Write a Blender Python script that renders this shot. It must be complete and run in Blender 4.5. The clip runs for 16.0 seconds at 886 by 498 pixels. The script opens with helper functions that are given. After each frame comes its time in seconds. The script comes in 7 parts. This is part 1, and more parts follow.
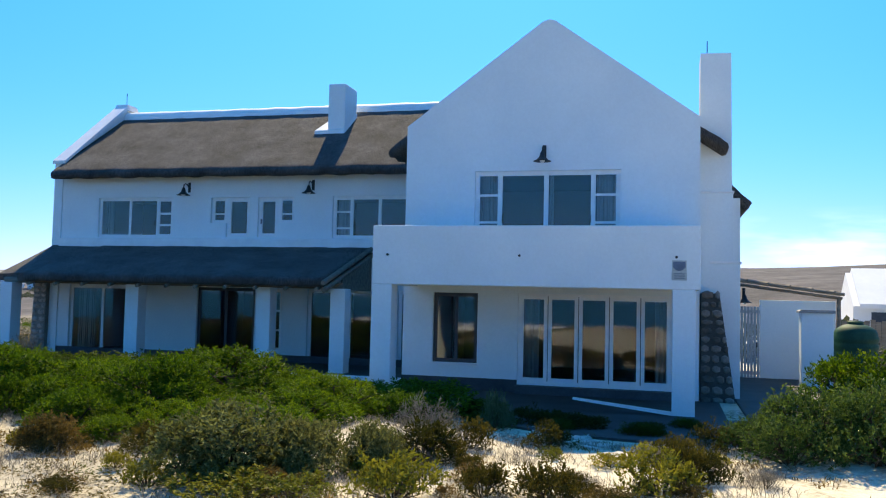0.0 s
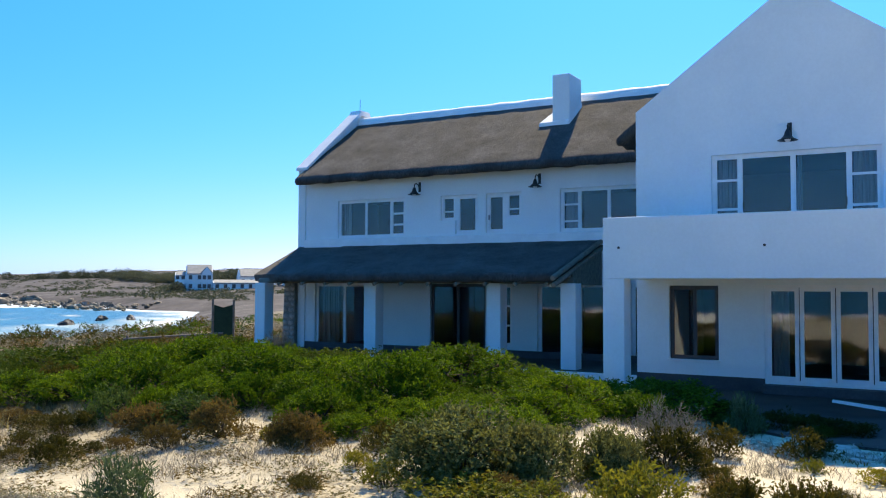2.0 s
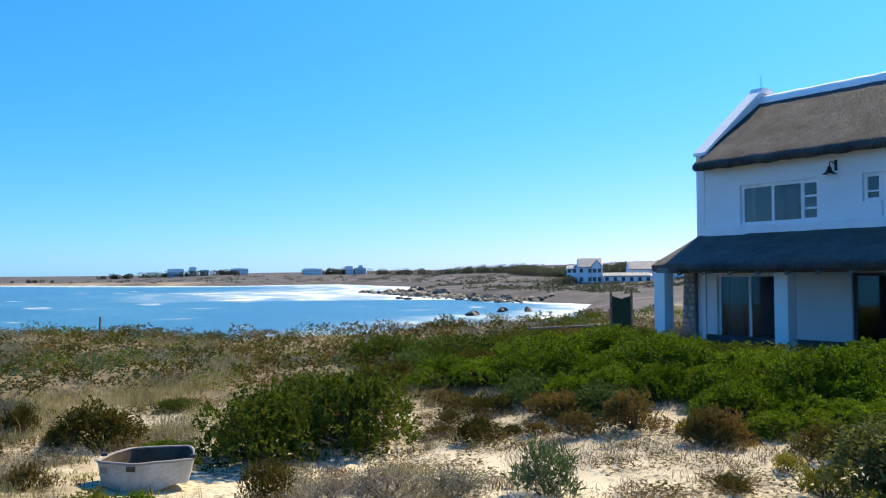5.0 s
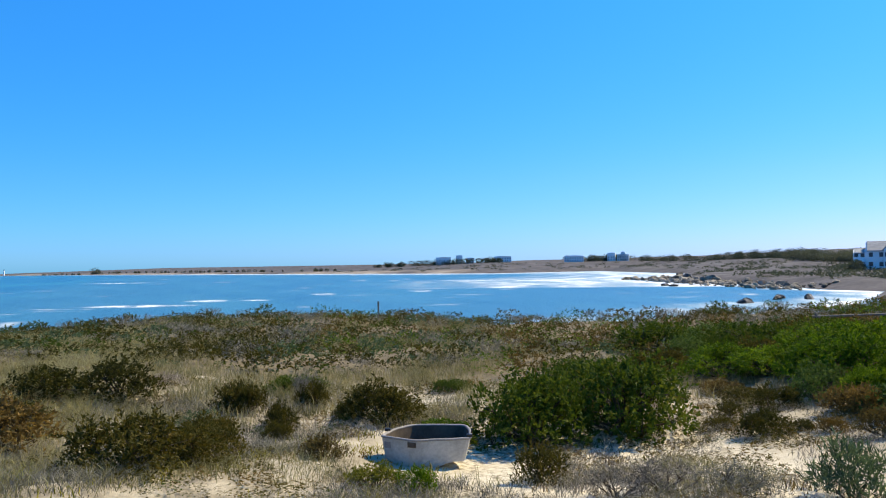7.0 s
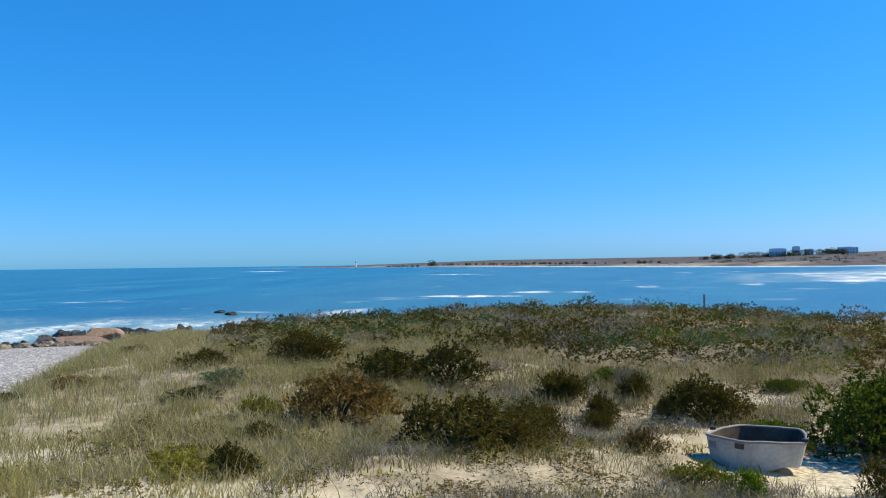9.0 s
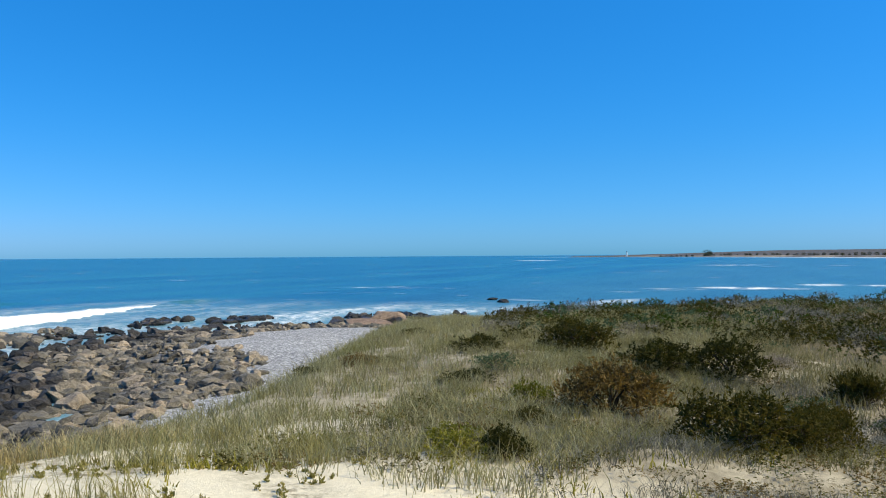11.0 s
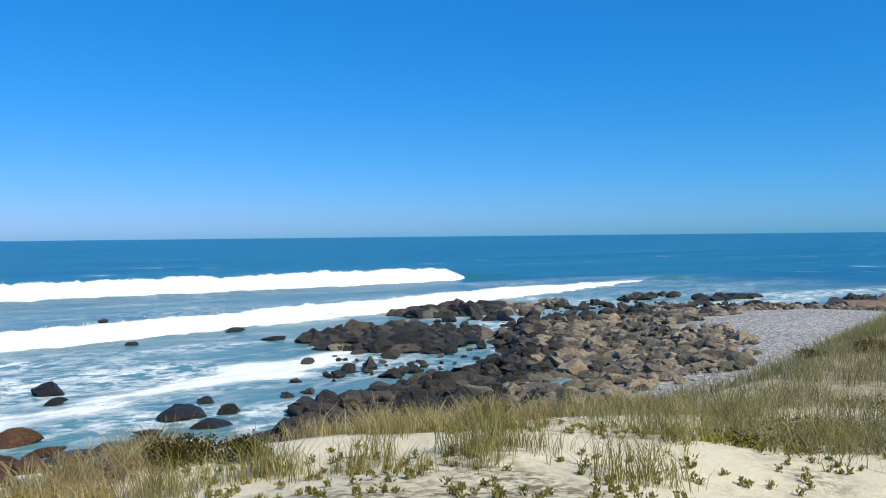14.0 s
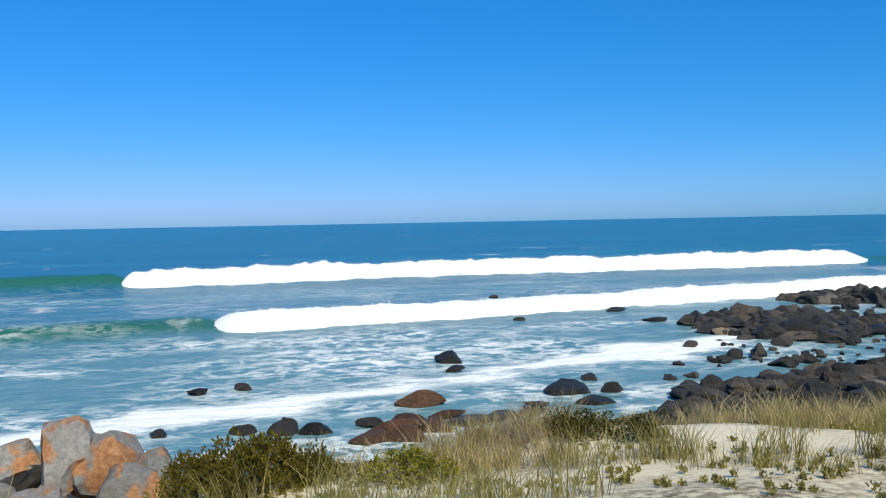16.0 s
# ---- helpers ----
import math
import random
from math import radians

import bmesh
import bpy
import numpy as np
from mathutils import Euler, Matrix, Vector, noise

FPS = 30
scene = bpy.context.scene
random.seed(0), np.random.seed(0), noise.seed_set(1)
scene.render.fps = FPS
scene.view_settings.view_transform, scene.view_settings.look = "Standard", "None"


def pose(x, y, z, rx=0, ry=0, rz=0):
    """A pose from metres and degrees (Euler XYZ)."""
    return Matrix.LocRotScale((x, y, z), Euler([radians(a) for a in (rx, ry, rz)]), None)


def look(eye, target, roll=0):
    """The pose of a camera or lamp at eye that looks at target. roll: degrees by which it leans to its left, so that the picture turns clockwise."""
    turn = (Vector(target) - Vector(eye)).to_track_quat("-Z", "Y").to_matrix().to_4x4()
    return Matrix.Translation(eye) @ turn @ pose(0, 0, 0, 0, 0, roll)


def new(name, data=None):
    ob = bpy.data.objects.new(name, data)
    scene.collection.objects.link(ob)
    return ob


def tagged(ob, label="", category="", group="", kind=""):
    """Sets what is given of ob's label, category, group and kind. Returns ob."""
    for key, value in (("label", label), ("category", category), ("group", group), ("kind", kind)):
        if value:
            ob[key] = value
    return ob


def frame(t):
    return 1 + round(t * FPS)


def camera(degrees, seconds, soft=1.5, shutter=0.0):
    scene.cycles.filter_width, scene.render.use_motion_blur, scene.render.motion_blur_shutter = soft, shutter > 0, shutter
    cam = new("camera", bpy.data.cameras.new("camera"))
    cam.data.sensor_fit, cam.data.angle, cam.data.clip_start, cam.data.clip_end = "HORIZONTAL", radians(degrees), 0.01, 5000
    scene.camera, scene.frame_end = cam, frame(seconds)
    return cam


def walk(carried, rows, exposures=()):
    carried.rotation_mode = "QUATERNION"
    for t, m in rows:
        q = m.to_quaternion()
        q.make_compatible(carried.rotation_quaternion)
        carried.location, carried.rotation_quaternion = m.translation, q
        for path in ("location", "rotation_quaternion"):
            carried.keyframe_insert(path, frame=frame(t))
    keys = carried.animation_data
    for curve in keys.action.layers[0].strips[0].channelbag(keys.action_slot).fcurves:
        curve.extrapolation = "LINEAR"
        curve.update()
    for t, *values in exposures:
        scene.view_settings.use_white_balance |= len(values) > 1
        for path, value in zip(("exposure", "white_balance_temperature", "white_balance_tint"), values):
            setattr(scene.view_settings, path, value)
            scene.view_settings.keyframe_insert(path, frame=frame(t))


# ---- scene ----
# ---- camera and its walk ----
cam = camera(54.305, 16.0, soft=1.1)
# seconds, eye x, y, z, then turn to the left of +y, upward tilt and lean, in degrees
PATH = [
    (0.0, 0.000, 0.000, 5.500, 14.74, 3.15, 1.28),
    (0.5, 0.082, 0.120, 5.531, 17.45, 3.02, 0.99),
    (1.0, 0.079, 0.275, 5.573, 21.37, 2.78, 0.70),
    (1.5, -0.048, 0.329, 5.613, 25.54, 2.52, 0.36),
    (2.0, -0.166, 0.435, 5.624, 29.85, 2.34, 0.17),
    (2.5, -0.309, 0.499, 5.608, 33.76, 2.27, -0.06),
    (3.0, -0.411, 0.503, 5.585, 38.06, 2.20, -0.17),
    (3.5, -0.527, 0.550, 5.575, 42.40, 2.15, -0.20),
    (4.0, -0.618, 0.543, 5.565, 46.66, 2.11, -0.23),
    (6.5, -0.928, 0.528, 5.498, 67.98, 1.39, -0.65),
    (7.0, -1.034, 0.531, 5.479, 72.37, 1.21, -0.72),
    (7.5, -1.091, 0.516, 5.482, 77.16, 1.09, -0.51),
    (8.0, -1.047, 0.518, 5.486, 82.49, 1.09, -0.57),
    (8.5, -1.017, 0.572, 5.490, 88.19, 0.98, -0.70),
    (9.0, -1.044, 0.582, 5.468, 93.54, 0.95, -0.72),
    (11.5, -1.109, 0.547, 5.439, 115.90, 0.19, -0.35),
    (12.0, -1.064, 0.538, 5.444, 120.92, -0.05, -0.36),
    (12.5, -1.014, 0.548, 5.453, 126.22, -0.32, -0.37),
    (13.0, -0.952, 0.511, 5.463, 131.15, -0.57, -0.33),
    (13.5, -0.881, 0.465, 5.463, 136.70, -0.74, -0.45),
    (14.0, -0.863, 0.401, 5.444, 142.54, -0.89, -0.60),
    (14.5, -0.885, 0.327, 5.430, 148.68, -1.08, -0.85),
    (15.0, -0.844, 0.319, 5.429, 154.87, -1.27, -1.07),
    (15.5, -0.831, 0.284, 5.417, 161.14, -1.44, -1.40),
    (16.0, -0.754, 0.269, 5.432, 167.25, -1.83, -1.07),
]


def heading(x, y, z, turn, tilt, lean):
    """A camera pose from its eye, its turn, tilt and lean."""
    a, b = radians(turn), radians(tilt)
    way = Vector((-math.sin(a) * math.cos(b), math.cos(a) * math.cos(b), math.sin(b)))
    eye = Vector((x, y, z))
    return look(eye, eye + way, lean)


walk(cam, [(row[0], heading(*row[1:])) for row in PATH], exposures=[(0.0, 0.82, 8950, 10), (3.5, 0.88, 9000, 10), (7.0, 0.64, 8100, 10), (9.0, 0.44, 7950, 7), (12.5, 0.20, 7500, 4), (16.0, 0.06, 7600, 4)])

# ---- world and sun ----
SUN_ELEVATION, SUN_TURN = 46.8, -12.0  # degrees; turn from +y towards +x
world = bpy.data.worlds.new("world")
scene.world = world
world.use_nodes = True
wn = world.node_tree
sky = wn.nodes.new("ShaderNodeTexSky")
sky.sky_type = "NISHITA"
sky.sun_disc = False
sky.sun_elevation, sky.sun_rotation = radians(SUN_ELEVATION), radians(SUN_TURN)
sky.air_density, sky.dust_density, sky.ozone_density = 0.8, 0.3, 3.5
tint = wn.nodes.new("ShaderNodeMix")
tint.data_type, tint.blend_type = "RGBA", "MULTIPLY"
tint.inputs[0].default_value = 1.0
tint.inputs[7].default_value = (0.18, 0.52, 1.0, 1)  # the deep, clear blue of the day
wn.links.new(sky.outputs[0], tint.inputs[6])
split, join = wn.nodes.new("ShaderNodeSeparateColor"), wn.nodes.new("ShaderNodeCombineColor")
red = wn.nodes.new("ShaderNodeMath")  # the red falls off faster than the rest away from the sun
red.operation = "POWER"
red.inputs[1].default_value = 2.6
wn.links.new(tint.outputs[2], split.inputs[0])
wn.links.new(split.outputs[0], red.inputs[0])
wn.links.new(red.outputs[0], join.inputs[0])
wn.links.new(split.outputs[1], join.inputs[1])
wn.links.new(split.outputs[2], join.inputs[2])
# sea haze pales the lowest sky, and a thin bank of cloud lies over the land
way_in = wn.nodes.new("ShaderNodeTexCoord")
axis = wn.nodes.new("ShaderNodeSeparateXYZ")
wn.links.new(way_in.outputs["Generated"], axis.inputs[0])
haze = wn.nodes.new("ShaderNodeValToRGB")
for e_, (pos_, col_) in zip([haze.color_ramp.elements[0], haze.color_ramp.elements[1], haze.color_ramp.elements.new(0.1)], ((0.0, (0.50, 0.43, 0.485)), (0.3, (0.93, 0.53, 0.51)), (0.1, (0.83, 0.475, 0.48)))):
    e_.position, e_.color = pos_, (*col_, 1)
wn.links.new(axis.outputs["Z"], haze.inputs[0])
pale = wn.nodes.new("ShaderNodeMix")
pale.data_type, pale.blend_type = "RGBA", "MULTIPLY"
pale.inputs[0].default_value = 1.0
wn.links.new(join.outputs[0], pale.inputs[6])
wn.links.new(haze.outputs[0], pale.inputs[7])
stretch_ = wn.nodes.new("ShaderNodeMapping")
stretch_.inputs["Scale"].default_value = (3.0, 3.0, 16.0)
wn.links.new(way_in.outputs["Generated"], stretch_.inputs[0])
wisp = wn.nodes.new("ShaderNodeTexNoise")
wisp.inputs["Scale"].default_value, wisp.inputs["Detail"].default_value = 2.2, 7.0
wn.links.new(stretch_.outputs[0], wisp.inputs["Vector"])
soft_ = wn.nodes.new("ShaderNodeMapRange")
soft_.inputs[1].default_value, soft_.inputs[2].default_value, soft_.inputs[4].default_value = 0.44, 0.66, 0.75
wn.links.new(wisp.outputs["Fac"], soft_.inputs[0])
over_land = wn.nodes.new("ShaderNodeMapRange")
over_land.inputs[1].default_value, over_land.inputs[2].default_value = 0.04, 0.12
wn.links.new(axis.outputs["X"], over_land.inputs[0])
low_down = wn.nodes.new("ShaderNodeMapRange")
low_down.inputs[1].default_value, low_down.inputs[2].default_value = 0.105, 0.06
wn.links.new(axis.outputs["Z"], low_down.inputs[0])
bank_a, bank_b = wn.nodes.new("ShaderNodeMath"), wn.nodes.new("ShaderNodeMath")
bank_a.operation = bank_b.operation = "MULTIPLY"
inland_side = wn.nodes.new("ShaderNodeMapRange")
inland_side.inputs[1].default_value, inland_side.inputs[2].default_value = 0.3, 0.6
wn.links.new(axis.outputs["Y"], inland_side.inputs[0])
bank_c = wn.nodes.new("ShaderNodeMath")
bank_c.operation = "MULTIPLY"
wn.links.new(over_land.outputs[0], bank_c.inputs[0])
wn.links.new(inland_side.outputs[0], bank_c.inputs[1])
wn.links.new(bank_c.outputs[0], bank_a.inputs[0])
wn.links.new(low_down.outputs[0], bank_a.inputs[1])
wn.links.new(bank_a.outputs[0], bank_b.inputs[0])
wn.links.new(soft_.outputs[0], bank_b.inputs[1])
cloud = wn.nodes.new("ShaderNodeMix")
cloud.data_type = "RGBA"
wn.links.new(bank_b.outputs[0], cloud.inputs[0])
wn.links.new(pale.outputs[2], cloud.inputs[6])
cloud.inputs[7].default_value = (2.3, 3.0, 3.3, 1)
wn.links.new(cloud.outputs[2], wn.nodes["Background"].inputs[0])
wn.nodes["Background"].inputs[1].default_value = 0.30

sun_data = bpy.data.lights.new("sun", "SUN")
sun_data.energy, sun_data.angle, sun_data.color = 4.8, radians(0.53), (1.0, 0.94, 0.74)
sun = new("sun", sun_data)
_e, _a = radians(SUN_ELEVATION), radians(SUN_TURN)
SUN_WAY = Vector((math.sin(_a) * math.cos(_e), math.cos(_a) * math.cos(_e), math.sin(_e)))
sun.matrix_world = look(SUN_WAY * 60, (0, 0, 0))


# ---- materials ----
def material(name, rough=0.8, metal=0.0, spec=0.4):
    m = bpy.data.materials.new(name)
    m.use_nodes = True
    b = m.node_tree.nodes["Principled BSDF"]
    b.inputs["Roughness"].default_value = rough
    b.inputs["Metallic"].default_value = metal
    b.inputs["Specular IOR Level"].default_value = spec
    return m, m.node_tree, b


def node(nt, kind, **inputs):
    n = nt.nodes.new("ShaderNode" + kind)
    for key, value in inputs.items():
        n.inputs[key.replace("_", " ")].default_value = value
    return n


def noise_tex(nt, scale, detail=4.0, rough=0.55, stretch=(1, 1, 1), coords="Object"):
    tc = nt.nodes.new("ShaderNodeTexCoord")
    mp = nt.nodes.new("ShaderNodeMapping")
    mp.inputs["Scale"].default_value = stretch
    nt.links.new(tc.outputs[coords], mp.inputs["Vector"])
    n = node(nt, "TexNoise", Scale=scale, Detail=detail, Roughness=rough)
    nt.links.new(mp.outputs[0], n.inputs["Vector"])
    return n.outputs["Fac"]


def ramp(nt, fac, stops):
    r = nt.nodes.new("ShaderNodeValToRGB")
    els = r.color_ramp.elements
    while len(els) < len(stops):
        els.new(0.5)
    for e, (pos, col) in zip(els, stops):
        e.position = pos
        e.color = (*col, 1) if len(col) == 3 else col
    nt.links.new(fac, r.inputs[0])
    return r.outputs[0]


def mix(nt, fac, a, b, mode="MIX"):
    m = nt.nodes.new("ShaderNodeMix")
    m.data_type, m.blend_type = "RGBA", mode
    for key, value in ((0, fac), (6, a), (7, b)):
        if isinstance(value, bpy.types.NodeSocket):
            nt.links.new(value, m.inputs[key])
        elif isinstance(value, (int, float)):
            m.inputs[key].default_value = value
        else:
            m.inputs[key].default_value = (*value, 1)
    return m.outputs[2]


def bump(nt, bsdf, height, strength, distance):
    b = node(nt, "Bump", Strength=strength, Distance=distance)
    nt.links.new(height, b.inputs["Height"])
    nt.links.new(b.outputs[0], bsdf.inputs["Normal"])


def two_scale(name, dark, light, coarse, fine, rough=0.8, strength=0.3, distance=0.01, stretch=(1, 1, 1), metal=0.0, spec=0.4, wear=0.35):
    """A surface of one colour family with stains at a coarse scale and grain at a fine one."""
    m, nt, b = material(name, rough, metal, spec)
    c = ramp(nt, noise_tex(nt, coarse, 3, 0.6, stretch), [(0.3, dark), (0.7, light)])
    g = noise_tex(nt, fine, 5, 0.65, stretch)
    gg = ramp(nt, g, [(0.25, (1 - wear,) * 3), (0.75, (1, 1, 1))])
    nt.links.new(mix(nt, 1.0, c, gg, "MULTIPLY"), b.inputs["Base Color"])
    bump(nt, b, g, strength, distance)
    return m


plaster = two_scale("white_plaster", (0.69, 0.755, 0.77), (0.76, 0.81, 0.81), 0.7, 14, 0.85, 0.25, 0.01, wear=0.07)
plaster_trim = two_scale("white_trim", (0.74, 0.74, 0.74), (0.84, 0.84, 0.83), 2.0, 30, 0.7, 0.15, 0.005, wear=0.06)
white_frame = two_scale("white_window_frame", (0.72, 0.73, 0.74), (0.82, 0.82, 0.82), 3, 40, 0.4, 0.05, 0.002, wear=0.05)
dark_frame = two_scale("dark_window_frame", (0.03, 0.035, 0.05), (0.06, 0.065, 0.08), 3, 40, 0.4, 0.05, 0.002)
grey_step = two_scale("dark_grey_step", (0.05, 0.05, 0.06), (0.10, 0.10, 0.11), 1.2, 25, 0.75, 0.2, 0.005)
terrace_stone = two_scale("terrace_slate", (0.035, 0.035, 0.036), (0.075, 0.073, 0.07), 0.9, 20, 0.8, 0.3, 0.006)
black_iron = two_scale("black_iron", (0.01, 0.01, 0.012), (0.025, 0.025, 0.028), 8, 60, 0.45, 0.1, 0.002)
timber = two_scale("weathered_timber", (0.16, 0.12, 0.09), (0.30, 0.25, 0.20), 1.5, 18, 0.85, 0.5, 0.01, (1, 6, 6))
# pale rooms given a dark colour, so they read as unlit inside
dimmed_room_wall = two_scale("dimmed_room_wall", (0.08, 0.08, 0.08), (0.13, 0.125, 0.12), 0.8, 10, 0.9, 0.1, 0.005)
curtain_cloth = two_scale("pale_curtain", (0.50, 0.50, 0.50), (0.62, 0.62, 0.60), 1.0, 40, 0.9, 0.2, 0.004)
boat_paint = two_scale("chalky_boat_paint", (0.36, 0.345, 0.305), (0.60, 0.58, 0.52), 2.5, 22, 0.7, 0.3, 0.006, wear=0.35)
boat_inside = two_scale("grimy_boat_inside", (0.05, 0.036, 0.024), (0.13, 0.095, 0.065), 3.0, 25, 0.85, 0.3, 0.006)
bare_patch = two_scale("bare_boat_patch", (0.20, 0.19, 0.18), (0.33, 0.30, 0.28), 8.0, 40, 0.85, 0.3, 0.004)
tank_green = two_scale("dark_green_plastic", (0.008, 0.055, 0.035), (0.015, 0.09, 0.055), 1.5, 20, 0.65, 0.1, 0.004, spec=0.15)
net_green = two_scale("green_shade_net", (0.02, 0.06, 0.045), (0.035, 0.09, 0.065), 4, 60, 0.9, 0.3, 0.004)
gate_paint = two_scale("grey_gate_paint", (0.40, 0.44, 0.47), (0.52, 0.55, 0.57), 2, 30, 0.6, 0.2, 0.004)
sign_paint = two_scale("sign_plate", (0.42, 0.46, 0.44), (0.55, 0.58, 0.55), 3, 40, 0.6, 0.1, 0.002)
sign_blue = two_scale("sign_shield", (0.10, 0.15, 0.22), (0.14, 0.20, 0.28), 5, 40, 0.6, 0.1, 0.002)
tile_grey = two_scale("grey_roof_sheet", (0.20, 0.21, 0.22), (0.32, 0.33, 0.34), 1.0, 12, 0.7, 0.2, 0.01)
flat_stone = two_scale("pale_flat_stone", (0.42, 0.39, 0.34), (0.58, 0.55, 0.49), 3, 25, 0.9, 0.4, 0.01, wear=0.2)
far_white = two_scale("far_white_wall", (0.70, 0.71, 0.72), (0.80, 0.80, 0.79), 0.3, 3, 0.85, 0.1, 0.01, wear=0.06)
far_glass = two_scale("far_dark_pane", (0.03, 0.04, 0.05), (0.06, 0.07, 0.09), 0.5, 4, 0.2, 0.0, 0.01)


def make_thatch(name, dark, light):
    m, nt, b = material(name, 0.95, 0.0, 0.1)
    c = ramp(nt, noise_tex(nt, 0.9, 4, 0.6), [(0.3, dark), (0.72, light)])
    g = noise_tex(nt, 55, 6, 0.75, (1.0, 0.14, 0.14))
    gg = ramp(nt, g, [(0.36, (0.25,) * 3), (0.64, (1.3,) * 3)])
    g2 = noise_tex(nt, 5.0, 4, 0.7, (1, 0.5, 0.5))
    gg2 = ramp(nt, g2, [(0.3, (0.72,) * 3), (0.65, (1,) * 3)])
    nt.links.new(mix(nt, 1.0, mix(nt, 1.0, c, gg, "MULTIPLY"), gg2, "MULTIPLY"), b.inputs["Base Color"])
    bump(nt, b, g, 0.9, 0.05)
    b.inputs["Sheen Weight"].default_value = 0.16  # dry reed tips catch raking light
    b.inputs["Sheen Roughness"].default_value = 0.45
    b.inputs["Sheen Tint"].default_value = (0.62, 0.60, 0.58, 1)
    return m


thatch = make_thatch("weathered_thatch", (0.055, 0.052, 0.050), (0.14, 0.132, 0.127))


def make_glass():
    m, nt, b = material("window_glass", 0.02, 0.0, 0.5)
    b.inputs["Base Color"].default_value = (0.75, 0.82, 0.85, 1)
    b.inputs["Transmission Weight"].default_value = 1.0
    b.inputs["IOR"].default_value = 1.5
    w = noise_tex(nt, 1.3, 1, 0.4)
    bump(nt, b, w, 0.02, 0.02)
    return m


glass = make_glass()


def make_stone_wall():
    m, nt, b = material("stone", 0.85)
    oi = nt.nodes.new("ShaderNodeObjectInfo")
    c = ramp(nt, oi.outputs["Random"], [(0.0, (0.09, 0.08, 0.07)), (0.4, (0.19, 0.17, 0.145)), (0.75, (0.28, 0.255, 0.23)), (1.0, (0.16, 0.12, 0.095))])
    g = noise_tex(nt, 12, 5, 0.65)
    gg = ramp(nt, g, [(0.25, (0.6,) * 3), (0.75, (1,) * 3)])
    nt.links.new(mix(nt, 1.0, c, gg, "MULTIPLY"), b.inputs["Base Color"])
    bump(nt, b, g, 0.6, 0.03)
    return m


wall_stone = make_stone_wall()
# lighter version of the wall stone: sunlight on the end pier, put into colour
sunlit_stone = two_scale("sunlit_beige_stone", (0.34, 0.29, 0.25), (0.55, 0.49, 0.43), 2.5, 18, 0.85, 0.5, 0.02)
pale_mortar = two_scale("pale_mortar", (0.20, 0.18, 0.155), (0.32, 0.29, 0.26), 3, 30, 0.9, 0.4, 0.01)
mortar = two_scale("mortar", (0.05, 0.048, 0.045), (0.10, 0.095, 0.09), 3, 30, 0.9, 0.4, 0.01)


def make_rock(name, colours, joined=False):
    m, nt, b = material(name, 0.75, 0.0, 0.35)
    oi = nt.nodes.new("ShaderNodeNewGeometry" if joined else "ShaderNodeObjectInfo")
    base = ramp(nt, oi.outputs["Random Per Island" if joined else "Random"], colours)
    g1 = noise_tex(nt, 1.1, 5, 0.65)
    g2 = noise_tex(nt, 9, 6, 0.7)
    c1 = ramp(nt, g1, [(0.25, (0.55, 0.52, 0.5)), (0.55, (1, 1, 1)), (0.78, (1.25, 1.1, 0.95))])
    c2 = ramp(nt, g2, [(0.3, (0.55,) * 3), (0.65, (1.08,) * 3)])
    nt.links.new(mix(nt, 1.0, mix(nt, 1.0, base, c1, "MULTIPLY"), c2, "MULTIPLY"), b.inputs["Base Color"])
    knobs = mix(nt, 0.5, noise_tex(nt, 3.2, 6, 0.72), g2)
    bump(nt, b, knobs, 1.0, 0.22)
    return m


rock_dark = make_rock("wet_dark_rock", [(0.0, (0.018, 0.018, 0.019)), (0.5, (0.036, 0.034, 0.033)), (1.0, (0.075, 0.062, 0.054))])
rock_dark.node_tree.nodes["Principled BSDF"].inputs["Roughness"].default_value = 0.45  # wet
rock_mid = make_rock("grey_brown_rock", [(0.0, (0.10, 0.092, 0.08)), (0.5, (0.20, 0.178, 0.148)), (1.0, (0.33, 0.265, 0.20))])
rubble_dark = make_rock("wet_dark_rubble", [(0.0, (0.022, 0.022, 0.023)), (0.5, (0.045, 0.042, 0.040)), (1.0, (0.11, 0.09, 0.075))], True)
rubble_mid = make_rock("grey_brown_rubble", [(0.0, (0.07, 0.062, 0.05)), (0.45, (0.205, 0.178, 0.138)), (0.8, (0.335, 0.278, 0.208)), (1.0, (0.45, 0.35, 0.25))], True)
rock_orange = make_rock("orange_headland_rock", [(0.0, (0.28, 0.175, 0.11)), (1.0, (0.40, 0.29, 0.21))])
rock_red = make_rock("rust_red_rock", [(0.0, (0.085, 0.048, 0.034)), (1.0, (0.17, 0.082, 0.05))])


def make_lichen_rock():
    """Grey granite with orange lichen in patches of its own."""
    m, nt, b = material("orange_lichen_rock", 0.85, 0.0, 0.25)
    oi = nt.nodes.new("ShaderNodeObjectInfo")
    grey = ramp(nt, oi.outputs["Random"], [(0.0, (0.17, 0.165, 0.165)), (0.6, (0.27, 0.26, 0.255)), (1.0, (0.22, 0.19, 0.17))])
    rust = ramp(nt, noise_tex(nt, 5, 4, 0.6), [(0.3, (0.30, 0.13, 0.06)), (0.7, (0.44, 0.23, 0.12))])
    patch = ramp(nt, noise_tex(nt, 0.7, 4, 0.55, coords="Object"), [(0.49, (0, 0, 0)), (0.54, (1, 1, 1))])
    g2 = noise_tex(nt, 7, 6, 0.7)
    c2 = ramp(nt, g2, [(0.3, (0.55,) * 3), (0.65, (1.1,) * 3)])
    nt.links.new(mix(nt, 1.0, mix(nt, patch, grey, rust), c2, "MULTIPLY"), b.inputs["Base Color"])
    bump(nt, b, g2, 0.7, 0.05)
    return m


rock_pale = make_lichen_rock()


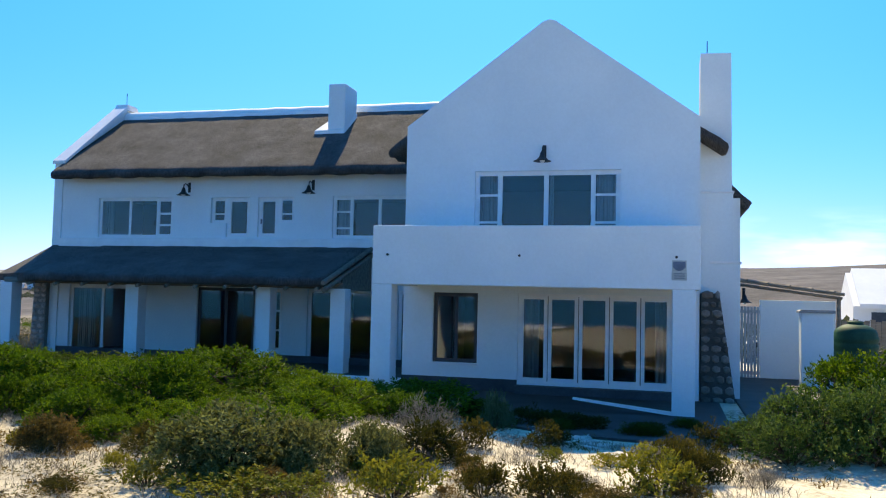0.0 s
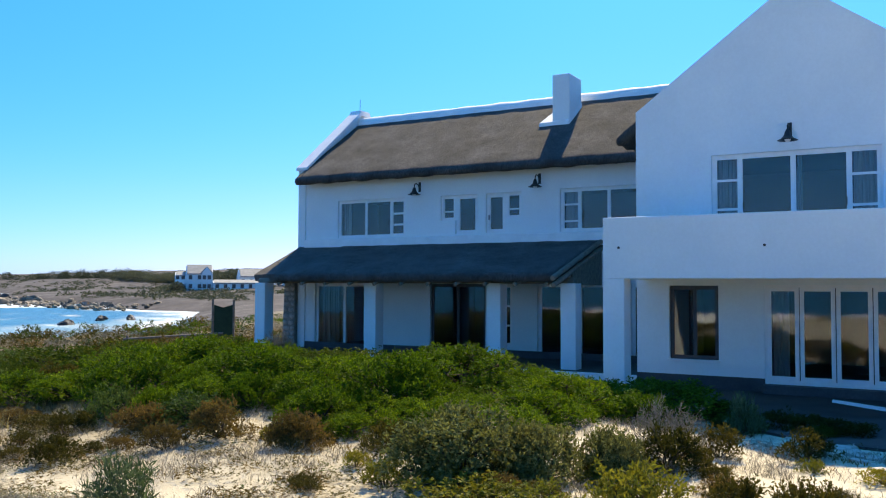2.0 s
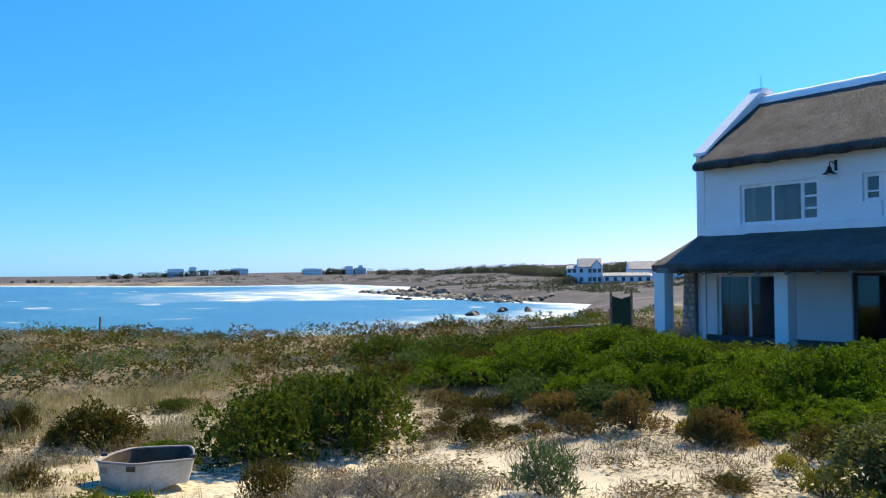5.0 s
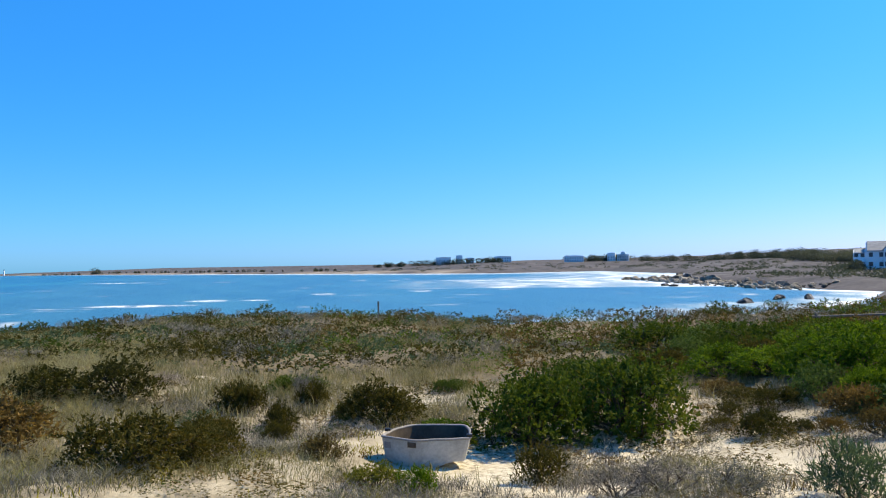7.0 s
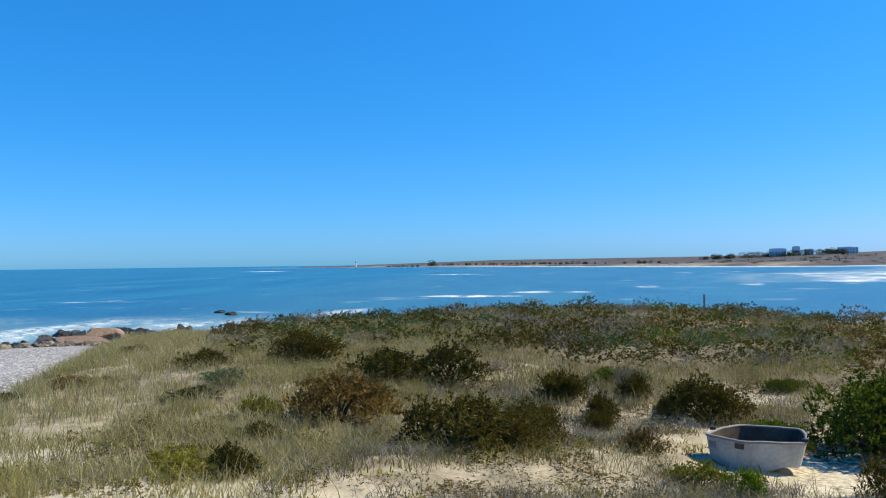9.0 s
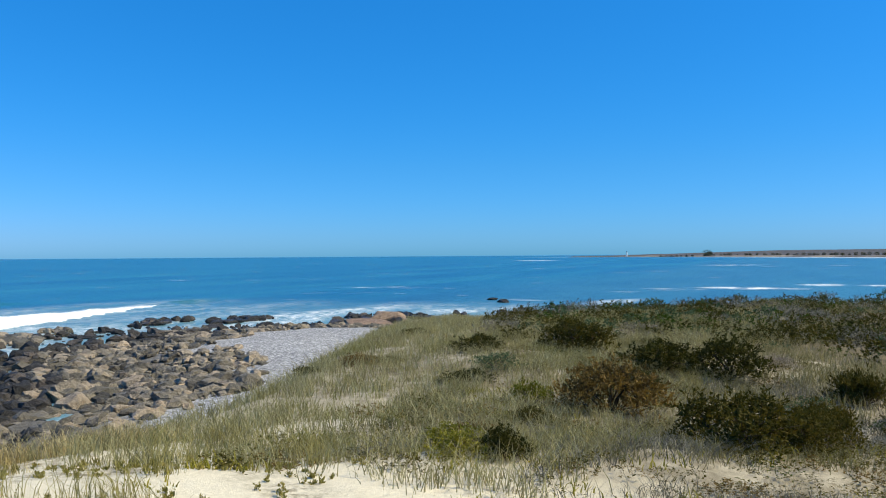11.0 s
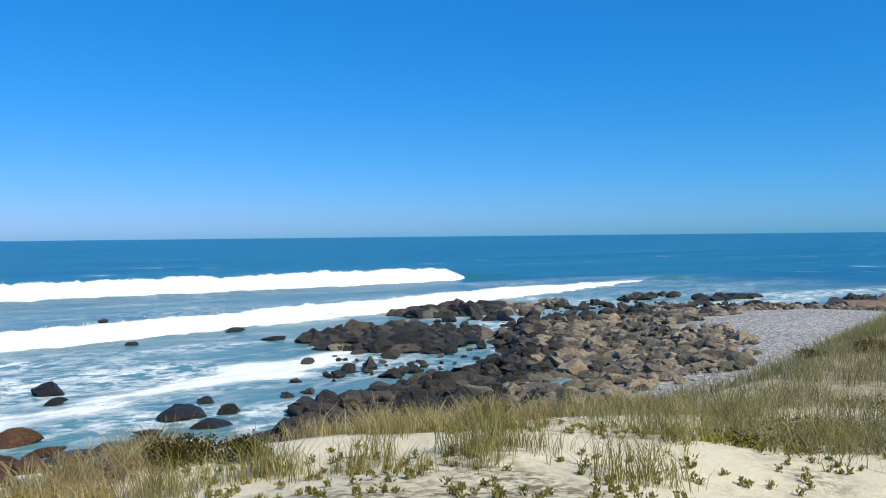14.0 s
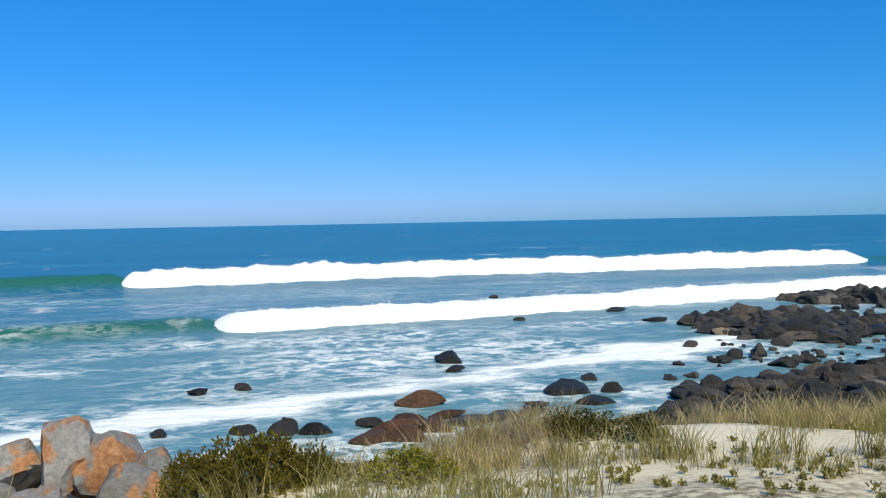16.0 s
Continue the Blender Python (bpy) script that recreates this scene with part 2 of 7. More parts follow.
def make_ground():
    """Dune sand with dry litter; grey pebbles on the beach side and brown plain far off, greyed for haze."""
    m, nt, b = material("dune_ground", 0.95, 0.0, 0.15)
    sand = ramp(nt, noise_tex(nt, 0.8, 4, 0.6), [(0.3, (0.63, 0.55, 0.41)), (0.7, (0.76, 0.68, 0.525))])
    fine = noise_tex(nt, 22, 6, 0.7)
    sand = mix(nt, 1.0, sand, ramp(nt, fine, [(0.25, (0.78,) * 3), (0.7, (1.04,) * 3)]), "MULTIPLY")
    litter_c = ramp(nt, noise_tex(nt, 6, 5, 0.7), [(0.3, (0.095, 0.074, 0.045)), (0.7, (0.22, 0.18, 0.115))])
    lf = mix(nt, 1.0, ramp(nt, noise_tex(nt, 0.45, 5, 0.62), [(0.44, (0, 0, 0)), (0.60, (1, 1, 1))]), ramp(nt, noise_tex(nt, 9, 5, 0.75), [(0.42, (0, 0, 0)), (0.58, (1, 1, 1))]), "MULTIPLY")
    bare = nt.nodes.new("ShaderNodeAttribute")
    bare.attribute_name = "litter"
    thick = ramp(nt, noise_tex(nt, 2.2, 6, 0.7), [(0.42, (1, 1, 1)), (0.72, (0.4,) * 3)])
    lf = mix(nt, 1.0, lf, mix(nt, 1.0, thick, bare.outputs["Color"], "MULTIPLY"), "LIGHTEN")
    near = mix(nt, lf, sand, litter_c)
    at = nt.nodes.new("ShaderNodeAttribute")
    at.attribute_name = "cover"
    sep = nt.nodes.new("ShaderNodeSeparateColor")
    nt.links.new(at.outputs["Color"], sep.inputs[0])
    # pebbles
    tc = nt.nodes.new("ShaderNodeTexCoord")
    vo = node(nt, "TexVoronoi", Scale=8.0)
    nt.links.new(tc.outputs["Object"], vo.inputs["Vector"])
    peb = ramp(nt, vo.outputs["Color"], [(0.1, (0.27, 0.265, 0.275)), (0.5, (0.45, 0.44, 0.445)), (0.95, (0.68, 0.655, 0.63))])
    peb = mix(nt, 1.0, peb, ramp(nt, vo.outputs["Distance"], [(0.25, (1, 1, 1)), (0.62, (0.45,) * 3)]), "MULTIPLY")
    near = mix(nt, sep.outputs[0], near, peb)
    # wet gravel under the boulders, painted near black as shade in the gaps
    crevice_bed = ramp(nt, noise_tex(nt, 1.6, 6, 0.7), [(0.3, (0.014, 0.013, 0.012)), (0.6, (0.045, 0.04, 0.034)), (0.8, (0.11, 0.09, 0.072))])
    near = mix(nt, sep.outputs[1], near, crevice_bed)
    # far heath, its browns greyed so the colour carries the distance haze
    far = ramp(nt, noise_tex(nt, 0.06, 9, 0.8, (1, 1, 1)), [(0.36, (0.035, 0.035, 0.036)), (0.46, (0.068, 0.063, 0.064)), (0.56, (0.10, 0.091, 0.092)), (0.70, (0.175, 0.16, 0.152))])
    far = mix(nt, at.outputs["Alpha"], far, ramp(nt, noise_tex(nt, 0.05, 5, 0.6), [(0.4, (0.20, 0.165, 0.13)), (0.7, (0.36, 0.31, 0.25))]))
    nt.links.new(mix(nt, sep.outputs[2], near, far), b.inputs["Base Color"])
    bump(nt, b, fine, 0.5, 0.05)
    return m


ground_mat = make_ground()


def make_water():
    m, nt, b = material("sea_water", 0.3, 0.0, 0.3)
    b.inputs["IOR"].default_value = 1.33
    at = nt.nodes.new("ShaderNodeAttribute")
    at.attribute_name = "foam"
    sep = nt.nodes.new("ShaderNodeSeparateColor")
    nt.links.new(at.outputs["Color"], sep.inputs[0])
    face = at.outputs["Alpha"]
    # paler colour of shallows, which over the bay also paints glint and haze
    shallow = ramp(nt, noise_tex(nt, 0.03, 5, 0.6, (0.5, 1.5, 1)), [(0.3, (0.022, 0.112, 0.185)), (0.7, (0.050, 0.175, 0.24))])
    deep = ramp(nt, noise_tex(nt, 0.05, 7, 0.7, (0.12, 1.0, 1)), [(0.32, (0.005, 0.085, 0.185)), (0.5, (0.010, 0.125, 0.225)), (0.66, (0.022, 0.18, 0.245))])
    col = mix(nt, sep.outputs[1], deep, shallow)
    milk = nt.nodes.new("ShaderNodeMath")  # air bubbles whiten the water of the surf zone
    milk.operation = "MULTIPLY"
    milk.inputs[1].default_value = 0.5
    nt.links.new(sep.outputs[0], milk.inputs[0])
    col = mix(nt, milk.outputs[0], col, (0.15, 0.30, 0.32))
    # green mixed into the colour as light shining through the wave face
    col = mix(nt, face, col, (0.018, 0.115, 0.085))
    # lacy foam where the surf has run
    web = ramp(nt, noise_tex(nt, 0.6, 7, 0.64, (0.9, 1.05, 1)), [(0.45, (0, 0, 0)), (0.49, (0.8,) * 3), (0.51, (0.8,) * 3), (0.55, (0, 0, 0))])
    clots = ramp(nt, noise_tex(nt, 0.7, 9, 0.72, (0.85, 1.1, 1)), [(0.51, (0, 0, 0)), (0.59, (1, 1, 1))])
    lace = mix(nt, 1.0, web, clots, "LIGHTEN")
    lace = mix(nt, 1.0, lace, ramp(nt, noise_tex(nt, 0.11, 5, 0.62, (0.6, 1.5, 1)), [(0.42, (0.06,) * 3), (0.60, (1, 1, 1))]), "MULTIPLY")
    add = nt.nodes.new("ShaderNodeMath")
    add.operation = "MULTIPLY"
    nt.links.new(lace, add.inputs[0])
    nt.links.new(sep.outputs[0], add.inputs[1])
    sum_ = nt.nodes.new("ShaderNodeMath")
    sum_.operation, sum_.use_clamp = "ADD", True
    nt.links.new(add.outputs[0], sum_.inputs[0])
    torn = ramp(nt, noise_tex(nt, 0.22, 8, 0.75, (0.35, 1.2, 1)), [(0.42, (0.1,) * 3), (0.58, (1, 1, 1))])
    flecks = ramp(nt, noise_tex(nt, 0.085, 9, 0.72, (1.0, 0.5, 1)), [(0.61, (0, 0, 0)), (0.70, (0.55,) * 3)])  # small whitecaps
    nt.links.new(mix(nt, 1.0, mix(nt, 1.0, torn, sep.outputs[2], "MULTIPLY"), flecks, "LIGHTEN"), sum_.inputs[1])
    nt.links.new(mix(nt, sum_.outputs[0], col, (0.80, 0.82, 0.83)), b.inputs["Base Color"])
    rr = nt.nodes.new("ShaderNodeMapRange")
    rr.inputs[3].default_value, rr.inputs[4].default_value = 0.30, 0.8
    nt.links.new(sum_.outputs[0], rr.inputs[0])
    nt.links.new(rr.outputs[0], b.inputs["Roughness"])
    w = mix(nt, 0.5, noise_tex(nt, 0.9, 6, 0.62, (0.6, 1.6, 1)), noise_tex(nt, 0.12, 3, 0.5, (0.4, 1.6, 1)))
    bump(nt, b, w, 0.9, 0.6)
    return m


water_mat = make_water()
foam_mat = two_scale("white_foam", (0.74, 0.77, 0.79), (0.86, 0.87, 0.87), 1.2, 7, 0.8, 0.6, 0.08, wear=0.10)


def make_leaf(name, stops, tip=(1.3, 1.25, 0.8), through_=0.32):
    """Leaves: each clump its own shade from the ramp, each leaf varied again, some light passing through."""
    m, nt, b = material(name, 0.65, 0.0, 0.09)
    geo = nt.nodes.new("ShaderNodeNewGeometry")
    oi = nt.nodes.new("ShaderNodeObjectInfo")
    n = noise_tex(nt, 1.6, 3, 0.6)
    sm = nt.nodes.new("ShaderNodeMath")
    sm.operation = "MULTIPLY_ADD"
    nt.links.new(geo.outputs["Random Per Island"], sm.inputs[0])
    sm.inputs[1].default_value = 0.55
    sc = nt.nodes.new("ShaderNodeMath")
    sc.operation = "MULTIPLY_ADD"
    nt.links.new(n, sc.inputs[0])
    sc.inputs[1].default_value = 0.9
    sc.inputs[2].default_value = -0.22
    nt.links.new(sc.outputs[0], sm.inputs[2])
    col = ramp(nt, sm.outputs[0], stops)
    col = mix(nt, 1.0, col, ramp(nt, oi.outputs["Random"], [(0.0, (0.66, 0.74, 0.7)), (1.0, (1.28, 1.18, 1.1))]), "MULTIPLY")
    nt.links.new(col, b.inputs["Base Color"])
    tr = nt.nodes.new("ShaderNodeBsdfTranslucent")
    nt.links.new(mix(nt, 1.0, col, tip, "MULTIPLY"), tr.inputs["Color"])
    ms = nt.nodes.new("ShaderNodeMixShader")
    ms.inputs[0].default_value = through_
    nt.links.new(b.outputs[0], ms.inputs[1])
    nt.links.new(tr.outputs[0], ms.inputs[2])
    nt.links.new(ms.outputs[0], nt.nodes["Material Output"].inputs[0])
    return m


leaf_bright = make_leaf("bright_green_leaves", [(0.1, (0.018, 0.048, 0.003)), (0.5, (0.058, 0.118, 0.007)), (0.9, (0.165, 0.245, 0.022))], through_=0.38)
leaf_mid = make_leaf("mid_green_leaves", [(0.1, (0.024, 0.055, 0.012)), (0.5, (0.062, 0.110, 0.028)), (0.9, (0.14, 0.20, 0.065))])
leaf_mustard = make_leaf("mustard_leaves", [(0.1, (0.055, 0.046, 0.010)), (0.5, (0.125, 0.102, 0.020)), (0.9, (0.24, 0.19, 0.04))])
leaf_dark = make_leaf("dark_green_leaves", [(0.1, (0.020, 0.042, 0.006)), (0.5, (0.048, 0.082, 0.010)), (0.8, (0.092, 0.115, 0.018)), (0.97, (0.15, 0.095, 0.03))])
leaf_grey = make_leaf("grey_green_leaves", [(0.1, (0.068, 0.075, 0.028)), (0.5, (0.150, 0.158, 0.062)), (0.9, (0.28, 0.28, 0.125))])
leaf_brown = make_leaf("olive_brown_leaves", [(0.1, (0.024, 0.025, 0.005)), (0.5, (0.058, 0.055, 0.011)), (0.9, (0.125, 0.096, 0.024))])
leaf_yellow = make_leaf("yellow_green_leaves", [(0.1, (0.085, 0.09, 0.014)), (0.5, (0.18, 0.175, 0.026)), (0.9, (0.31, 0.275, 0.05))])
leaf_blue = make_leaf("blue_green_leaves", [(0.1, (0.03, 0.055, 0.03)), (0.5, (0.065, 0.105, 0.06)), (0.9, (0.12, 0.17, 0.105))])
leaf_seedling = make_leaf("seedling_leaves", [(0.1, (0.10, 0.105, 0.035)), (0.5, (0.18, 0.175, 0.06)), (0.9, (0.30, 0.26, 0.10))])
leaf_rust = make_leaf("rusty_leaves", [(0.1, (0.06, 0.045, 0.018)), (0.5, (0.125, 0.085, 0.03)), (0.9, (0.21, 0.14, 0.05))])
grass_dry = make_leaf("dry_dune_grass", [(0.1, (0.20, 0.163, 0.078)), (0.5, (0.36, 0.305, 0.16)), (0.9, (0.57, 0.51, 0.32))], (1.1, 1.05, 0.9), 0.45)
grass_grey = make_leaf("grey_dune_grass", [(0.1, (0.105, 0.10, 0.048)), (0.5, (0.20, 0.19, 0.10)), (0.9, (0.34, 0.315, 0.195))], (1.1, 1.05, 0.9), 0.4)
grass_green = make_leaf("green_dune_grass", [(0.1, (0.165, 0.146, 0.048)), (0.5, (0.295, 0.26, 0.098)), (0.9, (0.45, 0.40, 0.20))], (1.1, 1.05, 0.9), 0.45)
twig_grey = make_leaf("dry_grey_twigs", [(0.1, (0.12, 0.105, 0.085)), (0.5, (0.22, 0.192, 0.158)), (0.9, (0.34, 0.30, 0.25))], (1, 1, 1), 0.1)
twig_brown = make_leaf("brown_twigs", [(0.1, (0.035, 0.026, 0.018)), (0.5, (0.07, 0.052, 0.035)), (0.9, (0.12, 0.09, 0.06))], (1, 1, 1), 0.05)
# tree green paled and greyed: haze is mixed into the leaf colour
far_tree = make_leaf("hazed_tree_green", [(0.1, (0.04, 0.052, 0.045)), (0.5, (0.06, 0.075, 0.062)), (0.9, (0.09, 0.105, 0.085))])


# ---- building helpers ----
def part(name, bm, mat, parent=None, label="", smooth=False):
    """Links a bmesh as one mesh object, under a thing if one is given."""
    me = bpy.data.meshes.new(name)
    bm.to_mesh(me)
    bm.free()
    me.materials.append(mat)
    if smooth:
        me.shade_smooth()
    ob = new(name, me)
    ob.parent = parent
    return tagged(ob, label)


def mesh_part(name, verts, faces, mat, parent=None, label="", smooth=False):
    me = bpy.data.meshes.new(name)
    me.from_pydata(verts, [], faces)
    me.materials.append(mat)
    if smooth:
        me.shade_smooth()
    ob = new(name, me)
    ob.parent = parent
    return tagged(ob, label)


def box(bm, x0, y0, z0, x1, y1, z1, bevel=0.0):
    b = bmesh.ops.create_cube(bm, size=1.0, matrix=Matrix.Translation(((x0 + x1) / 2, (y0 + y1) / 2, (z0 + z1) / 2)) @ Matrix.Diagonal((abs(x1 - x0), abs(y1 - y0), abs(z1 - z0), 1)))
    if bevel:
        es = list({e for v in b["verts"] for e in v.link_edges})
        bmesh.ops.bevel(bm, geom=es, offset=bevel, segments=2, affect="EDGES", profile=0.5)
    return bm


def boxes(*rows, bevel=0.0):
    bm = bmesh.new()
    for r in rows:
        box(bm, *r, bevel=bevel)
    return bm


def prism(bm, outline, y0, y1):
    """Extrudes an outline in x and z from y0 to y1."""
    a = [bm.verts.new((x, y0, z)) for x, z in outline]
    b = [bm.verts.new((x, y1, z)) for x, z in outline]
    bm.faces.new(a), bm.faces.new(b[::-1])
    for i in range(len(a)):
        j = (i + 1) % len(a)
        bm.faces.new((a[j], a[i], b[i], b[j]))
    bmesh.ops.recalc_face_normals(bm, faces=bm.faces)
    return bm


def prism_x(bm, outline, x0, x1):
    """Extrudes an outline in y and z from x0 to x1."""
    a = [bm.verts.new((x0, y, z)) for y, z in outline]
    b = [bm.verts.new((x1, y, z)) for y, z in outline]
    bm.faces.new(a), bm.faces.new(b[::-1])
    for i in range(len(a)):
        j = (i + 1) % len(a)
        bm.faces.new((a[j], a[i], b[i], b[j]))
    bmesh.ops.recalc_face_normals(bm, faces=bm.faces)
    return bm


def rod(bm, p, q, r0, r1=None, seg=8):
    p, q = Vector(p), Vector(q)
    turn = (q - p).to_track_quat("Z", "Y").to_matrix().to_4x4()
    bmesh.ops.create_cone(bm, cap_ends=True, segments=seg, radius1=r0, radius2=r0 if r1 is None else r1, depth=(q - p).length, matrix=Matrix.Translation((p + q) / 2) @ turn)
    return bm


def thing(name, label, category, group="", kind="", at=(0, 0, 0)):
    e = new(name)
    e.location = at
    e.empty_display_size = 0.2
    return tagged(e, label, category, group, kind)


# ---- the lie of the land ----
COAST = [(400, -40), (60, -26), (20, -18), (3, -17), (-8, -18.2), (-14, -21.5), (-19, -24.3), (-24, -25.6), (-28, -28), (-31, -33), (-37, -37), (-48, -38), (-57, -34), (-60, -24), (-55, -10), (-50, 2), (-51, 18), (-60, 40), (-75, 62), (-95, 90), (-128, 126), (-150, 128), (-178, 146), (-240, 160), (-283, 172), (-330, 222), (-420, 285), (-740, 390), (-660, 250), (-800, 200), (-950, 150), (-1250, 20), (-1500, -130), (-1630, -258), (-1610, -390), (-1900, -350), (-2600, 100), (-3500, 1500), (-3000, 4000), (4000, 4000), (4000, -40)]
DUNE = [(400, -12), (60, -8), (10, -7), (0, -6.8), (-5, -6.9), (-9, -6.6), (-13, -6.8), (-21, -9), (-28, -11.6), (-37, -14.6), (-44, -15.4), (-47, -10), (-44, 0), (-42, 12), (-39, 22), (-38, 33), (-44, 47), (-58, 70), (-80, 104), (-118, 150), (-200, 260), (-300, 4000), (4000, 4000), (4000, -12)]


def inland(poly, x, y):
    """Distance to an outline, positive inside it."""
    d = np.full(x.shape, 1e9)
    inside = np.zeros(x.shape, bool)
    for (ax, ay), (bx, by) in zip(poly, poly[1:] + poly[:1]):
        ex, ey = bx - ax, by - ay
        k = np.clip(((x - ax) * ex + (y - ay) * ey) / (ex * ex + ey * ey), 0, 1)
        d = np.minimum(d, np.hypot(x - ax - k * ex, y - ay - k * ey))
        if ey:
            inside ^= ((ay > y) != (by > y)) & (x < ax + (y - ay) * ex / ey)
    return np.where(inside, d, -d)


def smooth01(v):
    v = np.clip(v, 0, 1)
    return v * v * (3 - 2 * v)


def hump(x, y, cx, cy, sx, sy, h):
    return h * np.exp(-0.5 * (((x - cx) / sx) ** 2 + ((y - cy) / sy) ** 2))


def ripple(x, y, scale, seed=0.0):
    """A cheap smooth unevenness of about -1 to 1."""
    u, v = x / scale + seed, y / scale - seed
    return (np.sin(u * 1.7 + 1.3 * np.sin(v * 1.1 + seed)) + np.sin(v * 1.9 + 1.7 * np.sin(u * 0.9)) + np.sin((u + v) * 2.7 + seed)) / 3


def height(x, y):
    x, y = np.asarray(x, float), np.asarray(y, float)
    s = inland(COAST, x, y)
    e = inland(DUNE, x, y)
    r = np.hypot(x, y)
    top = 3.05 + hump(x, y, -1, -2.5, 6.5, 4.5, 0.85) + hump(x, y, -24, -5, 7, 3.5, 0.45) + hump(x, y, -13, 5, 4, 4, -0.4) + hump(x, y, -12, 16.5, 5, 2.4, 0.45) + hump(x, y, -40, 6, 5, 9, 0.0) + hump(x, y, 4.5, 15, 3.0, 2.5, 0.3)
    top = top + hump(x, y, -45, -14, 9, 7, -1.0) + hump(x, y, -42, 6, 3, 5, 0.25)
    top = top + hump(x, y, 1.2, -6.8, 2.6, 1.6, -0.45) - hump(x, y, -32, 16, 9, 7, 0.45)
    top = top + 0.10 * ripple(x, y, 1.7) + 0.12 * ripple(x, y, 4.3, 2.0) + 0.03 * ripple(x, y, 0.5, 4.0)
    flat = smooth01((y - 17.0) / 2.0) * smooth01((x + 24) / 2.0) * smooth01((9 - x) / 3)
    top = top * (1 - flat) + 3.05 * flat
    shelf_ = smooth01((y - 14.9) / 0.8) * smooth01((x + 5.6) / 1.5) * smooth01((3.2 - x) / 1.2)
    top = top * (1 - shelf_) + 3.03 * shelf_
    beach = 0.15 + 0.85 * smooth01(s / 12) + 0.06 * ripple(x, y, 1.1, 1.0)
    beach = beach - 0.45 * smooth01((-x - 5) / 4) * smooth01(1.3 - s / 6) * (s > 0)
    beach = np.where(s < 0, 0.15 + np.maximum(s, -40) * 0.10, beach)
    near = beach + (top - beach) * smooth01(1 + e / 3.5)
    far = np.where(s > 0, 1.5 * smooth01(s / 10) + (np.minimum(s, 320) * 0.036 + np.clip(s - 60, 0, 260) * 0.030) * (0.5 + 0.5 * smooth01((x + 1200) / 500)), np.maximum(s, -40) * 0.1) + (hump(x, y, 700, 1800, 600, 420, 72) + hump(x, y, -560, 470, 260, 120, 2)) * (s > 0) + 0.5 * ripple(x, y, 40) * smooth01(s / 60) * smooth01((900 - r) / 200)
    w = smooth01((r - 105) / 60)
    return near * (1 - w) + far * w


def ground_at(x, y):
    return float(height(np.array([x]), np.array([y]))[0])


def build_ground():
    az = np.radians(np.concatenate([np.arange(-35, 180, 0.42), np.arange(180, 325, 2.5)]))
    rad = np.concatenate([[0.0], np.geomspace(0.6, 40, 150), np.geomspace(41, 4600, 110)])
    a, r = np.meshgrid(az, rad)
    x, y = -np.sin(a) * r, np.cos(a) * r
    z = height(x, y)
    n = len(az)
    co = np.stack([x, y, z], -1).reshape(-1, 3)
    i, j = np.meshgrid(np.arange(len(rad) - 1), np.arange(n), indexing="ij")
    k = (j + 1) % n
    f = np.stack([i * n + j, (i + 1) * n + j, (i + 1) * n + k, i * n + k], -1).reshape(-1, 4)
    me = bpy.data.meshes.new("ground")
    me.from_pydata(co.tolist(), [], f.tolist())
    me.materials.append(ground_mat)
    s, e = inland(COAST, co[:, 0], co[:, 1]), inland(DUNE, co[:, 0], co[:, 1])
    d = np.hypot(co[:, 0], co[:, 1])
    out = smooth01((-e - 2.0) / 0.9) * (d < 130)
    peb = out * smooth01((s - 3.5) / 5)
    crevice_bed = out * (1 - smooth01((s - 3.5) / 5))
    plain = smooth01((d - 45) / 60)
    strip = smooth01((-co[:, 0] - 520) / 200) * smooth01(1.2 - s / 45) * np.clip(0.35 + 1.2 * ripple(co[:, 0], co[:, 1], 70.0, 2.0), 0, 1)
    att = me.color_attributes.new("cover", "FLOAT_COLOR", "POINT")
    att.data.foreach_set("color", np.stack([peb, crevice_bed, plain, strip], -1).ravel())
    gx, gy_ = co[:, 0], co[:, 1]
    lit = smooth01((-gx - 8) / 6) * smooth01((1.5 - gy_ - 0.05 * (gx + 8)) / 3) * 0.95
    lit = np.maximum(lit, smooth01((d - 15) / 6) * smooth01((-gx - 12) / 4) * 0.8)
    lit = np.maximum(lit, smooth01((-gx - 7.5) / 2) * smooth01((5.5 - gy_) / 3) * smooth01((gy_ + 6) / 3) * 0.85)
    lit = np.maximum(lit, smooth01((-gx - 22) / 5) * (d < 75))
    lit = np.maximum(lit, 1.9 * smooth01((d - 19) / 3) * smooth01((-gx - 12) / 4) * smooth01((gy_ + 5) / 4) * (d < 75))
    lit = np.maximum(lit, 0.55 * smooth01((gy_ - 7.5) / 2) * smooth01((14 - gy_) / 2) * smooth01((-4 - gx) / 3))
    lit = np.maximum(lit, smooth01((gx + 26) / 2) * smooth01((gy_ - 12.2) / 1.5) * smooth01((-4 - gx) / 2))
    att = me.color_attributes.new("litter", "FLOAT_COLOR", "POINT")
    att.data.foreach_set("color", np.stack([lit, lit, lit, np.ones_like(d)], -1).ravel())
    me.shade_smooth()
    me.flip_normals()
    return tagged(new("ground", me), "pale dune sand with dry litter, pebbles and haze-greyed brown plain", "ground", kind="structure")


build_ground()


# ---- the sea ----
WAVES = [  # start x, end x, y at the start, y at the end, bend, height, depth, taper towards the end
    (10.5, -68, -80.5, -84, -1.5, 1.7, 3.2, 0.06),
    (1.5, -82, -46.0, -63, 1.0, 0.92, 3.0, 0.45),
]


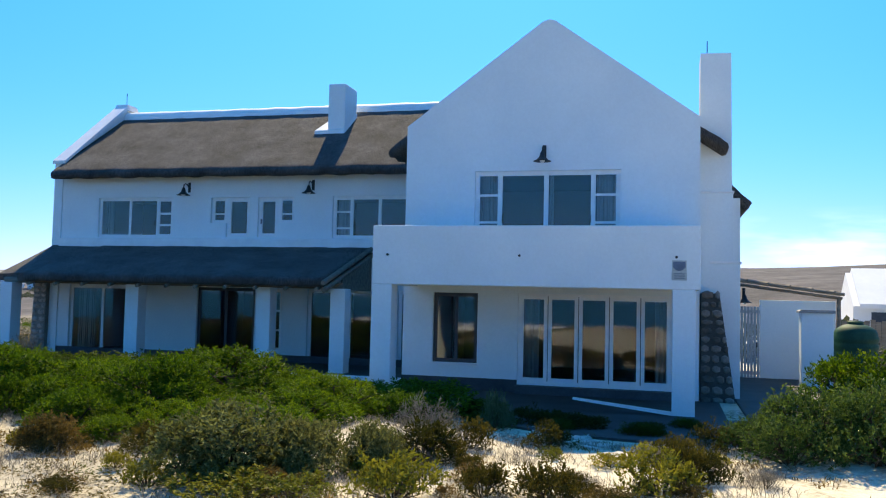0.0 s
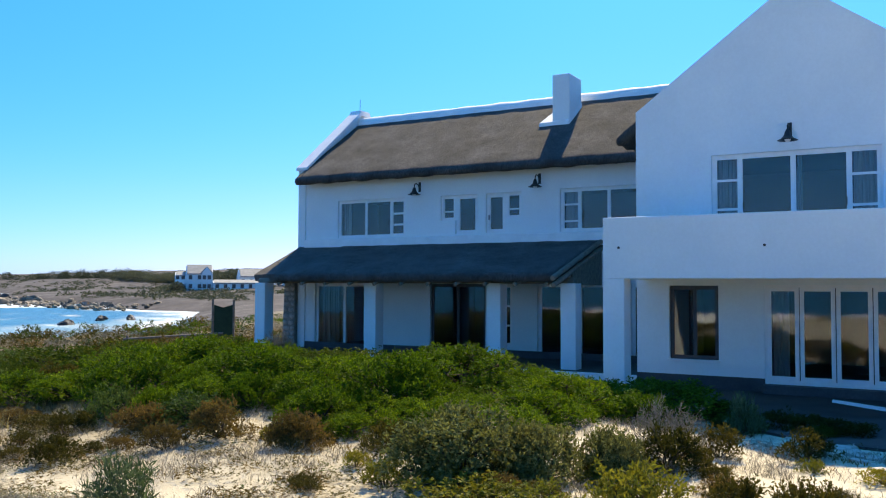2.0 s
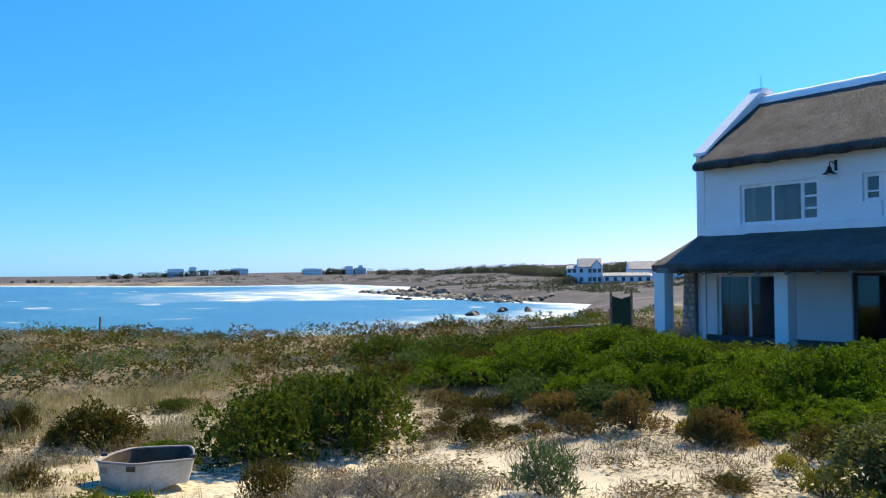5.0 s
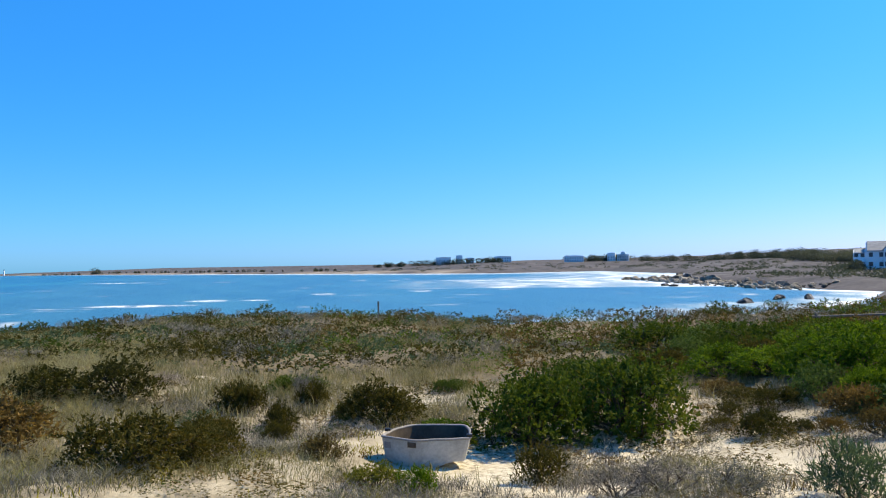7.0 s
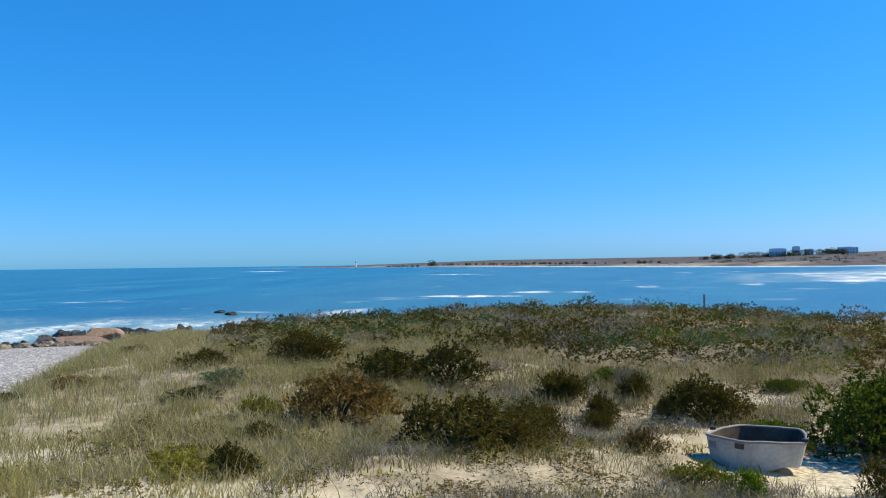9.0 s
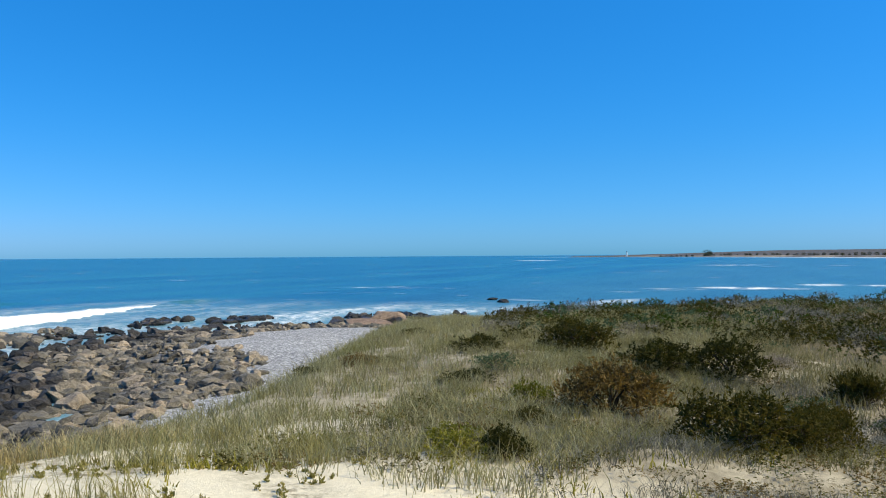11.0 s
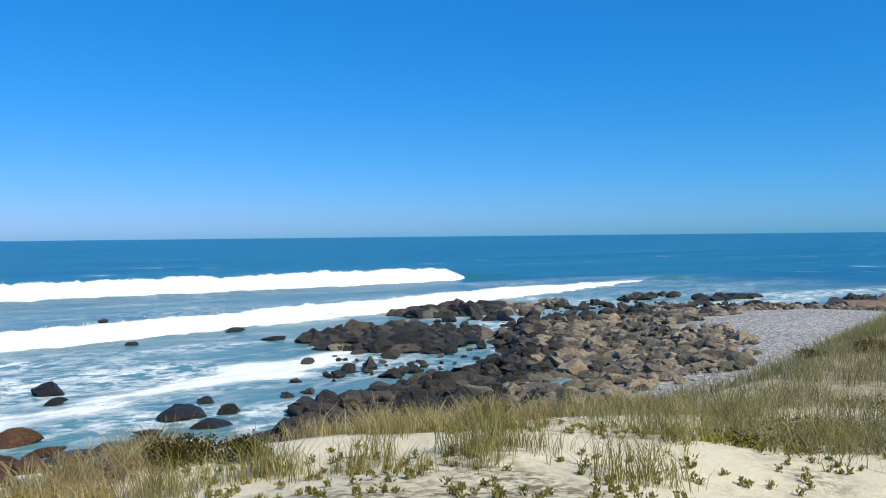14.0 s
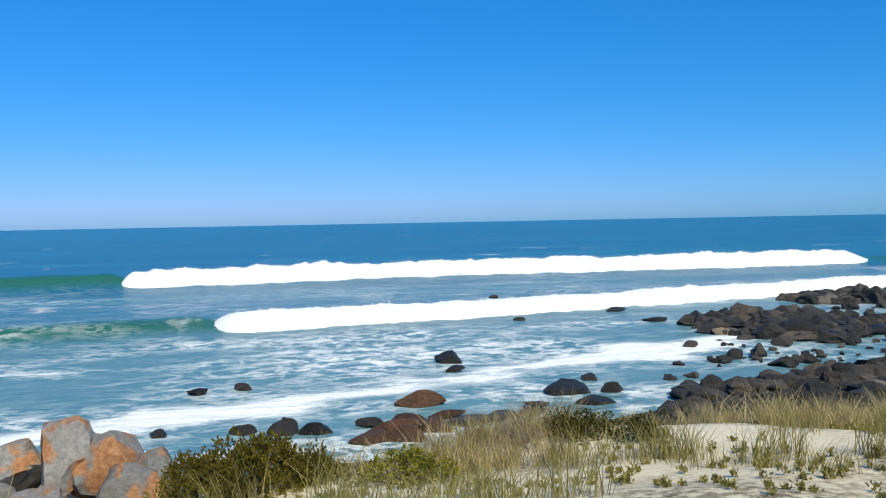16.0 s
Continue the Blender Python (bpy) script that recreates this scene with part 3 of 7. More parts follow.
FOAM_SPILLS = [(-160, 7, 4, 5), (-144, -6, 7, 4), (-131, 99, 1.6, 5), (-142, -2, 8, 3), (-158, 15, 2.5, 3), (-774, -209, 21, 50), (-1080, 223, 32, 60), (-218, 86, 9, 7), (-330, 120, 20, 9), (-420, -20, 16, 9), (-240, 110, 12, 6)]


def crest_line(x, row):
    x0, x1, ya, yb, bend = row[:5]
    k = (x - x0) / (x1 - x0)
    return k, ya + (yb - ya) * k + bend * np.sin(np.clip(k, -0.2, 1.2) * 5)


def swell(x, y):
    z = 0.05 * ripple(x, y, 2.2) + 0.06 * ripple(x * 0.4, y, 6.0, 3.0)
    for row in WAVES:
        k, yy = crest_line(x, row)
        h, w = row[5:7]
        rise = 0.42 + 0.4 * smooth01(-k / 0.03 + 0.6)
        z = z + rise * h * np.exp(-(((y - yy + 0.7) / (w * 0.75)) ** 2)) * smooth01((k + 0.5) / 0.45) * smooth01((1.2 - k) / 0.2)
    return z * smooth01((np.hypot(x, y) - 18) / 6)


def green_face(x, y):
    """Where green is painted for light through the unbroken swell, before it breaks."""
    out = np.zeros(x.shape)
    for row in WAVES:
        k, yy = crest_line(x, row)
        near = smooth01(1 - np.abs(y - yy - 0.6) / (row[6] * 0.8))
        out = np.maximum(out, near * (smooth01((0.05 - k) / 0.05) * smooth01((k + 0.3) / 0.15) + 0.6 * smooth01((k - 0.98) / 0.02) * smooth01((1.15 - k) / 0.1)))
    return out


def build_sea():
    az = np.radians(np.arange(38, 222, 0.35))
    rad = np.concatenate([np.geomspace(17, 110, 230), np.geomspace(112, 4900, 210)])
    a, r = np.meshgrid(az, rad)
    x, y = -np.sin(a) * r, np.cos(a) * r
    z = np.where(r < 130, swell(x, y), 0.0)
    n = len(az)
    co = np.stack([x, y, z], -1).reshape(-1, 3)
    i, j = np.meshgrid(np.arange(len(rad) - 1), np.arange(n - 1), indexing="ij")
    f = np.stack([i * n + j, i * n + j + 1, (i + 1) * n + j + 1, (i + 1) * n + j], -1).reshape(-1, 4)
    me = bpy.data.meshes.new("sea")
    me.from_pydata(co.tolist(), [], f.tolist())
    me.materials.append(water_mat)
    X, Y = co[:, 0], co[:, 1]
    s = inland(COAST, X, Y)
    d = np.hypot(X, Y)
    south = smooth01((-Y - 8) / 10)
    # lace between the breakers and the rocks, white water along the far shore
    lace = south * smooth01((Y + 80) / 10) * (0.5 + 0.5 * smooth01((Y + 47) / 10)) * smooth01((X + 100) / 25)
    lace = np.maximum(lace, 0.9 * smooth01(1 - np.abs(s + 12) / 14) * (d < 130))
    farsurf = (d > 110) * smooth01(1 + (s + 4) / np.where(d > 220, 110, 8)) * (s < 0)
    lines = smooth01((np.sin(s * 0.27 + 3.0 * ripple(X, Y, 38.0, 2.0)) + 0.75 * ripple(X, Y, 17.0, 4.0) + 0.25) / 0.8)
    far_white = np.clip(farsurf * (0.25 + lines), 0, 1) * smooth01((X + 1500) / 400)
    far_white = np.maximum(far_white, smooth01(1 + (s + 0.5) / 3.5) * (s < 0) * (d > 95) * (d < 240))
    lace = np.maximum(lace, 0.9 * farsurf)
    # short streaks of foam and a wash line before the rocks
    streak = smooth01((ripple(X * 0.35, Y, 9.0, 5.0) - 0.72) / 0.12) * (d > 55) * (Y > -30) * (d < 700) * smooth01((ripple(X, Y, 55.0, 8.0) - 0.1) / 0.3)
    k = (X - 4) / -27
    wash = smooth01(1 - np.abs(Y + 24.2 + 10.5 * k + 0.9 * ripple(X, Y, 2.2)) / 2.1) * smooth01((k + 0.3) / 0.3) * smooth01((1.1 - k) / 0.2)
    far_white = np.maximum(far_white, np.maximum(0.6 * streak, 1.9 * wash))
    # spilling crests out in the bay: x, y, half length across and half depth
    for px, py, half, deep in FOAM_SPILLS:
        k = math.hypot(px, py)
        across, along = (X * py - Y * px) / k, (X * px + Y * py) / k - k
        far_white = np.maximum(far_white, 1.1 * smooth01(1.25 - np.hypot(across / half, along / deep + 0.25 * ripple(X, Y, half, 1.0))))
    # torn foam left behind the two breakers
    for row in WAVES:
        kk, yy = crest_line(X, row)
        behind = yy - Y
        far_white = np.maximum(far_white, 0.75 * smooth01(behind / 1.5) * smooth01((9 - behind) / 8) * smooth01(kk / 0.1) * smooth01((1.05 - kk) / 0.1) * np.clip(0.45 + 0.9 * ripple(X * 0.3, Y, 2.6, 7.0), 0, 1))
    # second term lightens the bay too, in place of sun glint and haze
    shallow = np.maximum(smooth01(1 + s / 60), 0.75 * smooth01((Y + 60) / 40))
    att = me.color_attributes.new("foam", "FLOAT_COLOR", "POINT")
    att.data.foreach_set("color", np.stack([lace, shallow, far_white, green_face(X, Y)], -1).ravel())
    me.shade_smooth()
    return tagged(new("sea", me), "blue green sea with long swell and lacy foam", "sea", kind="structure")


build_sea()


def build_breaker(row, seed, label):
    """A rolling crest of white water: a lumpy section along its line, with spray torn off its top."""
    x0, x1, h, w, taper = row[0], row[1], row[5], row[6], row[7]
    n, m = 420, 18
    t = np.linspace(0, 1, n)
    x = x0 + (x1 - x0) * t
    y = crest_line(x, row)[1]
    ends = smooth01(t / 0.018) ** 0.5 * (0.18 + 0.82 * smooth01((1 - t) / taper)) * smooth01((1 - t) / 0.012) ** 0.5
    verts = []
    for i in range(n):
        lump = 0.84 + 0.10 * float(ripple(x[i], 0.0, 3.4, seed)) + 0.07 * float(ripple(x[i], 3.0, 0.9, seed))
        burst = max(0.0, noise.noise(Vector((x[i] * 0.22, seed, 1.0))) - 0.15) * 0.55
        for j in range(m):
            a = math.pi * j / (m - 1)
            up = max(0.0, math.sin(a))
            jag = 1 + 0.12 * noise.noise(Vector((x[i] * 0.9, j * 0.7, seed))) + 0.10 * noise.noise(Vector((x[i] * 2.9, j * 1.3, seed + 5)))
            spray = up ** 6 * (0.07 + burst) * max(0.0, 0.5 + noise.noise(Vector((x[i] * 2.2, j * 2.1, seed + 9))))
            front = 1.0 + 0.7 * (j < m / 2) * (lump + 0.35 * noise.noise(Vector((x[i] * 0.6, 0.0, seed + 2))))
            verts.append((x[i], y[i] + math.cos(a) * w * 0.5 * front * jag * (0.4 + 0.6 * float(ends[i])), 0.10 * h - 0.3 * (1 - up) + (up ** 0.85 * 0.9 * lump * jag + spray) * h * float(ends[i])))
    faces = [(i * m + j, i * m + j + 1, (i + 1) * m + j + 1, (i + 1) * m + j) for i in range(n - 1) for j in range(m - 1)]
    root = thing("breaking_wave", label, "wave", "breaking waves", at=(float(x[n // 2]), float(y[n // 2]), 0.0))
    back = Vector(root.location)
    mesh_part("roller", [Vector(v) - back for v in verts], faces, foam_mat, root, "rolling white water", True)
    # drops and shreds thrown up along the crest
    rng = np.random.default_rng(int(seed))
    k = rng.integers(0, n, 2600)
    tops = np.array(verts).reshape(n, m, 3)[k, rng.integers(m // 2 - 3, m // 2 + 3, 2600)]
    lift = rng.random(2600) ** 4 * 0.22 * h * ends[k]
    c = tops + np.stack([rng.normal(0, 0.12, 2600), rng.normal(0, 0.25, 2600), lift], 1) - np.array(back)
    size = rng.uniform(0.01, 0.03, 2600)
    tet = np.array([(1, 1, 1), (1, -1, -1), (-1, 1, -1), (-1, -1, 1)])
    v = c[:, None] + tet[None] * size[:, None, None] * rng.uniform(0.5, 1.3, (2600, 4, 1))
    f = (np.arange(2600) * 4)[:, None, None] + np.array([(0, 1, 2), (0, 3, 1), (0, 2, 3), (1, 3, 2)])[None]
    mesh_part("spray", v.reshape(-1, 3).tolist(), f.reshape(-1, 3).tolist(), foam_mat, root, "torn white spray")
    return root


for k, (row, text) in enumerate(zip(WAVES, ("tall white crest of an outer breaking wave", "long white roller of broken surf"))):
    build_breaker(row, 3.0 + 7 * k, text)


# ---- the house ----
FLOOR = 3.28
GY, LY, PY = 22.4, 26.57, 19.3  # front planes: gable, long wing, balcony

house = thing("house", "white plastered beach house with grey-brown thatched roofs", "house", at=(-8, 26, FLOOR))
HOUSE_SHIFT = Matrix.Translation((8, -26, -FLOOR))


def hpart(name, bm, mat, label="", smooth=False, parent=None):
    """A part of the house, given in world metres."""
    bm.transform(HOUSE_SHIFT)
    return part(name, bm, mat, parent or house, label, smooth)


def pierced(x0, x1, z0, z1, y0, y1, holes):
    """A wall with rectangular openings right through it."""
    xs = sorted({x0, x1, *[h[0] for h in holes], *[h[1] for h in holes]})
    zs = sorted({z0, z1, *[h[2] for h in holes], *[h[3] for h in holes]})
    bm = bmesh.new()
    solid = {}
    for i in range(len(xs) - 1):
        for k in range(len(zs) - 1):
            cx, cz = (xs[i] + xs[i + 1]) / 2, (zs[k] + zs[k + 1]) / 2
            solid[i, k] = not any(h[0] < cx < h[1] and h[2] < cz < h[3] for h in holes)

    def quad(*p):
        bm.faces.new([bm.verts.new(q) for q in p])

    for (i, k), full in solid.items():
        if not full:
            continue
        a, b, c, d = xs[i], xs[i + 1], zs[k], zs[k + 1]
        quad((a, y0, c), (b, y0, c), (b, y0, d), (a, y0, d))
        quad((b, y1, c), (a, y1, c), (a, y1, d), (b, y1, d))
        if not solid.get((i - 1, k)):
            quad((a, y1, c), (a, y0, c), (a, y0, d), (a, y1, d))
        if not solid.get((i + 1, k)):
            quad((b, y0, c), (b, y1, c), (b, y1, d), (b, y0, d))
        if not solid.get((i, k - 1)):
            quad((a, y1, c), (b, y1, c), (b, y0, c), (a, y0, c))
        if not solid.get((i, k + 1)):
            quad((a, y0, d), (b, y0, d), (b, y1, d), (a, y1, d))
    bmesh.ops.remove_doubles(bm, verts=bm.verts, dist=0.0005)
    return bm


# openings: x0, x1, z0, z1
UP_GABLE = (-5.05, -1.23, 6.15, 8.86)
FOLD = (-3.83, 0.09, 3.30, 5.63)
LOW_WIN = (-6.13, -4.91, 3.76, 5.61)
W1 = (-19.73, -16.73, 7.33, 8.74)
W2A, W2B = (-15.27, -14.68, 7.84, 8.72), (-14.68, -13.80, 7.36, 8.72)
W2C, W2D = (-13.50, -12.76, 7.36, 8.72), (-12.76, -12.17, 7.84, 8.72)
W3 = (-10.80, -7.35, 7.33, 8.74)
D1 = (-20.78, -18.10, FLOOR, 5.64)
D1B = (-17.98, -17.70, 3.75, 5.64)
D2 = (-15.68, -13.50, FLOOR, 5.64)
D2B = (-13.05, -12.50, 3.55, 5.64)
D3 = (-11.60, -8.75, FLOOR, 5.66)
D4 = (-8.45, -7.60, FLOOR, 5.66)

# long wing
hpart("wall", pierced(-21.24, -6.97, FLOOR - 0.5, 9.95, LY, LY + 0.3, [W1, W2A, W2B, W2C, W2D, W3, D1, D1B, D2, D2B, D3, D4]), plaster, "shaded white plaster front wall")
RY, RZ, EZ = 30.3, 12.36, 9.62  # ridge and eave of the long wing
side = bmesh.new()
prism_x(side, [(LY - 0.05, FLOOR - 0.5), (34.2, FLOOR - 0.5), (34.2, 10.05), (RY + 0.35, 12.72), (RY - 0.35, 12.72), (LY - 0.05, 10.02)], -21.58, -21.24)
hpart("gable_wall", side, plaster, "white end gable with raised coping")
cop = bmesh.new()
prism_x(cop, [(LY - 0.12, 9.98), (LY - 0.12, 10.10), (RY - 0.38, 12.80), (RY - 0.3, 12.92), (RY + 0.3, 12.92), (RY + 0.38, 12.80), (34.3, 10.10), (34.3, 9.98), (RY + 0.3, 12.70), (RY - 0.3, 12.70)], -21.64, -21.12)
hpart("coping", cop, plaster_trim)
hpart("back_wall", boxes((-21.24, 34.0, FLOOR - 0.5, 2.2, 34.2, 9.9)), plaster)


def thatch_slope(x0, x1, low, high, thick, seed, wave=0.03):
    """A thick thatched slope from the eave (y, z) up to the ridge (y, z), with a ragged, rounded eave."""
    n, m = max(12, int((x1 - x0) / 0.18)), 18
    (ya, za), (yb, zb) = low, high
    L = math.hypot(yb - ya, zb - za)
    ny, nz = -(zb - za) / L, (yb - ya) / L
    if nz < 0:
        ny, nz = -ny, -nz
    verts, faces = [], []
    ring = []
    for j in range(m + 1):
        ring.append((j / m, thick))
    ring = [(0.0, 0.0), (-0.012, thick * 0.25), (-0.010, thick * 0.65), (0.004, thick * 0.93)] + [(k, h) for k, h in ring if k > 0.02] + [(1.0, 0.0)]
    c = len(ring)
    for i in range(n + 1):
        x = x0 + (x1 - x0) * i / n
        for k, h in ring:
            p = Vector((x * 2.1, k * L * 1.6, seed))
            d = wave * (noise.noise(p) + 0.5 * noise.noise(p * 2.7)) * (1 if h > 0 else 0)
            dk = (0.02 * noise.noise(Vector((x * 1.9, 0, seed + 9))) + 0.012 * noise.noise(Vector((x * 7.0, 0, seed)))) * max(0.0, 1 - k * 6)
            y, z = ya + (yb - ya) * (k + dk), za + (zb - za) * (k + dk)
            verts.append((x, y + ny * (h + d), z + nz * (h + d)))
    for i in range(n):
        for j in range(c):
            q = (j + 1) % c
            faces.append((i * c + j, i * c + q, (i + 1) * c + q, (i + 1) * c + j))
    faces.append(tuple(range(c)))
    faces.append(tuple(n * c + j for j in reversed(range(c))))
    bm = bmesh.new()
    vs = [bm.verts.new(v) for v in verts]
    for f in faces:
        bm.faces.new([vs[i] for i in f])
    bmesh.ops.recalc_face_normals(bm, faces=bm.faces)
    return bm


hpart("roof", thatch_slope(-21.22, -6.5, (LY - 0.58, 9.36), (RY, RZ - 0.15), 0.27, 1.0, 0.012), thatch, "weathered grey-brown thatch", True)
hpart("roof", thatch_slope(-21.22, -6.5, (34.75, EZ - 0.12), (RY, RZ - 0.15), 0.28, 4.0, 0.012), thatch, "weathered grey-brown thatch", True)


def ridge_cap(x0, x1, y, z, seed):
    n, m = int((x1 - x0) / 0.25), 9
    bm = bmesh.new()
    rows = []
    for i in range(n + 1):
        x = x0 + (x1 - x0) * i / n
        row = []
        for j in range(m):
            a = math.pi * (j / (m - 1)) - math.pi / 2
            w = 0.03 * noise.noise(Vector((x * 1.4, j * 0.6, seed)))
            row.append(bm.verts.new((x, y + math.sin(a) * (0.42 + w), z - 0.30 + 0.42 * math.cos(a) + w)))
        rows.append(row)
    for i in range(n):
        for j in range(m - 1):
            bm.faces.new((rows[i][j], rows[i][j + 1], rows[i + 1][j + 1], rows[i + 1][j]))
    bmesh.ops.recalc_face_normals(bm, faces=bm.faces)
    return bm


hpart("ridge_cap", ridge_cap(-21.22, -6.5, RY, RZ + 0.16, 2.0), plaster_trim, "white cement ridge cap", True)

# roof chimney on the long wing
chim = bmesh.new()
box(chim, -11.77, 28.3, 10.8, -11.13, 29.45, 12.95, 0.025)
hpart("chimney", chim, plaster, "white plastered roof chimney")


def roof_z(y):
    return EZ - 0.12 + (y - LY + 0.55) * (RZ - 0.15 - EZ + 0.12) / (RY - LY + 0.55) + 0.33


apron = bmesh.new()
low_ = [apron.verts.new(p) for p in ((-12.24, 28.2, roof_z(28.2) - 0.1), (-11.1, 28.2, roof_z(28.2) - 0.1), (-11.1, 29.45, roof_z(29.45) - 0.1), (-11.80, 29.45, roof_z(29.45) - 0.1))]
top_ = [apron.verts.new(p) for p in ((-12.22, 28.22, roof_z(28.2) + 0.07), (-11.12, 28.22, roof_z(28.2) + 0.07), (-11.12, 29.45, roof_z(29.45) + 0.12), (-11.80, 29.45, roof_z(29.45) + 0.14))]
apron.faces.new(top_)
for i in range(4):
    apron.faces.new((low_[i], low_[(i + 1) % 4], top_[(i + 1) % 4], top_[i]))
bmesh.ops.recalc_face_normals(apron, faces=apron.faces)
hpart("chimney_flashing", apron, plaster_trim, "white cement chimney apron")

# gable block
gab = pierced(-6.97, 0.72, FLOOR - 0.5, 10.02, GY, GY + 0.35, [UP_GABLE, FOLD, LOW_WIN])
hpart("gable_front", gab, plaster, "tall white gable front")
tri = bmesh.new()
prism(tri, [(-6.97, 10.02), (0.72, 10.02), (0.72, 10.16), (-2.95, 12.83), (-3.12, 12.88), (-3.29, 12.83), (-6.97, 10.12)], GY, GY + 0.35)
hpart("gable_top", tri, plaster, "pointed top of the gable")
for x in (0.42, -6.97):
    hpart("side_wall", boxes((x, GY + 0.35, FLOOR - 0.5, x + 0.3, 34.0 if x > 0 else LY, 9.5)), plaster)


def thatch_y(y0, y1, low, high, thick, seed):
    """A thatched slope that runs along y; low and high are (x, z)."""
    bm = thatch_slope(y0, y1, low, high, thick, seed)
    for v in bm.verts:
        v.co.x, v.co.y = v.co.y, v.co.x
    bmesh.ops.recalc_face_normals(bm, faces=bm.faces)
    return bm


hpart("roof", thatch_y(GY + 0.35, 33.0, (1.28, 9.28), (-3.12, 12.35), 0.28, 11.0), thatch, "weathered grey-brown thatch", True)
hpart("roof", thatch_y(GY + 0.35, 33.0, (-7.45, 9.35), (-3.12, 12.35), 0.28, 14.0), thatch, "weathered grey-brown thatch", True)

# big side chimney with shoulders and a stone foot
chim = bmesh.new()
prism(chim, [(0.74, FLOOR - 0.5), (1.74, FLOOR - 0.5), (1.74, 6.50), (1.56, 6.62), (1.56, 8.34), (1.53, 8.40), (1.50, 11.97), (0.74, 11.99)], 23.2, 24.3)
hpart("chimney", chim, plaster, "tall white side chimney with stepped shoulders")
hpart("chimney_band", boxes((1.0, 23.17, 6.50, 1.77, 24.33, 6.56), bevel=0.01), plaster_trim)
hpart("chimney_band", boxes((0.76, 23.17, 8.32, 1.59, 24.33, 8.37), bevel=0.01), plaster_trim)
hpart("lightning_rod", rod(bmesh.new(), (0.92, 23.7, 11.9), (0.92, 23.7, 12.45), 0.012), black_iron)
hpart("lightning_rod", rod(bmesh.new(), (-21.39, RY, 12.85), (-21.39, RY, 13.45), 0.012), black_iron)
hpart("rear_eave", thatch_y(27.0, 33.0, (2.15, 8.25), (1.3, 9.1), 0.3, 21.0), thatch, "", True)
hpart("rear_wall", boxes((0.72, 26.8, FLOOR - 0.5, 2.0, 34.0, 8.6)), plaster)

# balcony: parapet, slab and pillars
par = bmesh.new()
box(par, -6.80, PY, 5.76, 0.64, PY + 0.22, 7.15, 0.02)
hpart("balcony_parapet", par, plaster, "solid white balcony wall with small drain holes")
for x in (-6.80, 0.42):
    hpart("balcony_side", boxes((x, PY + 0.22, 5.76, x + 0.22, GY, 7.15)), plaster)
hpart("balcony_slab", boxes((-6.58, PY + 0.22, 5.80, 0.42, GY, 6.05)), plaster)
for x in (-6.42, -3.29, 0.14):
    hpart("drain_spout", rod(bmesh.new(), (x, PY - 0.03, 6.46), (x, PY + 0.1, 6.46), 0.03), black_iron)
for x0, x1 in ((-6.80, -6.30), (0.06, 0.54)):
    p = bmesh.new()
    box(p, x0, PY, 2.6, x1, PY + 0.48, 5.76, 0.015)
    hpart("balcony_pillar", p, plaster, "square white plaster pillar")

# veranda in front of the long wing
hpart("veranda_roof", thatch_slope(-19.36, -9.4, (22.68, 5.70), (26.56, 6.80), 0.26, 31.0, 0.015), thatch, "deep shaded veranda thatch", True)
hip = bmesh.new()
eave_front, eave_back, top_end, top_in = Vector((-19.33, 22.56, 5.95)), Vector((-23.8, 26.5, 5.98)), Vector((-21.5, 26.52, 7.04)), Vector((-19.3, 26.52, 7.02))
ups, downs = {}, {}


def hip_point(store, p, drop):
    key = (round(p.x, 3), round(p.y, 3), round(p.z, 3))
    if key not in store:
        bulge = 0.02 * noise.noise(p * 1.7) + 0.01 * noise.noise(p * 5.0)
        store[key] = hip.verts.new(p + Vector((0.05 * drop, 0.05 * drop, bulge - 0.25 * drop)))
    return store[key]


STEPS = 10
for corners in ((eave_front, top_in, top_end), (eave_front, top_end, eave_back)):
    a, b, c = corners
    for r in range(STEPS):
        for k in range(r + 1):
            def at_(rr, kk):
                return a + (b - a) * ((rr - kk) / STEPS) + (c - a) * (kk / STEPS)
            cells = [(at_(r, k), at_(r + 1, k), at_(r + 1, k + 1))]
            if k < r:
                cells.append((at_(r, k), at_(r + 1, k + 1), at_(r, k + 1)))
            for cell in cells:
                hip.faces.new([hip_point(ups, p, 0) for p in cell])
                hip.faces.new([hip_point(downs, p, 1) for p in reversed(cell)])
for k in range(STEPS):  # the cut eave along the end
    p, q = eave_front.lerp(eave_back, k / STEPS), eave_front.lerp(eave_back, (k + 1) / STEPS)
    hip.faces.new([hip_point(ups, p, 0), hip_point(ups, q, 0), hip_point(downs, q, 1), hip_point(downs, p, 1)])
bmesh.ops.recalc_face_normals(hip, faces=hip.faces)
hpart("veranda_hip", hip, thatch, "hipped end of the veranda thatch")
hpart("veranda_cap", boxes((-21.22, LY - 0.16, 6.94, -7.0, LY, 7.30), bevel=0.03), plaster_trim, "white cement ledge above the veranda thatch")
# open end of the veranda roof with its poles
for x, lift in ((-9.36, 0.10), (-9.34, -0.10)):
    hpart("verge_pole", rod(bmesh.new(), (x, 22.5, 5.70 + lift), (x, 26.5, 6.90 + lift), 0.075, seg=10), timber, "weathered round pole")
hpart("verge_board", prism_x(bmesh.new(), [(24.0, 5.62), (26.5, 5.62), (26.5, 6.75), (24.0, 6.0)], -9.42, -9.36), timber, "dark timber end panel")
hpart("roof_plate", rod(bmesh.new(), (-21.0, 23.72, 5.74), (-9.2, 23.72, 5.74), 0.09, seg=10), timber, "round pole beam")
for i in range(11):
    x = -19.2 + i * 0.96
    hpart("rafter", rod(bmesh.new(), (x, 22.6, 5.62), (x, 26.5, 6.78), 0.055), timber)
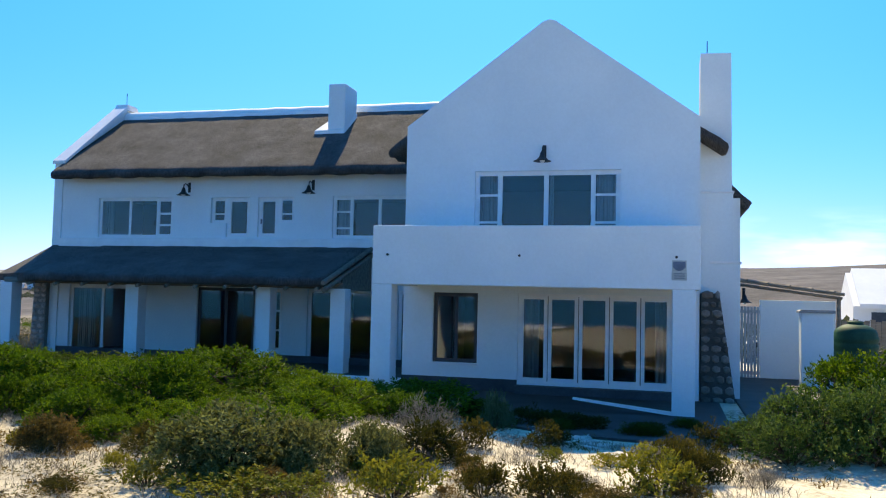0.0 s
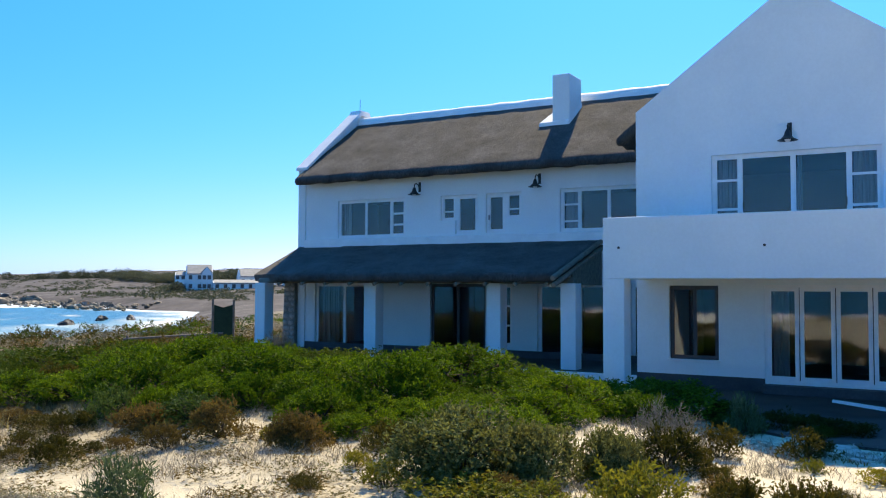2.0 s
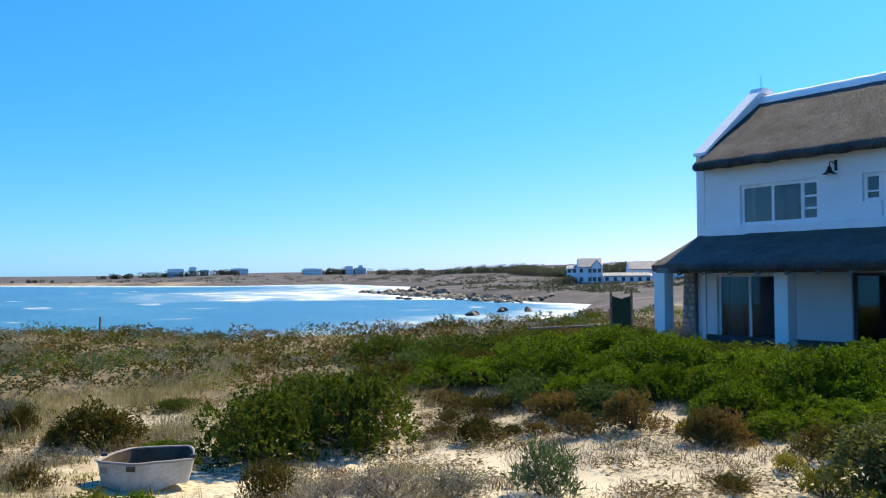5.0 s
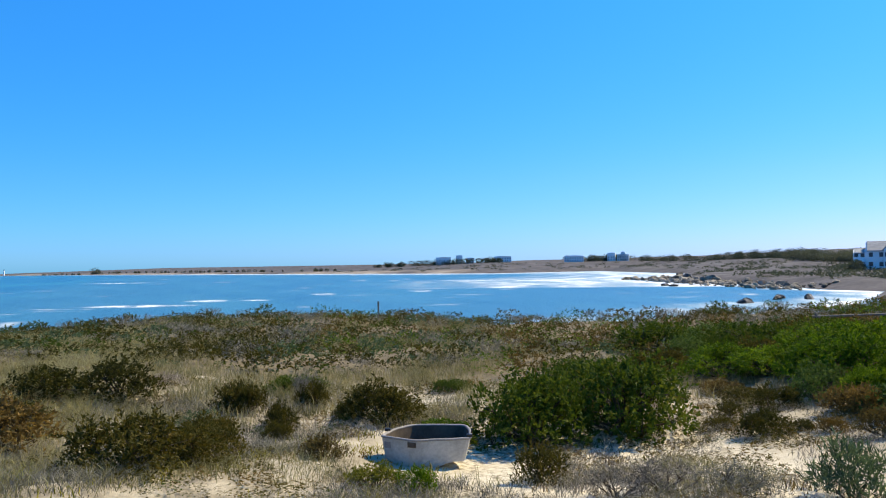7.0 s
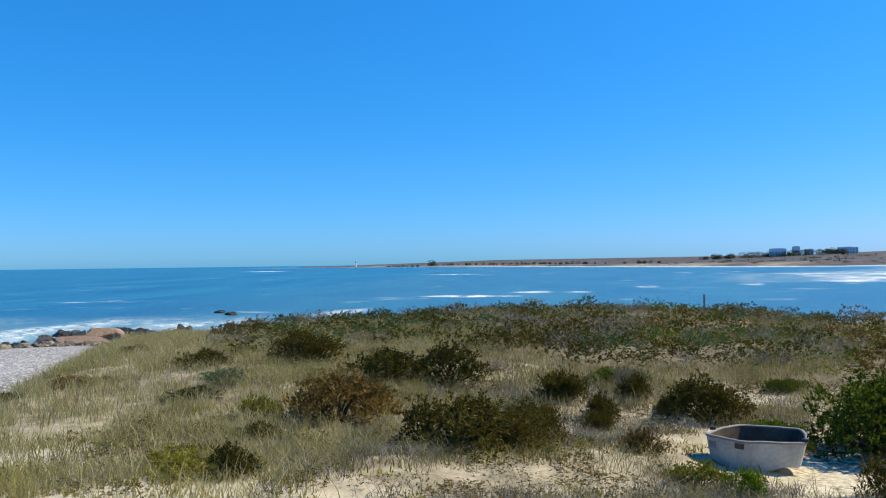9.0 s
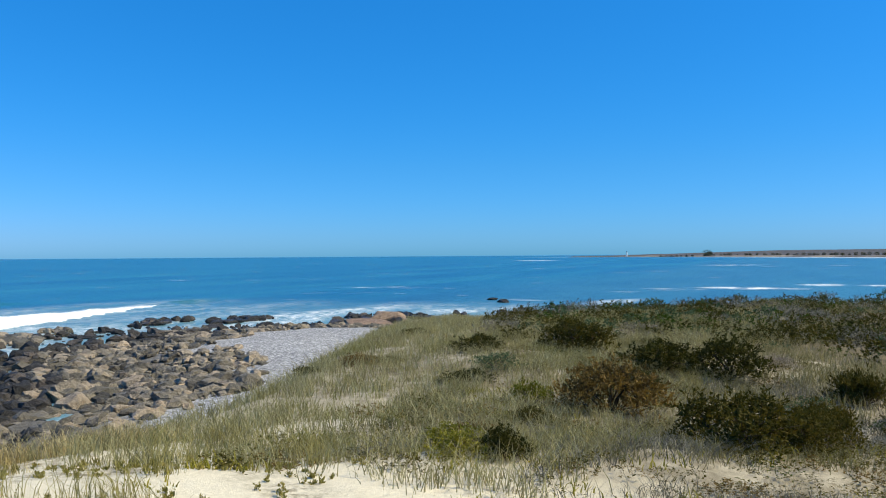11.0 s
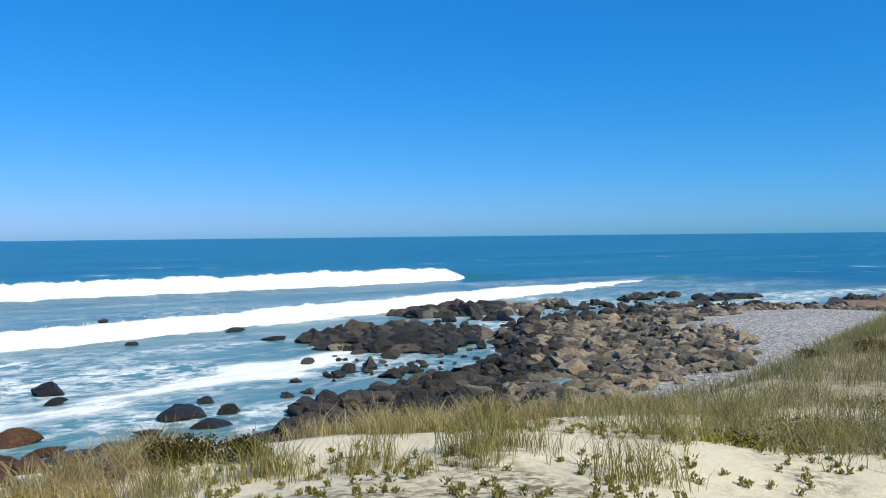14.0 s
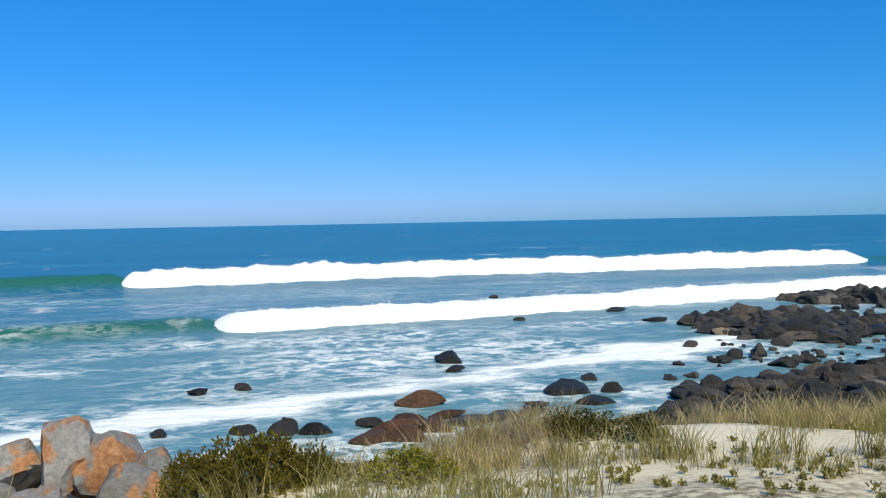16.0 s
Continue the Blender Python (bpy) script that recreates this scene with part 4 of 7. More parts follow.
for x0, x1 in ((-21.02, -20.25), (-16.36, -15.93), (-11.90, -11.49), (-9.54, -9.0)):
    p = bmesh.new()
    box(p, x0, 23.5, 2.6, x0 + 0.46, 23.96, 5.66, 0.015)
    hpart("veranda_pillar", p, plaster, "square white plaster pillar")

# floors, ceilings and partitions, coloured dark for the gloom behind the panes
hpart("upper_floor", boxes((-21.24, LY + 0.3, 5.95, 0.42, 34.0, 6.15), (-6.67, GY + 0.35, 5.95, 0.42, LY + 0.3, 6.15)), dimmed_room_wall)
hpart("ground_floor", boxes((-21.24, LY + 0.3, FLOOR - 0.3, 0.42, 34.0, FLOOR - 0.02), (-6.67, GY + 0.35, FLOOR - 0.3, 0.42, LY + 0.3, FLOOR - 0.02)), dimmed_room_wall)
hpart("upper_ceiling", boxes((-21.24, LY + 0.3, 9.05, 0.42, 34.0, 9.15), (-6.67, GY + 0.35, 9.05, 0.42, LY + 0.3, 9.15)), dimmed_room_wall)
hpart("partition", boxes((-6.67, 28.4, FLOOR, 0.42, 28.5, 9.05), (-21.24, 31.5, FLOOR, -6.67, 31.6, 9.05), (-16.6, LY + 0.3, FLOOR, -16.5, 31.5, 9.05), (-11.9, LY + 0.3, FLOOR, -11.8, 31.5, 9.05), (-6.75, LY + 0.3, FLOOR, -6.67, 31.5, 9.05)), dimmed_room_wall)

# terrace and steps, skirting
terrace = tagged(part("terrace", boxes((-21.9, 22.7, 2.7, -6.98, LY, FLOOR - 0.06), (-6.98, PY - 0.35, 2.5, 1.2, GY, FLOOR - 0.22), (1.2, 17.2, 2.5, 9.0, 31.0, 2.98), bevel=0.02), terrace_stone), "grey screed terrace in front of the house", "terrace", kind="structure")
tagged(part("terrace_edge", boxes((-12.6, 22.48, 3.0, -6.98, 22.72, 3.26), bevel=0.01), plaster_trim), "pale cement edging along the veranda terrace", "edging", kind="structure")
# dark slab over the sand, deepening the gable's shadow by its colour
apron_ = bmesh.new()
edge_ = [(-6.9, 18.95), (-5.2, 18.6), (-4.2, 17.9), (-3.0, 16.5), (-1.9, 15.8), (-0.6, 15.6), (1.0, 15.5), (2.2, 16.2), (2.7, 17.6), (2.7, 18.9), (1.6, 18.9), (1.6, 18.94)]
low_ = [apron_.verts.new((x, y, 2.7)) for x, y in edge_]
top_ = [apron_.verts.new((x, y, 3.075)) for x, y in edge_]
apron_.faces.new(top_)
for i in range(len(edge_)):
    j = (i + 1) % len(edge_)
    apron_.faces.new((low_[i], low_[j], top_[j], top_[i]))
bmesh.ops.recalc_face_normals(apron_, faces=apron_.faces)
tagged(part("shadow_apron", apron_, terrace_stone), "slate apron before the gable, coloured dark for its shadow", "paving", kind="structure")
wedge = bmesh.new()
prism(wedge, [(-2.05, 3.30), (0.06, 3.06), (0.06, 3.13), (-2.05, 3.34)], PY - 0.02, PY + 0.16)
hpart("ramp_edge", wedge, plaster_trim)
hpart("skirting", boxes((-21.24, LY - 0.03, FLOOR - 0.06, -7.0, LY, FLOOR + 0.16), (-6.97, GY - 0.03, FLOOR - 0.22, -3.83, GY, FLOOR + 0.10), (-3.83, GY - 0.34, FLOOR - 0.22, 0.4, GY, FLOOR - 0.02)), grey_step, "dark painted plinth")


# ---- windows and doors of the house ----
def glazed(name, hole, y, columns, mat=white_frame, depth=0.07, edge=0.06, label="", curtain=(), handles=(), gap=0.0):
    """A glazed unit in an opening: columns of (x0, x1, [transom heights], edge). Each leaf has its frame and panes."""
    x0, x1, z0, z1 = hole
    root = new(name)
    root.parent = house
    root.location = HOUSE_SHIFT @ Vector(((x0 + x1) / 2, y, z0))
    tagged(root, label)
    inv = Matrix.Translation((-(x0 + x1) / 2, -y, -z0))

    def add(n, bm, mat_, lab=""):
        bm.transform(inv)
        return part(n, bm, mat_, root, lab)

    add("frame", boxes((x0, y, z0, x0 + edge, y + depth, z1), (x1 - edge, y, z0, x1, y + depth, z1), (x0 + edge, y, z1 - edge, x1 - edge, y + depth, z1), (x0 + edge, y, z0, x1 - edge, y + depth, z0 + edge)), mat)
    for cx0, cx1, bars, e in columns:
        a, b = max(cx0 + gap, x0 + edge), min(cx1 - gap, x1 - edge)
        c, d = z0 + edge, z1 - edge
        rows = [(a, y - 0.012, c, a + e, y + depth - 0.02, d), (b - e, y - 0.012, c, b, y + depth - 0.02, d), (a + e, y - 0.012, d - e, b - e, y + depth - 0.02, d), (a + e, y - 0.012, c, b - e, y + depth - 0.02, c + e)]
        rows += [(a + e, y - 0.012, z - e / 2, b - e, y + depth - 0.02, z + e / 2) for z in bars]
        add("sash", boxes(*rows), mat)
        cuts = [c + e, *sorted(bars), d - e]
        for lo, hi in zip(cuts, cuts[1:]):
            p = add("pane", boxes((a + e * 0.8, y + 0.020, lo, b - e * 0.8, y + 0.026, hi)), glass)
            p.visible_shadow = False
    for cx0, cx1 in curtain:
        bm = bmesh.new()
        n = max(10, int((cx1 - cx0) / 0.02))
        prev = None
        for i in range(n + 1):
            x = cx0 + (cx1 - cx0) * i / n
            yy = y + 0.22 + 0.035 * math.sin(x * 52) + 0.015 * math.sin(x * 131)
            cur = (bm.verts.new((x, yy, z0 + 0.04)), bm.verts.new((x, yy, z1 - 0.05)))
            if prev:
                bm.faces.new((prev[0], cur[0], cur[1], prev[1]))
            prev = cur
        bmesh.ops.solidify(bm, geom=bm.faces, thickness=0.006)
        add("curtain", bm, curtain_cloth, "hanging pale curtain")
    for hx, hz in handles:
        add("handle", boxes((hx - 0.015, y - 0.05, hz - 0.09, hx + 0.015, y - 0.012, hz + 0.09), bevel=0.005), black_iron)
    return root


def sill(x0, x1, z, y):
    hpart("window_sill", boxes((x0 - 0.05, y - 0.06, z - 0.06, x1 + 0.05, y, z), bevel=0.01), plaster_trim)


gy, ly = GY + 0.10, LY + 0.10
glazed("balcony_door", UP_GABLE, gy, [(-5.05, -4.38, [7.50, 8.22], 0.06), (-4.38, -3.15, [], 0.06), (-3.15, -1.93, [], 0.06), (-1.93, -1.23, [7.50, 8.22], 0.06)], label="white framed sliding balcony door with casement sides", curtain=[(-4.95, -4.45), (-1.85, -1.3), (-3.1, -2.98)], handles=[(-4.3, 7.6), (-1.99, 7.6)])
fx = [-3.83, -3.05, -2.26, -1.48, -0.70, 0.09]
glazed("folding_door", FOLD, gy - 0.05, [(a, b, [], 0.09) for a, b in zip(fx, fx[1:])], label="white framed five-leaf folding glass door", curtain=[(-3.7, -3.3), (-0.35, 0.02)], gap=0.012)
glazed("ground_floor_window", LOW_WIN, gy, [(-6.13, -5.50, [], 0.04), (-5.50, -4.91, [], 0.04)], dark_frame, label="dark framed ground floor window")
sill(-6.13, -4.91, 3.76, GY)
glazed("sliding_window", W1, ly, [(-19.73, -18.48, [], 0.05), (-18.48, -17.38, [], 0.05), (-17.38, -16.73, [7.78, 8.18], 0.07)], label="upper sliding window with a narrow casement", curtain=[(-19.62, -19.25)], handles=[(-17.5, 7.85)])
glazed("casement_window", W2A, ly, [(-15.27, -14.68, [8.16], 0.05)], label="small white casement window")
glazed("upper_door", W2B, ly, [(-14.68, -13.80, [], 0.08)], label="white framed glazed upper door", handles=[(-13.95, 7.9)])
glazed("upper_door", W2C, ly, [(-13.50, -12.76, [], 0.08)], label="white framed glazed upper door", handles=[(-13.4, 7.9)])
glazed("casement_window", W2D, ly, [(-12.76, -12.17, [8.16], 0.05)], label="small white casement window")
glazed("sliding_window", W3, ly, [(-10.80, -10.14, [7.68, 8.22], 0.06), (-10.14, -9.17, [], 0.05), (-9.17, -7.35, [], 0.05)], label="wide upper sliding window with a casement", curtain=[(-10.7, -10.2)], handles=[(-10.05, 7.8)])
glazed("sliding_door", D1, ly, [(-20.78, -19.45, [], 0.05), (-19.45, -18.10, [], 0.05)], label="glazed sliding door half drawn with pale curtains", curtain=[(-20.6, -19.9), (-19.75, -19.5)])
glazed("slit_window", D1B, ly, [(-17.98, -17.70, [4.35, 5.0], 0.04)], label="narrow three-pane window")
glazed("double_door", D2, ly, [(-15.68, -14.60, [], 0.05), (-14.60, -13.50, [], 0.05)], dark_frame, label="dark glazed double door")
glazed("casement_window", D2B, ly, [(-13.05, -12.50, [4.25, 4.9], 0.06)], label="three-pane casement window")
glazed("sliding_door", D3, ly, [(-11.60, -10.15, [], 0.06), (-10.15, -8.75, [], 0.06)], label="white framed sliding door")
glazed("sliding_door", D4, ly, [(-8.45, -7.60, [], 0.06)], label="white framed glazed door")


# ---- wall lamps ----
def wall_lamp(x, y, z):
    """Swan-neck barn lamp: back plate, bent arm, bell shade and a bulb guard."""
    root = thing("wall_lamp", "black swan-neck wall lamp with bell shade", "lamp", "lamps on the house wall", at=(x, y, z))
    part("back_plate", boxes((-0.05, -0.02, 0.05, 0.05, 0, 0.40), bevel=0.008), black_iron, root)
    arm = bmesh.new()
    pts = [(0, -0.02, 0.18), (0, -0.14, 0.30), (0, -0.27, 0.33), (0, -0.36, 0.27), (0, -0.38, 0.16)]
    for p, q in zip(pts, pts[1:]):
        rod(arm, p, q, 0.018)
    part("arm", arm, black_iron, root)
    sh = bmesh.new()
    prof = [(0.03, 0.18), (0.06, 0.12), (0.08, 0.04), (0.15, -0.04), (0.235, -0.08), (0.225, -0.085), (0.13, -0.05), (0.06, 0.03)]
    rings = [[sh.verts.new((math.cos(a) * r, -0.38 + math.sin(a) * r, h)) for a in [2 * math.pi * k / 20 for k in range(20)]] for r, h in prof]
    for u, v in zip(rings, rings[1:]):
        for k in range(20):
            sh.faces.new((u[k], u[(k + 1) % 20], v[(k + 1) % 20], v[k]))
    part("shade", sh, black_iron, root, smooth=True)
    bl = bmesh.new()
    bmesh.ops.create_uvsphere(bl, u_segments=12, v_segments=8, radius=0.07, matrix=Matrix.Translation((0, -0.38, -0.06)))
    part("bulb", bl, plaster_trim, root, "unlit white bulb", True)
    return root


for x, y, z in ((-3.2, GY, 9.12), (-16.12, LY, 8.85), (-11.50, LY, 8.88), (2.35, 29.9, 5.6)):
    wall_lamp(x, y, z)

# notice plate on the balcony wall
plate = thing("notice_plate", "pale notice plate with a blue shield on the balcony wall", "sign", at=(0.2, PY, 5.94))
part("plate", boxes((-0.16, -0.012, 0.02, 0.16, -0.001, 0.20), bevel=0.002), sign_paint, plate)
shd = bmesh.new()
prism(shd, [(-0.13, 0.42), (-0.13, 0.30), (-0.07, 0.24), (0, 0.22), (0.07, 0.24), (0.13, 0.30), (0.13, 0.42)], -0.014, -0.001)
part("shield", shd, sign_blue, plate)
part("backing", boxes((-0.15, -0.008, 0.205, 0.15, -0.0005, 0.45)), sign_paint, plate)
for k in range(3):
    part("bar", boxes((-0.11, -0.016, 0.06 + k * 0.045, 0.11, -0.0125, 0.08 + k * 0.045)), sign_blue, plate)


# ---- stone buttresses ----
def buttress(name, base, top, depth, at, label, seed, face=None, bond=None):
    """A battered stone pier of single stones set in mortar; base and top are (x0, x1) at the foot and head."""
    rnd = random.Random(seed)
    (a0, a1), (b0, b1), h = base, top, 2.75
    root = thing(name, label, "buttress", at=at)
    core = bmesh.new()
    prism(core, [(a0, 0), (a1, 0), (b1, h), (b0, h)], 0.05, depth)
    part("core", core, bond or mortar, root)
    z = 0.02
    while z < h - 0.05:
        rh = rnd.uniform(0.15, 0.26)
        k = z / h
        x, xe = a0 + (b0 - a0) * k, a1 + (b1 - a1) * k
        while x < xe - 0.05:
            w = min(rnd.uniform(0.16, 0.34), xe - x)
            bm = bmesh.new()
            bmesh.ops.create_icosphere(bm, subdivisions=1, radius=0.5)
            for v in bm.verts:
                v.co *= 1 + rnd.uniform(-0.18, 0.12)
                v.co = Vector((max(-0.4, min(0.4, v.co.x)), v.co.y, max(-0.4, min(0.4, v.co.z))))
            bm.transform(Matrix.Translation((x + w / 2, 0.06, z + rh / 2)) @ Matrix.Diagonal((w * 1.12, 0.16, rh * 1.12, 1)))
            part("stone", bm, face or wall_stone, root)
            x += w + 0.02
        z += rh + 0.02
    return root


buttress("stone_buttress", (0.76, 1.60), (0.76, 1.20), 0.8, (0, 22.5, 2.98), "battered stone pier beside the tall chimney", 3)
buttress("stone_buttress", (0, 0.62), (0.12, 0.62), 0.6, (-22.2, 26.3, 2.95), "rough stone pier at the veranda end, coloured pale as if sunlit", 5, sunlit_stone, pale_mortar)


# ---- the yard beside the house ----
yard_wall = part("yard_wall", boxes((2.87, 30.0, 2.9, 5.15, 30.25, 5.62), bevel=0.015), plaster)
tagged(yard_wall, "plain white yard wall beside the house", "wall", kind="structure")
gate = thing("slatted_gate", "pale grey slatted yard gate, closed", "gate", at=(2.25, 30.05, 2.98))
for k in range(6):
    part("slat", boxes((0.02 + k * 0.1, 0, 0.05, 0.10 + k * 0.1, 0.03, 2.42), bevel=0.004), gate_paint, gate)
part("top_rail", boxes((0, 0.03, 2.2, 0.62, 0.07, 2.3)), gate_paint, gate)
part("bottom_rail", boxes((0, 0.03, 0.2, 0.62, 0.07, 0.3)), gate_paint, gate)
part("handle", boxes((0.5, -0.04, 1.1, 0.54, 0, 1.25), bevel=0.005), black_iron, gate)
pier = thing("yard_pier", "white yard pier with a dark capping", "pier", at=(3.71, 27.0, 2.9))
part("shaft", boxes((0.0, 0, 0, 0.87, 0.5, 2.36), bevel=0.012), plaster, pier)
cap = bmesh.new()
prism(cap, [(-0.06, 2.36), (0.93, 2.36), (0.93, 2.41), (0.88, 2.45), (0.0, 2.45), (-0.06, 2.41)], -0.06, 0.56)
part("cap", cap, tile_grey, pier)


def lathe(profile, seg=40):
    bm = bmesh.new()
    rings = [[bm.verts.new((math.cos(a) * r, math.sin(a) * r, h)) for a in [2 * math.pi * k / seg for k in range(seg)]] for r, h in profile]
    for u, v in zip(rings, rings[1:]):
        for k in range(seg):
            bm.faces.new((u[k], u[(k + 1) % seg], v[(k + 1) % seg], v[k]))
    bm.faces.new(rings[0][::-1])
    bm.faces.new(rings[-1])
    bmesh.ops.recalc_face_normals(bm, faces=bm.faces)
    return bm


tank = thing("water_tank", "dark green ribbed plastic water tank", "tank", at=(5.35, 28.0, 2.62))
prof = [(0.60, 0.0)]
for k in range(8):
    z = 0.12 + k * 0.24
    prof += [(0.60, z), (0.63, z + 0.05), (0.63, z + 0.15), (0.60, z + 0.2)]
prof += [(0.60, 2.05), (0.55, 2.18), (0.35, 2.30), (0.20, 2.34)]
part("body", lathe(prof), tank_green, tank, smooth=True)
part("lid", lathe([(0.22, 2.33), (0.22, 2.40), (0.18, 2.43), (0.05, 2.44)]), tank_green, tank, "pale green screw lid")
pergola = thing("pole_pergola", "weathered pole pergola over the yard gate", "pergola", at=(2.1, 29.4, 2.98))
for dy, dz in ((0.0, 0.0), (0.35, -0.12), (0.7, 0.05)):
    part("beam", rod(bmesh.new(), (-0.1, dy, 3.27 + dz), (3.2, dy, 2.86 + dz), 0.055), timber, pergola)
for k in range(5):
    x = 0.3 + k * 0.65
    part("cross_pole", rod(bmesh.new(), (x, -0.15, 3.30 - x * 0.125), (x, 0.95, 3.33 - x * 0.125), 0.035), timber, pergola)
for x in (0.05, 3.1):
    part("post", rod(bmesh.new(), (x, 0.35, 0), (x, 0.35, 3.2 - x * 0.13), 0.06), timber, pergola)

# ---- the dinghy on the sand ----
boat = thing("dinghy", "chalky white old dinghy stranded on the sand", "boat")
boat.matrix_world = pose(-12.98, 4.04, ground_at(-12.95, 4.1) - 0.06, 3, 1, 72.6)
RIM = [(-0.66, -0.26), (-0.16, -0.50), (0.62, -0.36), (0.64, 0.10), (0.58, 0.44), (-0.20, 0.46), (-0.46, 0.20)]  # x to the right, y away


def rounded(outline, shrink, n=56):
    """An outline resampled to n points, drawn in by shrink, its corners a little rounded."""
    pts = [Vector((x, y)) for x, y in outline]
    lens = [(pts[(i + 1) % len(pts)] - p).length for i, p in enumerate(pts)]
    total, out = sum(lens), []
    for k in range(n):
        d = total * k / n
        i = 0
        while d > lens[i]:
            d -= lens[i]
            i += 1
        out.append(pts[i].lerp(pts[(i + 1) % len(pts)], d / lens[i]))
    for _ in range(2):
        out = [(out[i - 1] + out[i] * 2 + out[(i + 1) % n]) / 4 for i in range(n)]
    mid = sum(out, Vector((0, 0))) / n
    return [p - (p - mid).normalized() * shrink for p in out]


def hull(inset, floor_):
    """The shell from its rim down to a shallow vee along the keel."""
    bm = bmesh.new()
    rings = []
    rim = rounded(RIM, inset)
    for k in range(10):
        ring = []
        for p in rim:
            low_z = floor_ + 0.03 + 0.15 * min(1.0, abs(p.x + 0.10) / 0.5)
            if k < 6:  # the sides, nearly upright
                w, z = 1 - 0.10 * k / 5, 0.50 + (low_z - 0.50) * k / 5
            else:  # the bottom, a shallow vee
                w = 0.90 * (1 - 0.22 * (k - 5))
                z = low_z + (floor_ - low_z) * ((k - 5) / 4) ** 1.4
            q = Vector((-0.10 + (p.x + 0.10) * w, -0.02 + (p.y + 0.02) * w))
            ring.append(bm.verts.new((q.x, q.y, z + 0.012 * noise.noise(Vector((p.x * 3, p.y * 3, k * 0.4))) * (k > 0))))
        rings.append(ring)
    n = len(rim)
    for a, b in zip(rings, rings[1:]):
        for i in range(n):
            bm.faces.new((a[i], a[(i + 1) % n], b[(i + 1) % n], b[i]))
    keel = bm.verts.new((-0.10, -0.02, floor_ - 0.01))
    for i in range(n):
        bm.faces.new((rings[-1][i], rings[-1][(i + 1) % n], keel))
    bmesh.ops.recalc_face_normals(bm, faces=bm.faces)
    return bm


shell_ = part("hull", hull(0.0, 0.0), boat_paint, boat, "dented off-white hull", True)
shell_.data.set_sharp_from_angle(angle=radians(14))
inner = hull(0.035, 0.05)
bmesh.ops.reverse_faces(inner, faces=inner.faces)
part("inside", inner, boat_inside, boat, "grimy brown inner hull", True)
gun = bmesh.new()
line = rounded(RIM, 0.012)
rings = []
for i, p in enumerate(line):
    along_ = (line[(i + 1) % len(line)] - line[i - 1]).normalized()
    out_ = Vector((along_.y, -along_.x, 0))
    wob = 0.008 * noise.noise(Vector((p.x * 5, p.y * 5, 2.0)))
    rings.append([gun.verts.new(Vector((p.x, p.y, 0.505 + wob)) + out_ * 0.026 * math.cos(a) + Vector((0, 0, 0.018 * math.sin(a)))) for a in [2 * math.pi * j / 8 for j in range(8)]])
for i in range(len(rings)):
    u_, v_ = rings[i], rings[(i + 1) % len(rings)]
    for j in range(8):
        gun.faces.new((u_[j], u_[(j + 1) % 8], v_[(j + 1) % 8], v_[j]))
bmesh.ops.recalc_face_normals(gun, faces=gun.faces)
part("gunwale", gun, bare_patch, boat, "worn grey rounded rim", True)
part("thwart", boxes((0.04, -0.30, 0.24, 0.24, 0.34, 0.265), bevel=0.008), boat_inside, boat, "bare plank seat")
part("breasthook", boxes((-0.36, -0.20, 0.24, -0.24, 0.14, 0.262), bevel=0.006), boat_inside, boat, "bare corner board")
for x, y in ((-0.56, 0.02), (0.60, -0.30)):
    lock = bmesh.new()
    box(lock, x - 0.04, y - 0.03, 0.515, x + 0.04, y + 0.03, 0.555, 0.006)
    rod(lock, (x - 0.025, y, 0.57), (x - 0.035, y, 0.63), 0.01)
    rod(lock, (x + 0.025, y, 0.57), (x + 0.035, y, 0.63), 0.01)
    part("rowlock", lock, black_iron, boat)
scar = boxes((-0.05, -0.012, -0.045, 0.05, 0.012, 0.045), bevel=0.004)
scar.transform(Matrix.Translation((-0.54, -0.297, 0.40)) @ Matrix.Rotation(radians(-25.6), 4, "Z"))
part("patch", scar, bare_patch, boat, "bare scraped patch")
scar = boxes((-0.06, -0.012, -0.035, 0.06, 0.012, 0.035), bevel=0.004)
scar.transform(Matrix.Translation((-0.20, -0.473, 0.44)) @ Matrix.Rotation(radians(-16), 4, "Z"))
part("chip", scar, boat_inside, boat, "broken dark chip under the rim")

# ---- net screen by the veranda end ----
screen = thing("net_screen", "dark green shade net between two posts", "screen", at=(-25.4, 26.5, ground_at(-25.4, 26.5) - 0.05))
for x, y in ((-0.32, -0.26), (0.30, 0.28)):
    part("post", rod(bmesh.new(), (x, y, 0), (x, y, 2.05), 0.05), timber, screen)
nt_ = bmesh.new()
v = [nt_.verts.new(p) for p in ((-0.32, -0.26, 0.3), (0.30, 0.28, 0.3), (0.30, 0.28, 1.85), (0.0, 0.0, 1.72), (-0.32, -0.26, 1.85))]
nt_.faces.new(v)
bmesh.ops.solidify(nt_, geom=nt_.faces, thickness=0.012)
part("net", nt_, net_green, screen)
rail = thing("pole_rail", "low weathered pole rail on short posts", "rail", at=(-27.0, 25.0, ground_at(-27, 25) + 0.35))
part("pole", rod(bmesh.new(), (-1.2, -1.1, 0.15), (1.6, 1.5, 0.35), 0.05), timber, rail)
for x, y in ((-1.1, -1.0), (1.4, 1.3)):
    part("post", rod(bmesh.new(), (x, y, -0.7), (x, y, 0.3), 0.05), timber, rail)
stake = part("stake", rod(bmesh.new(), (0, 0, -0.1), (0.03, 0, 0.95), 0.04), timber)
stake.location = (-39.4, 9.6, ground_at(-39.4, 9.6))
tagged(stake, "thin weathered stake on the dune", "stake")

